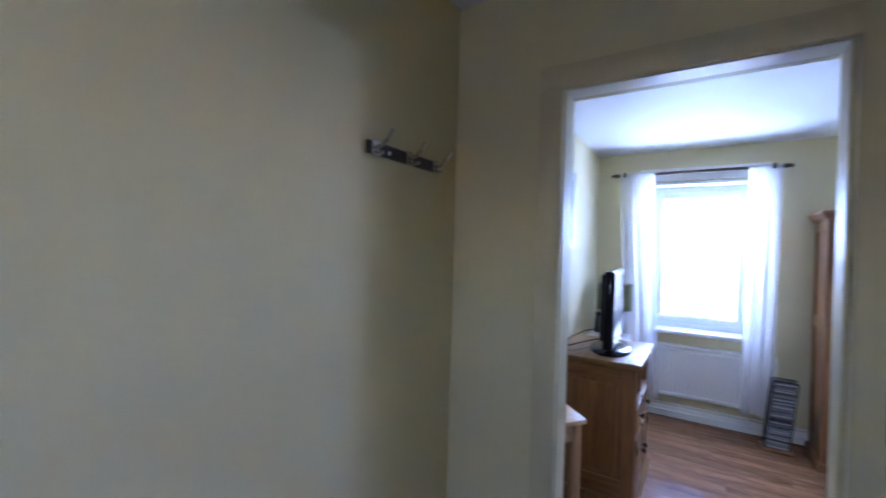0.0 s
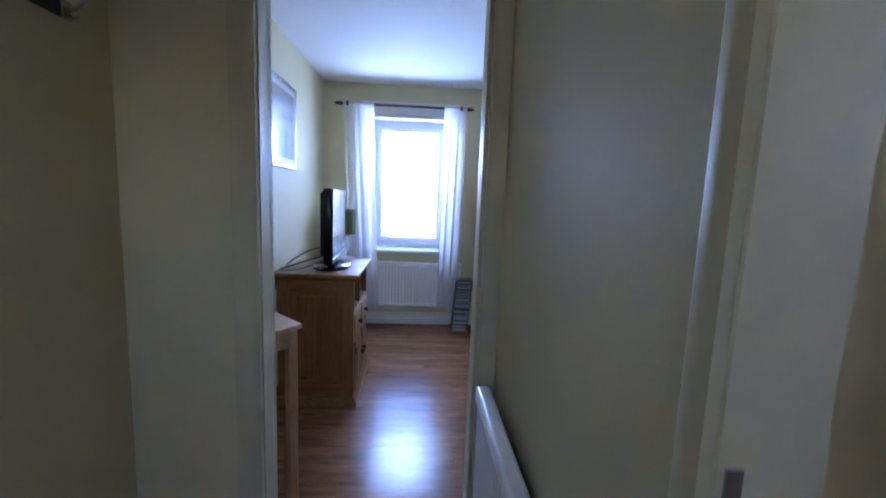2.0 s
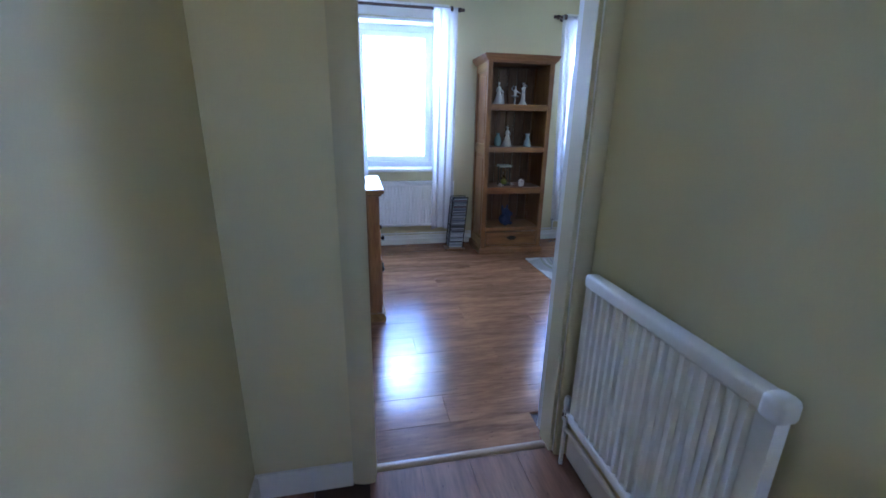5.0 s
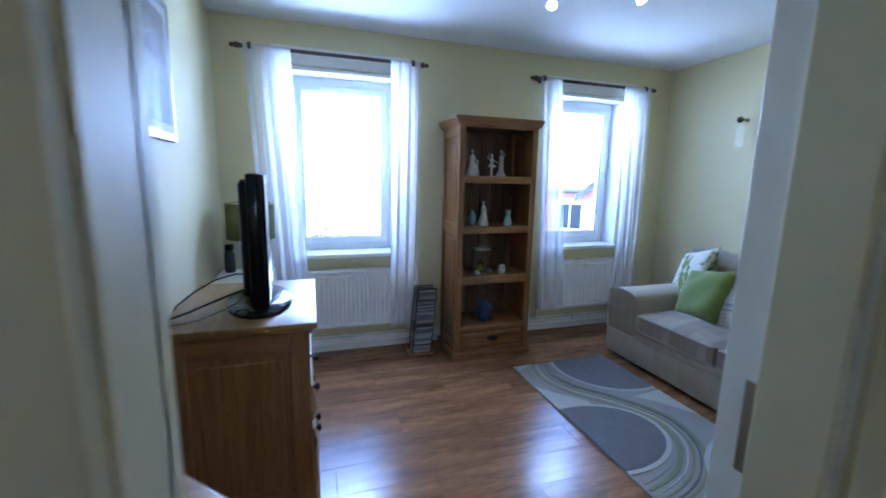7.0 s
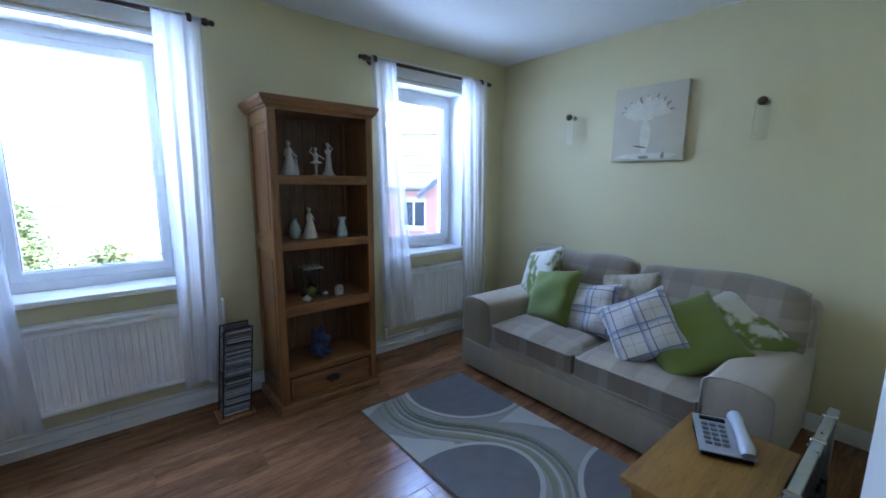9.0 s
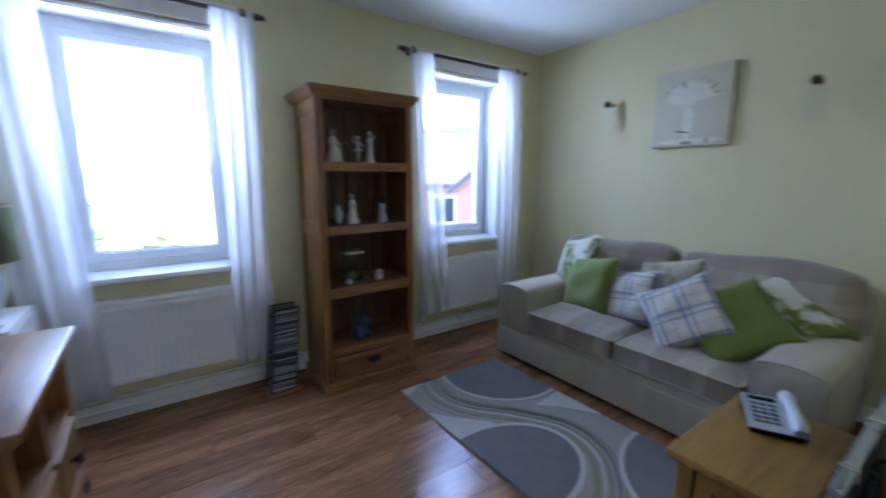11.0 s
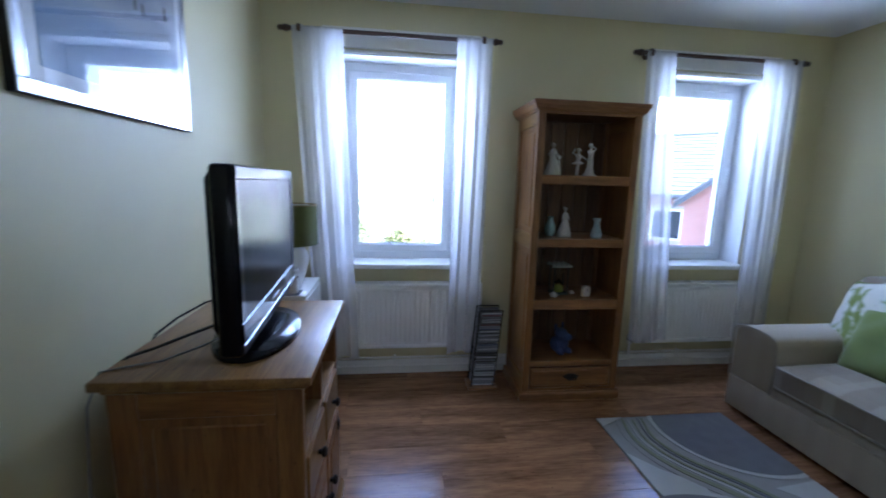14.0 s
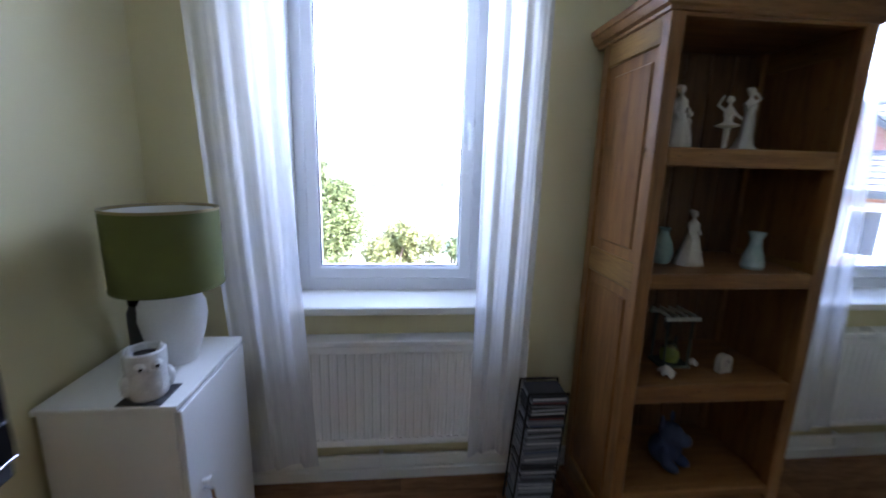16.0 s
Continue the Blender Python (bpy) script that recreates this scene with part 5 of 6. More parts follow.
single("bud_vase", lathe(bmesh.new(), [(0.030, 0), (0.036, 0.012), (0.032, 0.04), (0.020, 0.075), (0.017, 0.10), (0.026, 0.125), (0.022, 0.125), (0.013, 0.10), (0.002, 0.09)], 24), TEALW, "pale blue white waisted bud vase", "vase", pose(1.465, 4.02, 1.050))


def hourglass():
    x, y, z = 1.275, 4.10, 0.665
    t = thing("hourglass", "dark green hourglass stand with a pale slatted roof", "ornament", (x, y, z))
    ww = material("weathered_white_wood", (0.62, 0.60, 0.52), 0.7, (0.35, 0.36, 0.28), 60, 200, 0.3)
    dk = material("dark_green_stain", (0.035, 0.045, 0.03), 0.6, (0.02, 0.026, 0.018), 50, 200, 0.3)
    part("foot", boxm(x - 0.055, x + 0.055, y - 0.045, y + 0.045, z, z + 0.012, 0.002), dk, t)
    for sx in (-0.046, 0.046):
        for sy in (-0.036, 0.036):
            part("post", tube(bmesh.new(), [(x + sx, y + sy, z + 0.01), (x + sx, y + sy, z + 0.185)], 0.005, 8), dk, t, "dark green post")
    for k in range(4):
        part("slat", boxm(x - 0.062 + 0.033 * k, x - 0.052 + 0.033 * k, y - 0.05, y + 0.05, z + 0.198, z + 0.208, 0.002), ww, t)
    for sy in (-0.046, 0.046):
        part("beam", boxm(x - 0.066, x + 0.066, y + sy - 0.005, y + sy + 0.005, z + 0.184, z + 0.198, 0.002), ww, t)
    part("glass", lathe(bmesh.new(), [(0.030, z + 0.014), (0.034, z + 0.04), (0.022, z + 0.075), (0.004, z + 0.095), (0.022, z + 0.12), (0.034, z + 0.15), (0.030, z + 0.178)], 24, (x, y, 0)), glass_material("clear_bulb_glass", (0.92, 0.96, 0.90), 0.02), t, "clear glass bulbs")
    part("sand", lathe(bmesh.new(), [(0.030, z + 0.016), (0.032, z + 0.035), (0.012, z + 0.055), (0.002, z + 0.06)], 20, (x, y, 0)), material("yellow_green_sand", (0.42, 0.44, 0.10), 0.9, fine=300, bump=0.4), t, "yellow green sand")


hourglass()


def blossom(x, y, z, size, seed, label):
    rng = random.Random(seed)
    bm = bmesh.new()
    for k in range(16):
        a = k * 2.4
        r = size * (0.25 + 0.5 * (k / 16))
        m = Matrix.Translation((r * math.cos(a), r * math.sin(a), size * (0.5 - 0.35 * k / 16))) @ Matrix.Rotation(a, 4, "Z") @ Matrix.Rotation(radians(35 + 30 * rng.random()), 4, "Y") @ Matrix.Diagonal((size * 0.42, size * 0.26, size * 0.06, 1))
        bmesh.ops.create_uvsphere(bm, u_segments=8, v_segments=5, radius=1, matrix=m)
    ball(bm, (0, 0, size * 0.3), size * 0.3)
    lo = min(v.co.z for v in bm.verts)
    bmesh.ops.translate(bm, vec=(0, 0, -lo), verts=bm.verts)
    single("china_flower", bm, PORCELAIN, label, "ornament", pose(x, y, z), "china flowers on the bookcase", smooth=70)


blossom(1.215, 4.02, 0.665, 0.036, 1, "white china flower posy lying on the shelf")
blossom(1.365, 4.09, 0.665, 0.022, 2, "small white china flower beside the hourglass")


def mantel_clock():
    x, y, z = 1.435, 4.03, 0.665
    t = thing("clock", "tiny white arched china clock", "clock", (x, y, z), 12)
    out = [(x - 0.026, z), (x + 0.026, z), (x + 0.026, z + 0.042)] + [(x + 0.026 * math.cos(a), z + 0.042 + 0.026 * math.sin(a)) for a in [math.pi * k / 12 for k in range(1, 12)]] + [(x - 0.026, z + 0.042)]
    part("case", prism(bmesh.new(), out, "y", y - 0.012, y + 0.012), PORCELAIN, t)
    part("dial", lathe(bmesh.new(), [(0.017, y - 0.0145), (0.017, y - 0.012)], 24, (x, 0, z + 0.041), "y"), material("pink_grey_dial", (0.55, 0.48, 0.45), 0.4), t)
    part("needle", boxm(x - 0.0012, x + 0.0012, y - 0.0158, y - 0.0148, z + 0.041, z + 0.054), IRON, t)
    part("needle", boxm(x - 0.0005, x + 0.010, y - 0.0158, y - 0.0148, z + 0.040, z + 0.042), IRON, t)


mantel_clock()


def soft_toy():
    """A plush sitting animal, one plain shape."""
    bm = bmesh.new()
    ball(bm, (0, 0, 0.055), 0.056, (1.05, 0.95, 1.0), 20)
    ball(bm, (0.0, -0.02, 0.135), 0.042, (1, 1.1, 0.95), 18)
    ball(bm, (0.02, -0.058, 0.118), 0.030, (1.1, 1, 0.85), 16)
    for s in (-1, 1):
        ball(bm, (s * 0.035, -0.05, 0.022), 0.024, (0.9, 1.5, 0.9))
        ball(bm, (s * 0.045, -0.03, 0.06), 0.018, (0.8, 1, 1.7))
        ball(bm, (s * 0.033, 0.0, 0.178), 0.014, (0.8, 0.6, 2.0))
    lo = min(v.co.z for v in bm.verts)
    bmesh.ops.translate(bm, vec=(0, 0, -lo), verts=bm.verts)
    single("soft_toy", bm, material("blue_plush", (0.06, 0.085, 0.19), 0.95, (0.025, 0.035, 0.08), 30, 300, 0.8), "dark blue plush soft toy sitting on the shelf", "soft toy", pose(1.30, 4.09, 0.258, 0, 0, 25), smooth=70).modifiers.new("one_skin", "REMESH").voxel_size = 0.004


soft_toy()

# ---- storage jar behind the lamp ----
jar = thing("storage_jar", "dark glass jar with a black lid", "jar", (-0.565, 4.13, 0.747))
part("jar_body", lathe(bmesh.new(), [(0.030, 0.747), (0.034, 0.755), (0.034, 0.87), (0.026, 0.895), (0.022, 0.90)], 24, (-0.565, 4.13, 0)), material("smoky_glass_jar", (0.05, 0.055, 0.05), 0.5), jar)
part("lid", lathe(bmesh.new(), [(0.026, 0.900), (0.028, 0.905), (0.028, 0.935), (0.024, 0.94)], 24, (-0.565, 4.13, 0)), BLACK, jar, "black plastic lid")

# ---- framed picture and canvas ----
PRINT = bpy.data.materials.new("misty_beach_print")
PRINT.use_nodes = True
pn, pl = PRINT.node_tree.nodes, PRINT.node_tree.links
ptc, psep, pramp, pns, padd = pn.new("ShaderNodeTexCoord"), pn.new("ShaderNodeSeparateXYZ"), pn.new("ShaderNodeValToRGB"), pn.new("ShaderNodeTexNoise"), pn.new("ShaderNodeMath")
pl.new(ptc.outputs["Generated"], psep.inputs[0])
pns.inputs["Scale"].default_value, pns.inputs["Detail"].default_value = 5, 6
pl.new(ptc.outputs["Generated"], pns.inputs["Vector"])
padd.operation = "MULTIPLY_ADD"
padd.inputs[1].default_value = 0.22
pl.new(pns.outputs["Fac"], padd.inputs[0])
pl.new(psep.outputs["Z"], padd.inputs[2])
pe = pramp.color_ramp.elements
pe[0].position, pe[1].position = 0.1, 1.0
pe[0].color, pe[1].color = (0.12, 0.20, 0.30, 1), (0.16, 0.16, 0.18, 1)
for pos, col in ((0.45, (0.16, 0.24, 0.34, 1)), (0.58, (0.30, 0.32, 0.34, 1)), (0.72, (0.20, 0.22, 0.25, 1)), (0.85, (0.34, 0.34, 0.35, 1))):
    el = pramp.color_ramp.elements.new(pos)
    el.color = col
pl.new(padd.outputs[0], pramp.inputs["Fac"])
pl.new(pramp.outputs["Color"], pn["Principled BSDF"].inputs["Base Color"])
pn["Principled BSDF"].inputs["Roughness"].default_value = 0.6
SILVERF = material("brushed_silver_frame", (0.55, 0.56, 0.58), 0.28, (0.48, 0.49, 0.51), 3, 200, 0.05, metal=1.0, stretch=(1, 30, 1))


def framed_picture():
    y0, y1, z0, z1, xb = 2.600, 3.368, 1.545, 2.145, X0
    t = thing("framed_picture", "silver framed beach print under glass on the wall", "picture", (xb, (y0 + y1) / 2, z0))
    w, xf = 0.034, X0 + 0.028
    part("side_frame", boxm(xb + 0.0005, xf - 0.004, y0, y1, z0, z1, 0.002), material("black_frame_edge", (0.015, 0.015, 0.016), 0.4), t)
    for b in ((y0, y1, z0, z0 + w), (y0, y1, z1 - w, z1)):
        part("frame", boxm(xf - 0.0055, xf, *b, 0.002), SILVERF, t)
    for b in ((y0, y0 + w, z0 + w, z1 - w), (y1 - w, y1, z0 + w, z1 - w)):
        part("frame", boxm(xf - 0.005, xf - 0.0005, *b, 0.002), SILVERF, t)
    part("mount", boxm(xf - 0.012, xf - 0.0035, y0 + w, y1 - w, z0 + w, z1 - w), material("white_mount_card", (0.74, 0.74, 0.72), 0.8), t, "white card mount")
    pr = part("print", boxm(xf - 0.0034, xf - 0.0028, y0 + w + 0.035, y1 - w - 0.035, z0 + w + 0.035, z1 - w - 0.035), PRINT, t, "misty blue grey seascape print")
    pane = part("pane", boxm(xf - 0.0024, xf - 0.0012, y0 + w - 0.002, y1 - w + 0.002, z0 + w - 0.002, z1 - w + 0.002), GLASS, t)
    pane.visible_shadow = False
    for k, (yy, zz, hh) in enumerate(((2.80, 1.98, 0.06), (2.84, 1.985, 0.05), (2.88, 1.97, 0.055), (3.05, 1.88, 0.04), (3.09, 1.875, 0.035), (3.22, 1.90, 0.05))):
        part("dark_mark", boxm(xf - 0.0029, xf - 0.0026, yy, yy + 0.014, zz, zz + hh, 0.0001), IRON, pr)


framed_picture()


def canvas():
    y0, y1, z0, z1, xf = 2.725, 3.225, 1.565, 2.085, X1 - 0.038
    t = thing("canvas_print", "pale canvas print of white flowers in a vase", "picture", (X1, (y0 + y1) / 2, z0))
    ground = material("pale_beige_canvas", (0.62, 0.57, 0.44), 0.85, (0.50, 0.455, 0.345), 5, 120, 0.3, mix=0.6)
    c = part("canvas", boxm(xf, X1 - 0.001, y0, y1, z0, z1, 0.004, 2), ground, t)
    rng = random.Random(3)
    petal = material("off_white_petals", (0.73, 0.69, 0.56), 0.85, (0.58, 0.545, 0.44), 20, 80, 0.2)
    leaf = material("grey_brown_leaves", (0.30, 0.27, 0.20), 0.85, (0.20, 0.18, 0.13), 20, 80)
    dark = material("dark_brown_paint", (0.14, 0.10, 0.07), 0.85)

    def blot(nm, cy, cz, ry, rz, rot, mat, lift):
        pts = []
        for k in range(14):
            a = 2 * math.pi * k / 14
            u, v = ry * math.cos(a) * rng.uniform(0.8, 1.15), rz * math.sin(a) * rng.uniform(0.8, 1.15)
            pts.append((cy + u * math.cos(rot) - v * math.sin(rot), cz + u * math.sin(rot) + v * math.cos(rot)))
        part(nm, prism(bmesh.new(), pts, "x", xf - lift, xf + 0.001), mat, c)
    cy = 2.985
    blot("painted_table", cy, 1.60, 0.22, 0.022, 0, petal, 0.0006)
    blot("painted_vase", cy, 1.74, 0.035, 0.12, 0, petal, 0.0010)
    blot("painted_shadow", cy + 0.03, 1.665, 0.05, 0.006, 0.2, dark, 0.0014)
    blot("painted_shadow", cy - 0.13, 1.60, 0.012, 0.022, 0, leaf, 0.0014)
    blot("painted_shadow", cy, 1.59, 0.04, 0.012, 0, leaf, 0.0012)
    for k in range(9):
        a = math.pi * (0.08 + 0.105 * k)
        blot("painted_leaf", cy + 0.12 * math.cos(a), 1.875 + 0.075 * math.sin(a), 0.075, 0.010, a + rng.uniform(-0.2, 0.2), leaf, 0.0010 + 0.0001 * k)
    for k in range(9):
        a = math.pi * (0.02 + 0.115 * k)
        blot("painted_petal", cy + 0.105 * math.cos(a), 1.88 + 0.06 * math.sin(a), 0.065, 0.026, a + rng.uniform(-0.4, 0.4), petal, 0.0022 + 0.0001 * k)
    blot("painted_petal", cy, 1.87, 0.05, 0.03, 0, petal, 0.0034)


canvas()


def wall_light(y, z):
    t = thing("wall_light", "brass knobbed wall light with frosted glass plate", "wall light", (X1, y, z), group="wall lights over the sofa")
    part("arm", lathe(bmesh.new(), [(0.018, X1 - 0.001), (0.018, X1 - 0.006), (0.007, X1 - 0.010), (0.007, X1 - 0.07)][::-1], 14, (0, y, z), "x"), BRASS, t)
    kb = bmesh.new()
    ball(kb, (X1 - 0.085, y, z), 0.026, (0.8, 1, 1), 18)
    part("knob", kb, material("dark_bronze", (0.10, 0.07, 0.035), 0.35, metal=0.9), t, "dark bronze knob")
    part("glass_plate", boxm(X1 - 0.072, X1 - 0.066, y - 0.036, y + 0.036, z - 0.215, z + 0.012, 0.002), glass_material("frosted_plate", (0.95, 0.97, 0.95), 0.18), t, "frosted glass plate")


wall_light(3.585, 1.925)
wall_light(2.31, 1.88)


# ---- ceiling spot bar ----
def spot_bar():
    a, b = Vector((1.31, 3.29, 2.44)), Vector((1.69, 3.08, 2.44))
    mid = (a + b) / 2
    t = thing("ceiling_light", "chrome ceiling bar with lit spot lamps", "ceiling light", (mid.x, mid.y, H))
    part("rose", lathe(bmesh.new(), [(0.048, H - 0.0005), (0.048, H - 0.018), (0.030, H - 0.026), (0.008, H - 0.028), (0.008, 2.45)][::-1], 24, (mid.x, mid.y, 0)), CHROME, t)
    d = (b - a).normalized()
    part("bar", tube(bmesh.new(), [a - d * 0.04, b + d * 0.04], 0.009, 12), CHROME, t)
    glow = bpy.data.materials.new("lit_lamp_face")
    glow.use_nodes = True
    gb = glow.node_tree.nodes["Principled BSDF"]
    gb.inputs["Emission Color"].default_value, gb.inputs["Emission Strength"].default_value = (1.0, 0.93, 0.80, 1), 2.0
    for p, aim in ((a, Vector((-0.32, -0.45, -0.84))), (b, Vector((0.05, -0.62, -0.78)))):
        aim = aim.normalized()
        m = Matrix.Translation(p) @ aim.to_track_quat("-Z", "Y").to_matrix().to_4x4()
        bm = lathe(bmesh.new(), [(0.010, 0.005), (0.018, -0.005), (0.024, -0.03), (0.030, -0.075), (0.032, -0.085), (0.029, -0.085), (0.022, -0.04), (0.004, -0.03)], 22)
        bmesh.ops.transform(bm, matrix=m, verts=bm.verts)
        s = part("spot", bm, CHROME, t, "chrome spot lamp head")
        fb = lathe(bmesh.new(), [(0.026, -0.078), (0.020, -0.082), (0.004, -0.084)], 20)
        bmesh.ops.transform(fb, matrix=m, verts=fb.verts)
        part("lamp_face", fb, glow, s, "lit warm white lamp face")
        lamp = new("spot_light", bpy.data.lights.new("spot_light", "SPOT"))
        lamp.data.energy, lamp.data.color, lamp.data.spot_size, lamp.data.spot_blend, lamp.data.shadow_soft_size = 0.1, (1.0, 0.86, 0.66), radians(75), 0.6, 0.03
        lamp.matrix_world = look(p + aim * 0.095, p + aim)


spot_bar()


# ---- coat hooks in the hall ----
def coat_hooks():
    y0, y1, z = 0.855, 1.215, 1.80
    t = thing("coat_hooks", "dark rail with three steel coat hooks", "coat rack", (HX0, 1.03, z))
    part("rail", boxm(HX0, HX0 + 0.012, y0, y1, z - 0.019, z + 0.019, 0.003), material("dark_rail", (0.025, 0.015, 0.018), 0.3), t)
    for ya in (y0 + 0.03, (y0 + y1) / 2 + 0.01, y1 - 0.02):
        part("hook_plate", boxm(HX0 + 0.0118, HX0 + 0.016, ya - 0.016, ya + 0.016, z - 0.022, z + 0.022, 0.003), CHROME, t)
        hk = part("hook", tube(bmesh.new(), [(HX0 + 0.014, ya, z), (HX0 + 0.035, ya, z + 0.004), (HX0 + 0.060, ya, z + 0.024), (HX0 + 0.075, ya, z + 0.046)], [0.006, 0.006, 0.0055, 0.006], 10), CHROME, t, "steel coat hook")
        part("lower_hook", tube(bmesh.new(), [(HX0 + 0.014, ya, z - 0.006), (HX0 + 0.032, ya, z - 0.020), (HX0 + 0.042, ya, z - 0.014)], 0.005, 10), CHROME, hk)
    for ya in (y0 + 0.09, y0 + 0.24):
        part("screw", lathe(bmesh.new(), [(0.007, HX0 + 0.0115), (0.007, HX0 + 0.014), (0.003, HX0 + 0.015)], 12, (0, ya, z - 0.004), "x"), CHROME, t)


coat_hooks()


# ---- console table with the vase ----
PALE_X = wood("pale_pine_across", (0.36, 0.21, 0.10), (0.58, 0.38, 0.21), "x", 0.35)
PALE_Z = wood("pale_pine_upright", (0.30, 0.15, 0.065), (0.50, 0.29, 0.14), "z", 0.4)


def console_table():
    h = 0.822
    top = [(-0.137, 1.777), (-0.36, 2.0), (-0.63, 2.0), (-0.63, 1.485), (-0.345, 1.485)]
    t = thing("side_table", "pale pine corner table with a pointed front", "table", (-0.42, 1.76, 0))
    bm = prism(bmesh.new(), top, "z", h - 0.022, h)
    bmesh.ops.bevel(bm, geom=list(bm.edges), offset=0.004, segments=2, profile=0.5, affect="EDGES")
    part("tabletop", bm, PALE_X, t)
    inner = [(-0.185, 1.777), (-0.375, 1.965), (-0.60, 1.965), (-0.60, 1.515), (-0.365, 1.515)]
    for a, b in inner:
        leg = boxm(-0.02, 0.02, -0.02, 0.02, 0, h - 0.022, 0.004)
        bmesh.ops.transform(leg, matrix=pose(a, b, 0, 0, 0, 45), verts=leg.verts)
        part("leg", leg, PALE_Z, t)
    for (a, b), (c, d) in zip(inner, inner[1:] + inner[:1]):
        n = math.hypot(c - a, d - b)
        ap = boxm(0.02, n - 0.02, -0.009, 0.009, h - 0.10, h - 0.022, 0.002)
        bmesh.ops.transform(ap, matrix=pose(a, b, 0, 0, 0, math.degrees(math.atan2(d - b, c - a))), verts=ap.verts)
        part("apron", ap, PALE_X, t)


console_table()

MOSAIC = bpy.data.materials.new("patchwork_lustre_glaze")
MOSAIC.use_nodes = True
mn, ml = MOSAIC.node_tree.nodes, MOSAIC.node_tree.links
mtc, mv, mr = mn.new("ShaderNodeTexCoord"), mn.new("ShaderNodeTexVoronoi"), mn.new("ShaderNodeValToRGB")
mv.distance, mv.inputs["Scale"].default_value = "MANHATTAN", 15
ml.new(mtc.outputs["Object"], mv.inputs["Vector"])
ms = mn.new("ShaderNodeSeparateColor")
ml.new(mv.outputs["Color"], ms.inputs[0])
mr.color_ramp.interpolation = "CONSTANT"
mr.color_ramp.elements[0].color = (0.012, 0.011, 0.018, 1)
mr.color_ramp.elements[1].position, mr.color_ramp.elements[1].color = 0.42, (0.10, 0.085, 0.025, 1)
for pos, col in ((0.60, (0.018, 0.016, 0.03, 1)), (0.74, (0.06, 0.014, 0.018, 1)), (0.80, (0.02, 0.03, 0.06, 1)), (0.86, (0.06, 0.08, 0.035, 1)), (0.95, (0.16, 0.12, 0.07, 1))):
    el = mr.color_ramp.elements.new(pos)
    el.color = col
ml.new(ms.outputs[0], mr.inputs["Fac"])
ml.new(mr.outputs["Color"], mn["Principled BSDF"].inputs["Base Color"])
mn["Principled BSDF"].inputs["Roughness"].default_value = 0.07
mn["Principled BSDF"].inputs["Specular IOR Level"].default_value = 0.6
vz, vx, vy = 0.822, -0.418, 1.808
vase = thing("vase", "glossy patchwork ceramic vase on the corner table", "vase", (vx, vy, vz))
part("vase_body", lathe(bmesh.new(), [(0.075, vz), (0.080, vz + 0.008), (0.102, vz + 0.05), (0.126, vz + 0.10), (0.136, vz + 0.145), (0.132, vz + 0.182), (0.115, vz + 0.222), (0.084, vz + 0.260), (0.055, vz + 0.298), (0.042, vz + 0.330), (0.040, vz + 0.348), (0.046, vz + 0.358)], 64, (vx, vy, 0), cap=False), MOSAIC, vase, smooth=60)
part("lip", lathe(bmesh.new(), [(0.046, vz + 0.357), (0.056, vz + 0.363), (0.057, vz + 0.368), (0.050, vz + 0.369), (0.040, vz + 0.356), (0.034, vz + 0.33), (0.032, vz + 0.26), (0.002, vz + 0.25)], 64, (vx, vy, 0), cap=False), BLACK, vase, "black glazed flared lip", smooth=60)


# ---- end table, telephone, magazines ----
OAK_X = wood("honey_pine_across", (0.16, 0.076, 0.012), (0.31, 0.165, 0.030), "x", 0.4)
OAK_Z = wood("honey_pine_upright", (0.18, 0.085, 0.016), (0.33, 0.175, 0.036), "z", 0.42)


def end_table():
    x0, x1, y0, y1, h = 1.475, 2.055, 1.772, 2.115, 0.50
    t = thing("end_table", "honey coloured pine end table beside the sofa", "table", ((x0 + x1) / 2, (y0 + y1) / 2, 0))
    part("tabletop", boxm(x0, x1, y0, y1, h - 0.028, h, 0.005, 2), OAK_X, t)
    for a in (x0 + 0.025, x1 - 0.075):
        for b in (y0 + 0.025, y1 - 0.075):
            part("leg", boxm(a, a + 0.05, b, b + 0.05, 0, h - 0.028, 0.005), OAK_Z, t)
    for b in (y0 + 0.04, y1 - 0.06):
        part("apron", boxm(x0 + 0.075, x1 - 0.075, b, b + 0.02, h - 0.11, h - 0.028, 0.002), OAK_X, t)
    part("apron", boxm(x1 - 0.06, x1 - 0.04, y0 + 0.075, y1 - 0.075, h - 0.15, h - 0.028, 0.002), OAK_X, t)
    part("rail", boxm(x0 + 0.03, x0 + 0.05, y0 + 0.075, y1 - 0.075, h - 0.19, h - 0.165, 0.002), OAK_X, t)
    d = part("drawer", boxm(x0 + 0.028, x1 - 0.1, y0 + 0.079, y1 - 0.079, h - 0.162, h - 0.032, 0.004), OAK_X, t)
    ym = (y0 + y1) / 2
    part("drop_handle", tube(bmesh.new(), [(x0 + 0.027, ym - 0.036, h - 0.09), (x0 + 0.012, ym - 0.034, h - 0.10), (x0 + 0.008, ym, h - 0.112), (x0 + 0.012, ym + 0.034, h - 0.10), (x0 + 0.027, ym + 0.036, h - 0.09)], 0.0045, 8), IRON, d, "black iron drop handle")


end_table()


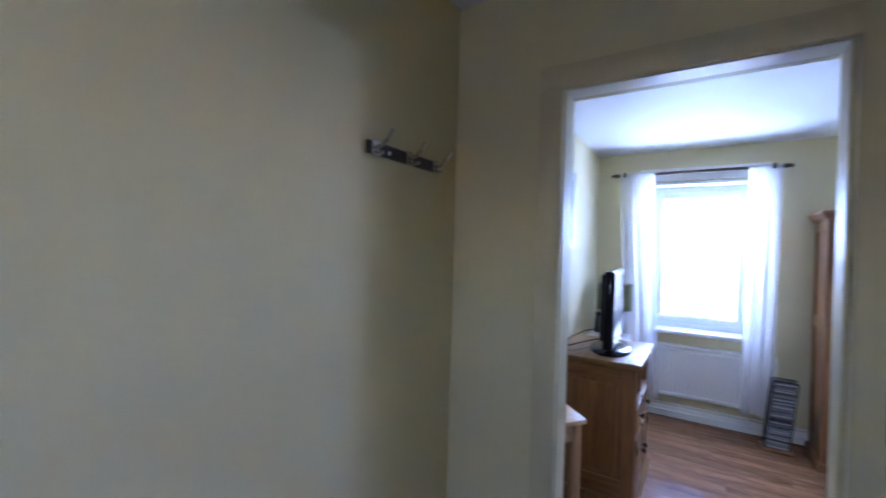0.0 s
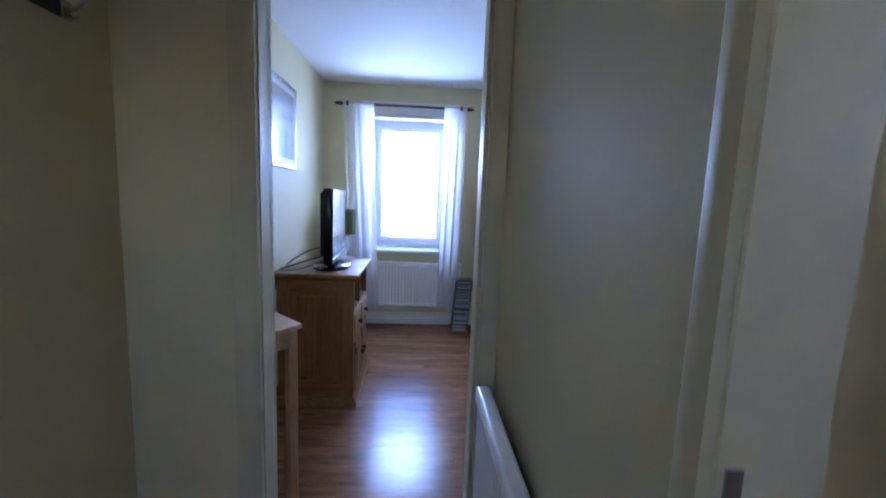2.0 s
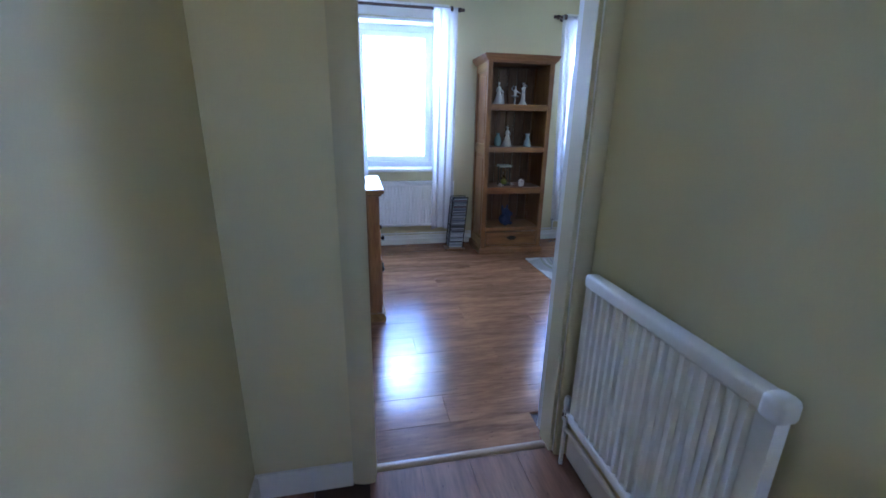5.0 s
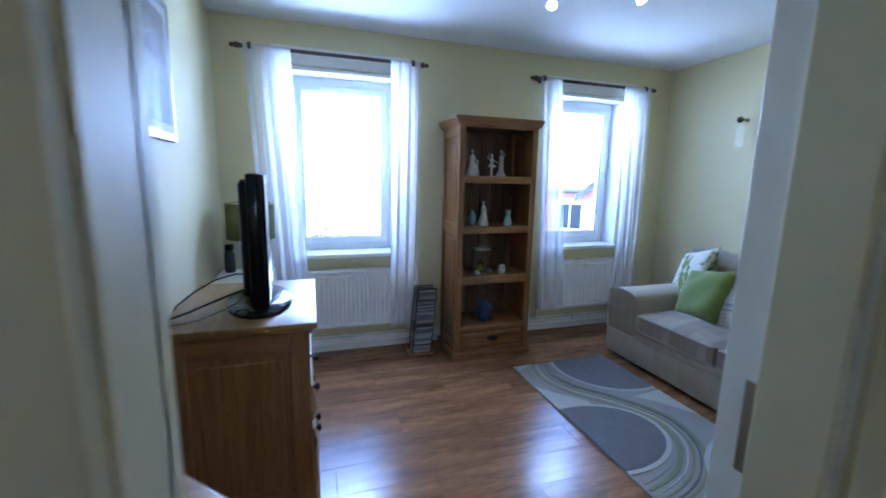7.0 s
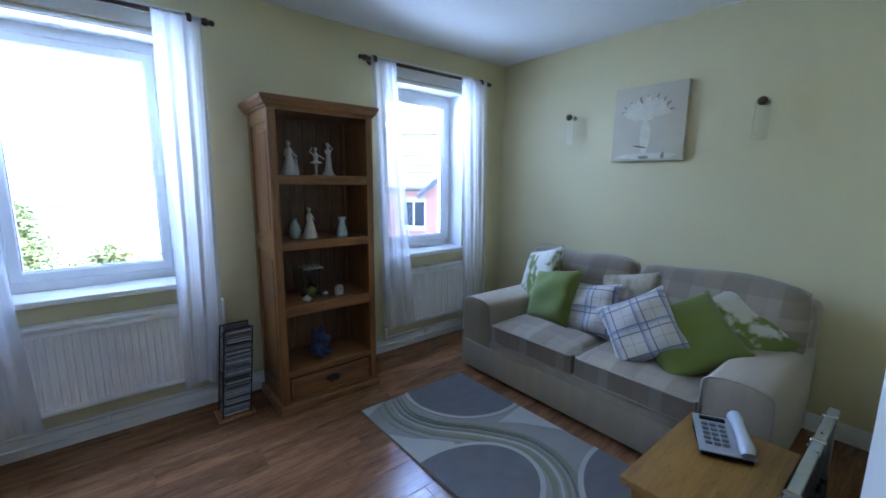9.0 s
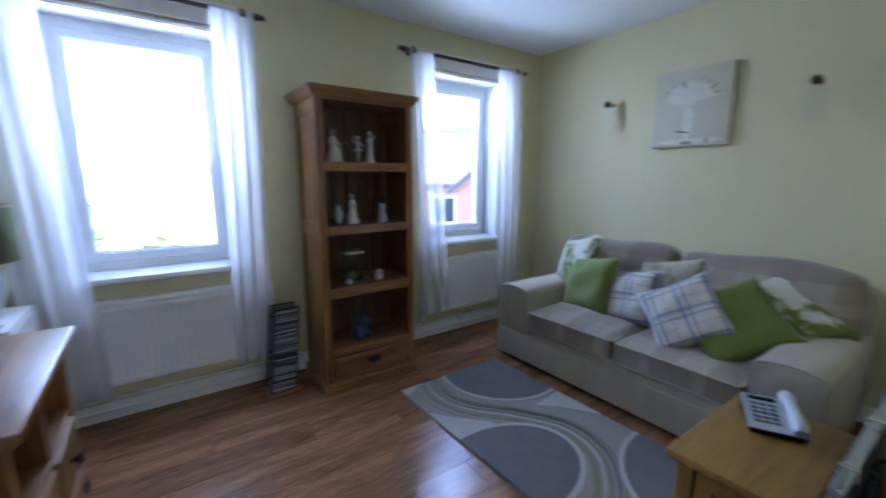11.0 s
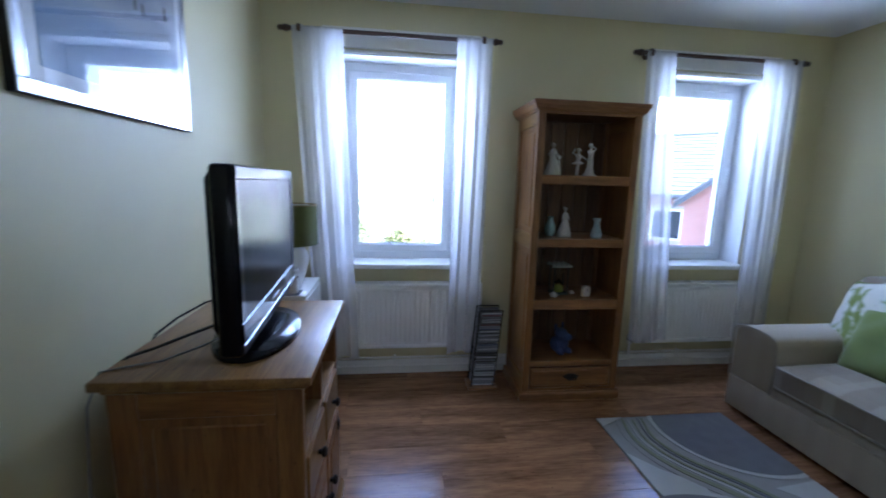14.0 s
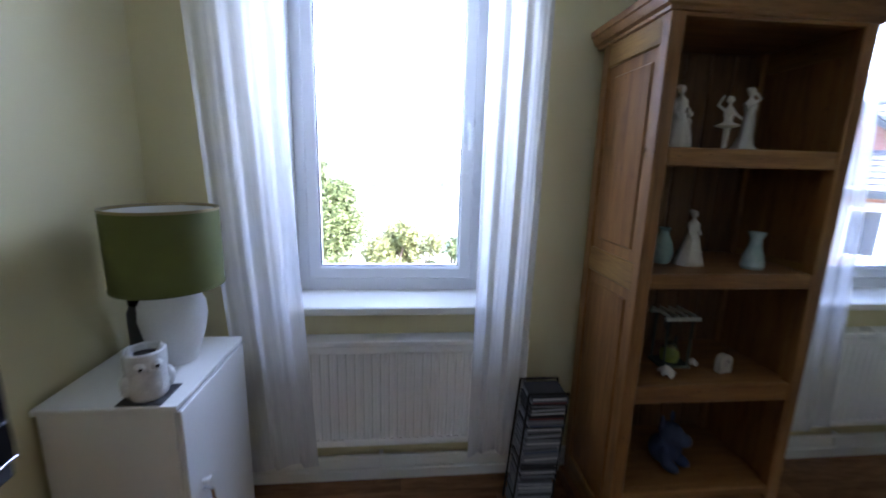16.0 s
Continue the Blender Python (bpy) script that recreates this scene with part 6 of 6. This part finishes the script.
def telephone():
    cx, cy, z = 1.90, 1.955, 0.50
    t = thing("telephone", "silver grey desk telephone with handset and keypad", "telephone", (cx, cy, z), -62)
    grey = material("silver_grey_plastic", (0.36, 0.38, 0.41), 0.35)
    key = material("pale_grey_keys", (0.16, 0.17, 0.19), 0.5)
    body = prism(bmesh.new(), [(cy - 0.085, z + 0.001), (cy + 0.085, z + 0.001), (cy + 0.085, z + 0.052), (cy + 0.070, z + 0.058), (cy - 0.080, z + 0.026), (cy - 0.085, z + 0.020)], "x", cx - 0.085, cx + 0.065)
    bmesh.ops.bevel(body, geom=list(body.edges), offset=0.003, segments=1, affect="EDGES")
    b = part("body", body, BLACK, t, "dark plastic base")
    part("face_plate", prism(bmesh.new(), [(cy - 0.092, z + 0.020), (cy - 0.094, z + 0.025), (cy + 0.078, z + 0.0635), (cy + 0.080, z + 0.058)], "x", cx - 0.092, cx + 0.070), grey, b, "silver grey face plate")
    top = lambda y: z + 0.026 + (y - cy + 0.080) / 0.15 * 0.032
    for i in range(3):
        for j in range(5):
            yy = cy - 0.062 + j * 0.022
            part("button", boxm(cx - 0.07 + i * 0.026, cx - 0.05 + i * 0.026, yy, yy + 0.013, top(yy) - 0.002, top(yy + 0.013) + 0.007, 0.002), key, b)
    part("display", boxm(cx - 0.072, cx + 0.008, cy + 0.052, cy + 0.070, z + 0.048, z + 0.065, 0.002), BLACK, b)
    hs = part("handset", tube(bmesh.new(), [(cx + 0.042, cy - 0.10, z + 0.040), (cx + 0.042, cy - 0.085, z + 0.050), (cx + 0.042, cy - 0.03, z + 0.060), (cx + 0.042, cy + 0.04, z + 0.070), (cx + 0.042, cy + 0.085, z + 0.072), (cx + 0.042, cy + 0.10, z + 0.062)], [0.020, 0.025, 0.020, 0.020, 0.025, 0.020], 14), material("pale_silver_handset", (0.52, 0.55, 0.58), 0.25), t, "pale silver handset")


telephone()


def folded_tray_table():
    """A dark tray table folded flat, standing on edge beside the end table."""
    x0, x1, h = 1.50, 2.30, 0.60
    t = thing("tray_table", "dark folded tray table with a pale metal edge", "folding table", (1.9, 1.735, 0))
    dark = material("navy_laminate", (0.016, 0.018, 0.030), 0.4, (0.010, 0.011, 0.020), 6, 90, 0.1)
    edge = material("pale_metal_edge", (0.45, 0.48, 0.52), 0.3, (0.36, 0.39, 0.43), 20, 120, 0.05, metal=0.8)
    part("tray", boxm(x0 + 0.004, x1 - 0.004, 1.722, 1.744, 0.03, h - 0.012, 0.004), dark, t)
    part("edge_band", boxm(x0, x1, 1.718, 1.748, h - 0.022, h, 0.006, 2), edge, t, "pale metal edge band")
    for x in (x0, x1 - 0.018):
        part("edge_band", boxm(x, x + 0.018, 1.7185, 1.7475, 0.03, h - 0.022, 0.005, 2), edge, t, "pale metal edge band")
    for x in (1.62, 1.98, 2.20):
        c = part("clip", boxm(x, x + 0.022, 1.713, 1.753, h - 0.035, h + 0.004, 0.003), CHROME, t, "bright steel clip")
        part("stud", lathe(bmesh.new(), [(0.006, 1.745), (0.006, 1.757), (0.004, 1.759)], 10, (x + 0.011, 0, h - 0.026), "y"), CHROME, c)
    for x, lean in ((1.60, 0.20), (1.72, 0.20), (2.00, -0.15), (2.12, -0.15)):
        part("leg", tube(bmesh.new(), [(x, 1.704, 0.010), (x + lean, 1.704, h - 0.10)], 0.010, 10), dark, t)
    for x in (1.78, 2.06):
        part("hinge_bar", boxm(x, x + 0.03, 1.712, 1.7225, 0.28, 0.34, 0.002), CHROME, t)
    for x in (x0 + 0.05, x1 - 0.09):
        part("rubber_foot", boxm(x, x + 0.04, 1.722, 1.744, 0, 0.031, 0.004), CABLE, t)


folded_tray_table()
cable("telephone_cable", [(2.02, 1.80, 0.012), (2.12, 1.66, 0.006), (2.05, 1.58, 0.006), (2.30, 1.52, 0.006), (2.60, 1.55, 0.006), (2.75, 1.48, 0.006)], 0.003, CABLE, "thin black cable lying on the floor")


def open_door():
    """The living room door, swung right back towards the wall."""
    t = thing("door_leaf", "white painted door opened back against the wall", "door", (0.605, 1.482, 0), 7.5)
    x0, x1, y0, y1 = 0.607, 1.30, 1.484, 1.520
    part("slab", boxm(x0, x1, y0 + 0.003, y1 - 0.003, 0.012, 2.03, 0.003), GLOSS, t)
    for z0, z1 in ((0.14, 0.86), (1.06, 1.92)):
        for a, b in ((x0 + 0.09, (x0 + x1) / 2 - 0.04), ((x0 + x1) / 2 + 0.04, x1 - 0.09)):
            part("panel", boxm(a, b, y1 - 0.004, y1 + 0.002, z0, z1, 0.004), GLOSS, t)
    part("latch_plate", boxm(x1 - 0.002, x1 + 0.001, y0 + 0.008, y1 - 0.008, 0.98, 1.10), BRASS, t)
    for z in (0.25, 1.75):
        part("hinge", lathe(bmesh.new(), [(0.007, z), (0.007, z + 0.09)], 10, (x0 - 0.003, y0 - 0.002, 0)), BRASS, t)


open_door()

# ---- outside ----
GROUND_Z = -2.8
setting("ground", boxm(-900, 900, 4.9, 1800, GROUND_Z - 0.3, GROUND_Z), material("pale_grass_and_paving", (0.30, 0.31, 0.22), 0.95, (0.22, 0.25, 0.14), 0.08, 2.0, 0.4), "pale sunlit ground behind the flats", "ground")
setting("ground_near", boxm(-900, 900, -900, 4.9, GROUND_Z - 0.3, GROUND_Z - 0.004), material("paved_ground", (0.28, 0.27, 0.25), 0.9, (0.22, 0.21, 0.2), 0.5, 9.0, 0.3), "paved ground around the building", "ground")

BRICK = bpy.data.materials.new("red_brick")
BRICK.use_nodes = True
bn, bl = BRICK.node_tree.nodes, BRICK.node_tree.links
bt, bm_, bc = bn.new("ShaderNodeTexBrick"), bn.new("ShaderNodeMapping"), bn.new("ShaderNodeTexCoord")
bt.inputs["Scale"].default_value, bt.inputs["Brick Width"].default_value, bt.inputs["Row Height"].default_value, bt.inputs["Mortar Size"].default_value = 1.0, 0.225, 0.075, 0.008
bt.inputs["Color1"].default_value, bt.inputs["Color2"].default_value, bt.inputs["Mortar"].default_value = (0.36, 0.165, 0.13, 1), (0.31, 0.138, 0.108, 1), (0.34, 0.27, 0.23, 1)
bm_.inputs["Rotation"].default_value = (radians(90), 0, 0)
bl.new(bc.outputs["Object"], bm_.inputs["Vector"])
bl.new(bm_.outputs["Vector"], bt.inputs["Vector"])
bl.new(bt.outputs["Color"], bn["Principled BSDF"].inputs["Base Color"])
bn["Principled BSDF"].inputs["Roughness"].default_value = 0.9
SLATE = material("grey_slate", (0.19, 0.20, 0.205), 0.6, (0.13, 0.135, 0.14), 3, 30, 0.2)
STONE = material("pale_quoin_stone", (0.42, 0.38, 0.33), 0.9, (0.34, 0.31, 0.27), 4, 30, 0.2)
FASCIA = material("dark_fascia", (0.05, 0.06, 0.065), 0.5)
DGLASS = material("dark_window_glass", (0.05, 0.06, 0.07), 0.05)


def slope(name, p0, p1, q0, q1, courses, parent, label=""):
    """A roof plane of lapped slate courses from the eave line p0-p1 up to the ridge line q0-q1."""
    p0, p1, q0, q1 = (Vector(v) for v in (p0, p1, q0, q1))
    bm = bmesh.new()
    nrm = (p1 - p0).cross(q0 - p0).normalized()
    if nrm.z < 0:
        nrm = -nrm
    for k in range(courses):
        a, b = k / courses, min(1.0, (k + 1.25) / courses)
        quad = [p0.lerp(q0, a) + nrm * 0.05, p1.lerp(q1, a) + nrm * 0.05, p1.lerp(q1, b) + nrm * 0.012, p0.lerp(q0, b) + nrm * 0.012]
        low = [v - nrm * 0.03 for v in quad]
        t = [bm.verts.new(v) for v in quad]
        u = [bm.verts.new(v) for v in low]
        bm.faces.new(t)
        bm.faces.new(u[::-1])
        for i in range(4):
            bm.faces.new((t[i], t[(i + 1) % 4], u[(i + 1) % 4], u[i]))
    bmesh.ops.recalc_face_normals(bm, faces=bm.faces)
    return part(name, bm, SLATE, parent, label)


def brick_house():
    ox, oy, g = 10.7, 11.65, GROUND_Z
    t = thing("house", "red brick house with slate roofs and pale quoins", "house", (ox, oy, g), -48.5)
    W = lambda u, v, z: (ox + u, oy + v, z)
    hw, ze, za = 2.3, 1.15, 2.95
    part("gable_wall", prism(bmesh.new(), [(ox - hw, g), (ox + hw, g), (ox + hw, ze), (ox, za), (ox - hw, ze)], "y", oy, oy + 5.0), BRICK, t)
    part("main_wall", prism(bmesh.new(), [(oy + 1.6, g), (oy + 8.0, g), (oy + 8.0, 1.3), (oy + 4.8, 3.5), (oy + 1.6, 1.3)], "x", ox - 9.0, ox + 3.5), BRICK, t)
    slope("roof", W(-hw - 0.25, -0.25, ze - 0.2), W(-hw - 0.25, 5, ze - 0.2), W(0, -0.25, za), W(0, 5, za), 12, t)
    slope("roof", W(hw + 0.25, -0.25, ze - 0.2), W(hw + 0.25, 5, ze - 0.2), W(0, -0.25, za), W(0, 5, za), 12, t)
    slope("roof", W(-9.2, 1.35, 1.13), W(3.7, 1.35, 1.13), W(-9.2, 4.8, 3.52), W(3.7, 4.8, 3.52), 16, t)
    slope("roof", W(-9.2, 8.25, 1.13), W(3.7, 8.25, 1.13), W(-9.2, 4.8, 3.52), W(3.7, 4.8, 3.52), 8, t)
    part("ridge", tube(bmesh.new(), [W(-9.2, 4.8, 3.56), W(3.7, 4.8, 3.56)], 0.09, 8), SLATE, t)
    part("ridge", tube(bmesh.new(), [W(0, -0.25, za + 0.03), W(0, 4.5, za + 0.03)], 0.08, 8), SLATE, t)
    for s in (-1, 1):
        part("bargeboard", prism(bmesh.new(), [(ox + s * (hw + 0.25), ze - 0.24), (ox, za - 0.03), (ox, za - 0.18), (ox + s * (hw + 0.25), ze - 0.40)], "y", oy - 0.27, oy - 0.22), FASCIA, t)
    part("gutter", tube(bmesh.new(), [W(-9.2, 1.28, 1.08), W(-hw, 1.28, 1.08)], 0.06, 8), FASCIA, t)
    # lean-to porch in front of the gable
    part("porch_wall", boxm(ox - 1.05, ox + 2.3, oy - 1.3, oy, g, 1.05), BRICK, t)
    slope("porch_roof", W(-1.3, -1.6, 1.05), W(2.55, -1.6, 1.05), W(-0.7, 0, 1.95), W(2.0, 0, 1.95), 7, t)
    part("porch_fascia", boxm(ox - 1.3, ox + 2.55, oy - 1.63, oy - 1.57, 0.92, 1.06, 0.01), FASCIA, t)
    for k in range(12):
        w = 0.34 if k % 2 else 0.22
        part("quoin", boxm(ox - 1.07, ox - 1.05 + w, oy - 1.325, oy - 1.29, 0.78 - 0.29 * k, 1.05 - 0.29 * k, 0.01), STONE, t)
    part("stone_band", boxm(ox - 1.07, ox + 2.32, oy - 1.32, oy - 1.295, -0.75, -0.58, 0.01), STONE, t)

    def house_window(u0, u1, z0, z1, v):
        w = part("window", boxm(ox + u0 - 0.12, ox + u1 + 0.12, oy + v - 0.03, oy + v + 0.02, z0 - 0.14, z1 + 0.12, 0.01), STONE, t, "white framed window in pale stone surround")
        part("frame", boxm(ox + u0, ox + u1, oy + v - 0.045, oy + v - 0.028, z0, z1), UPVC, w)
        mid = (u0 + u1) / 2
        for a, b in ((u0 + 0.07, mid - 0.03), (mid + 0.03, u1 - 0.07)):
            part("pane", boxm(ox + a, ox + b, oy + v - 0.052, oy + v - 0.044, z0 + 0.07, z1 - 0.07), DGLASS, w)
    house_window(0.15, 1.25, -0.35, 0.72, -1.3)
    house_window(-5.6, -4.4, -0.45, 0.65, 1.6)
    house_window(-3.6, -2.6, -0.45, 0.65, 1.6)
    part("chimney", boxm(ox - 6.0, ox - 5.2, oy + 4.4, oy + 5.2, 3.0, 4.5, 0.02), BRICK, t)


brick_house()

LEAF = material("sunlit_green_leaves", (0.15, 0.19, 0.06), 0.7, (0.085, 0.12, 0.04), 3, 9, mix=0.5)
LEAF2 = material("yellow_green_leaves", (0.22, 0.24, 0.08), 0.7, (0.13, 0.15, 0.05), 3, 9, mix=0.5)
BARK = material("grey_brown_bark", (0.14, 0.10, 0.07), 0.9, (0.08, 0.06, 0.045), 6, 40, 0.8)


def leaves(seed, centres, count, size):
    """Many small bent leaves scattered in uneven clumps."""
    rng = random.Random(seed)
    verts, faces = [], []
    for _ in range(count):
        c, r = rng.choice(centres)
        d = Vector((rng.gauss(0, 1), rng.gauss(0, 1), rng.gauss(0, 1))).normalized() * r * rng.random() ** 0.4
        p = Vector(c) + d
        a, b = Vector((rng.gauss(0, 1), rng.gauss(0, 1), rng.gauss(0, 0.6))).normalized(), Vector((rng.gauss(0, 1), rng.gauss(0, 1), rng.gauss(0, 1))).normalized()
        s = size * rng.uniform(0.6, 1.4)
        k = len(verts)
        verts += [p - a * s, p + b * s * 0.45, p + a * s, p - b * s * 0.45 + Vector((0, 0, -0.2 * s))]
        faces.append((k, k + 1, k + 2, k + 3))
    me = bpy.data.meshes.new("crown")
    me.from_pydata([tuple(v) for v in verts], [], faces)
    bm = bmesh.new()
    bm.from_mesh(me)
    bpy.data.meshes.remove(me)
    return bm


def tree(name, x, y, top, spread, seed, mat, count, label, conical=False):
    rng = random.Random(seed)
    t = thing(name, label, "tree", (x, y, GROUND_Z))
    hgt = top - GROUND_Z
    lean = rng.uniform(-0.1, 0.1)
    trunk = tube(bmesh.new(), [(x, y, GROUND_Z - 0.05), (x + lean * 0.3, y, GROUND_Z + hgt * 0.3), (x + lean, y, GROUND_Z + hgt * 0.7), (x + lean, y, top - 0.1 * hgt)], [0.05 * hgt ** 0.7, 0.04 * hgt ** 0.7, 0.022 * hgt ** 0.7, 0.008], 9)
    centres = []
    for k in range(26):
        f = rng.uniform(0.18, 1.0)
        w = spread * ((1.08 - f) ** 0.8 if conical else math.sin(math.pi * min(0.95, f * 0.85 + 0.12)) ** 0.7)
        a = rng.uniform(0, 2 * math.pi)
        c = (x + lean * f + w * math.cos(a) * rng.uniform(0.3, 1), y + w * math.sin(a) * rng.uniform(0.3, 1), GROUND_Z + hgt * f)
        centres.append((c, spread * rng.uniform(0.16, 0.34)))
        tube(trunk, [(x + lean * f * 0.8, y, GROUND_Z + hgt * f * 0.82), c], [0.012 * hgt ** 0.7, 0.004], 5)
    part("trunk", trunk, BARK, t)
    part("crown", leaves(seed, centres, count * 2, 0.036), mat, t)


tree("conifer_tree", -1.1, 9.5, 1.32, 1.25, 5, LEAF, 20000, "green feathery tree outside the window", True)
tree("shrub", 0.15, 9.0, 0.30, 0.9, 6, LEAF2, 9500, "pale green leafy shrub below the window")
tree("shrub", 1.15, 9.5, 0.33, 0.9, 7, LEAF, 9500, "green leafy shrub below the window")
tree("shrub", 0.65, 9.2, 0.22, 0.85, 10, LEAF2, 8500, "pale green leafy shrub below the window")
tree("shrub", 2.0, 9.7, 0.20, 0.8, 8, LEAF2, 5000, "pale green leafy shrub below the window")
tree("shrub", -1.5, 9.0, 0.15, 0.9, 9, LEAF2, 5000, "pale green leafy shrub beside the tree")


# far panes lightened in their colour to imitate distance haze
HAZE_TINT = material("haze_tinted_far_glass", (0.26, 0.30, 0.33), 0.4)


def far_block(x, y, w, d, h, floors, bays, label):
    t = thing("apartment_block", label, "building", (x, y, GROUND_Z), group="far buildings")
    # the wall's bluish grey has the distance haze mixed in
    part("wall", boxm(x - w / 2, x + w / 2, y, y + d, GROUND_Z, h), material("haze_tinted_render", (0.42, 0.44, 0.46), 0.9, scale=0.3, fine=3), t)
    part("roof", prism(bmesh.new(), [(y - 0.4, h), (y + d + 0.4, h), (y + d / 2, h + d * 0.22)], "x", x - w / 2 - 0.4, x + w / 2 + 0.4), SLATE, t)
    fh = (h - GROUND_Z) / floors
    for i in range(floors):
        for j in range(bays):
            a = x - w / 2 + w * (j + 0.25) / bays
            z = GROUND_Z + fh * (i + 0.3)
            p = part("window", boxm(a, a + w * 0.5 / bays, y - 0.06, y + 0.02, z, z + fh * 0.45), UPVC, t)
            part("pane", boxm(a + 0.1, a + w * 0.5 / bays - 0.1, y - 0.09, y - 0.05, z + 0.1, z + fh * 0.45 - 0.1), HAZE_TINT, p)


far_block(1.0, 78, 11, 8, 2.2, 2, 4, "pale low far apartment block with haze put in its colours")
far_block(14.5, 84, 12, 8, 3.0, 3, 5, "pale three storey far block with haze put in its colours")
far_block(-22, 92, 16, 8, 2.6, 2, 5, "pale low far apartment block with haze put in its colours")

# ---- floor boards, last ----
random.seed(9)
row, y = 0, 1.405
while y < Y1 - 0.02:
    y1 = min(y + 0.192, Y1)
    xa, xb = (X0, X1) if y > Y0 - 0.04 else (DX0, DX1)
    x = xa - (row * 0.45) % 1.28
    while x < xb:
        a, b = max(x, xa), min(x + 1.28, xb)
        if b - a > 0.05:
            plank(floor, a, b, y, y1)
        x += 1.28
    y, row = y1, row + 1
x, row = HX0, 0
while x < HX1 - 0.02:
    x1 = min(x + 0.192, HX1)
    y = HY0 - (row * 0.45) % 1.28
    while y < 1.385:
        a, b = max(y, HY0), min(y + 1.28, 1.385)
        if b - a > 0.2:
            plank(floor_hall, x, x1, a, b)
        y += 1.28
    x, row = x1, row + 1
single("side_room_carpet", boxm(HX1 + 0.001, 3.0, HY0, HY1, -0.0119, -0.002), material("beige_carpet", (0.42, 0.36, 0.28), 0.95, scale=3, fine=300, bump=0.6), "plain beige carpet of the side room", "carpet", kind="structure")
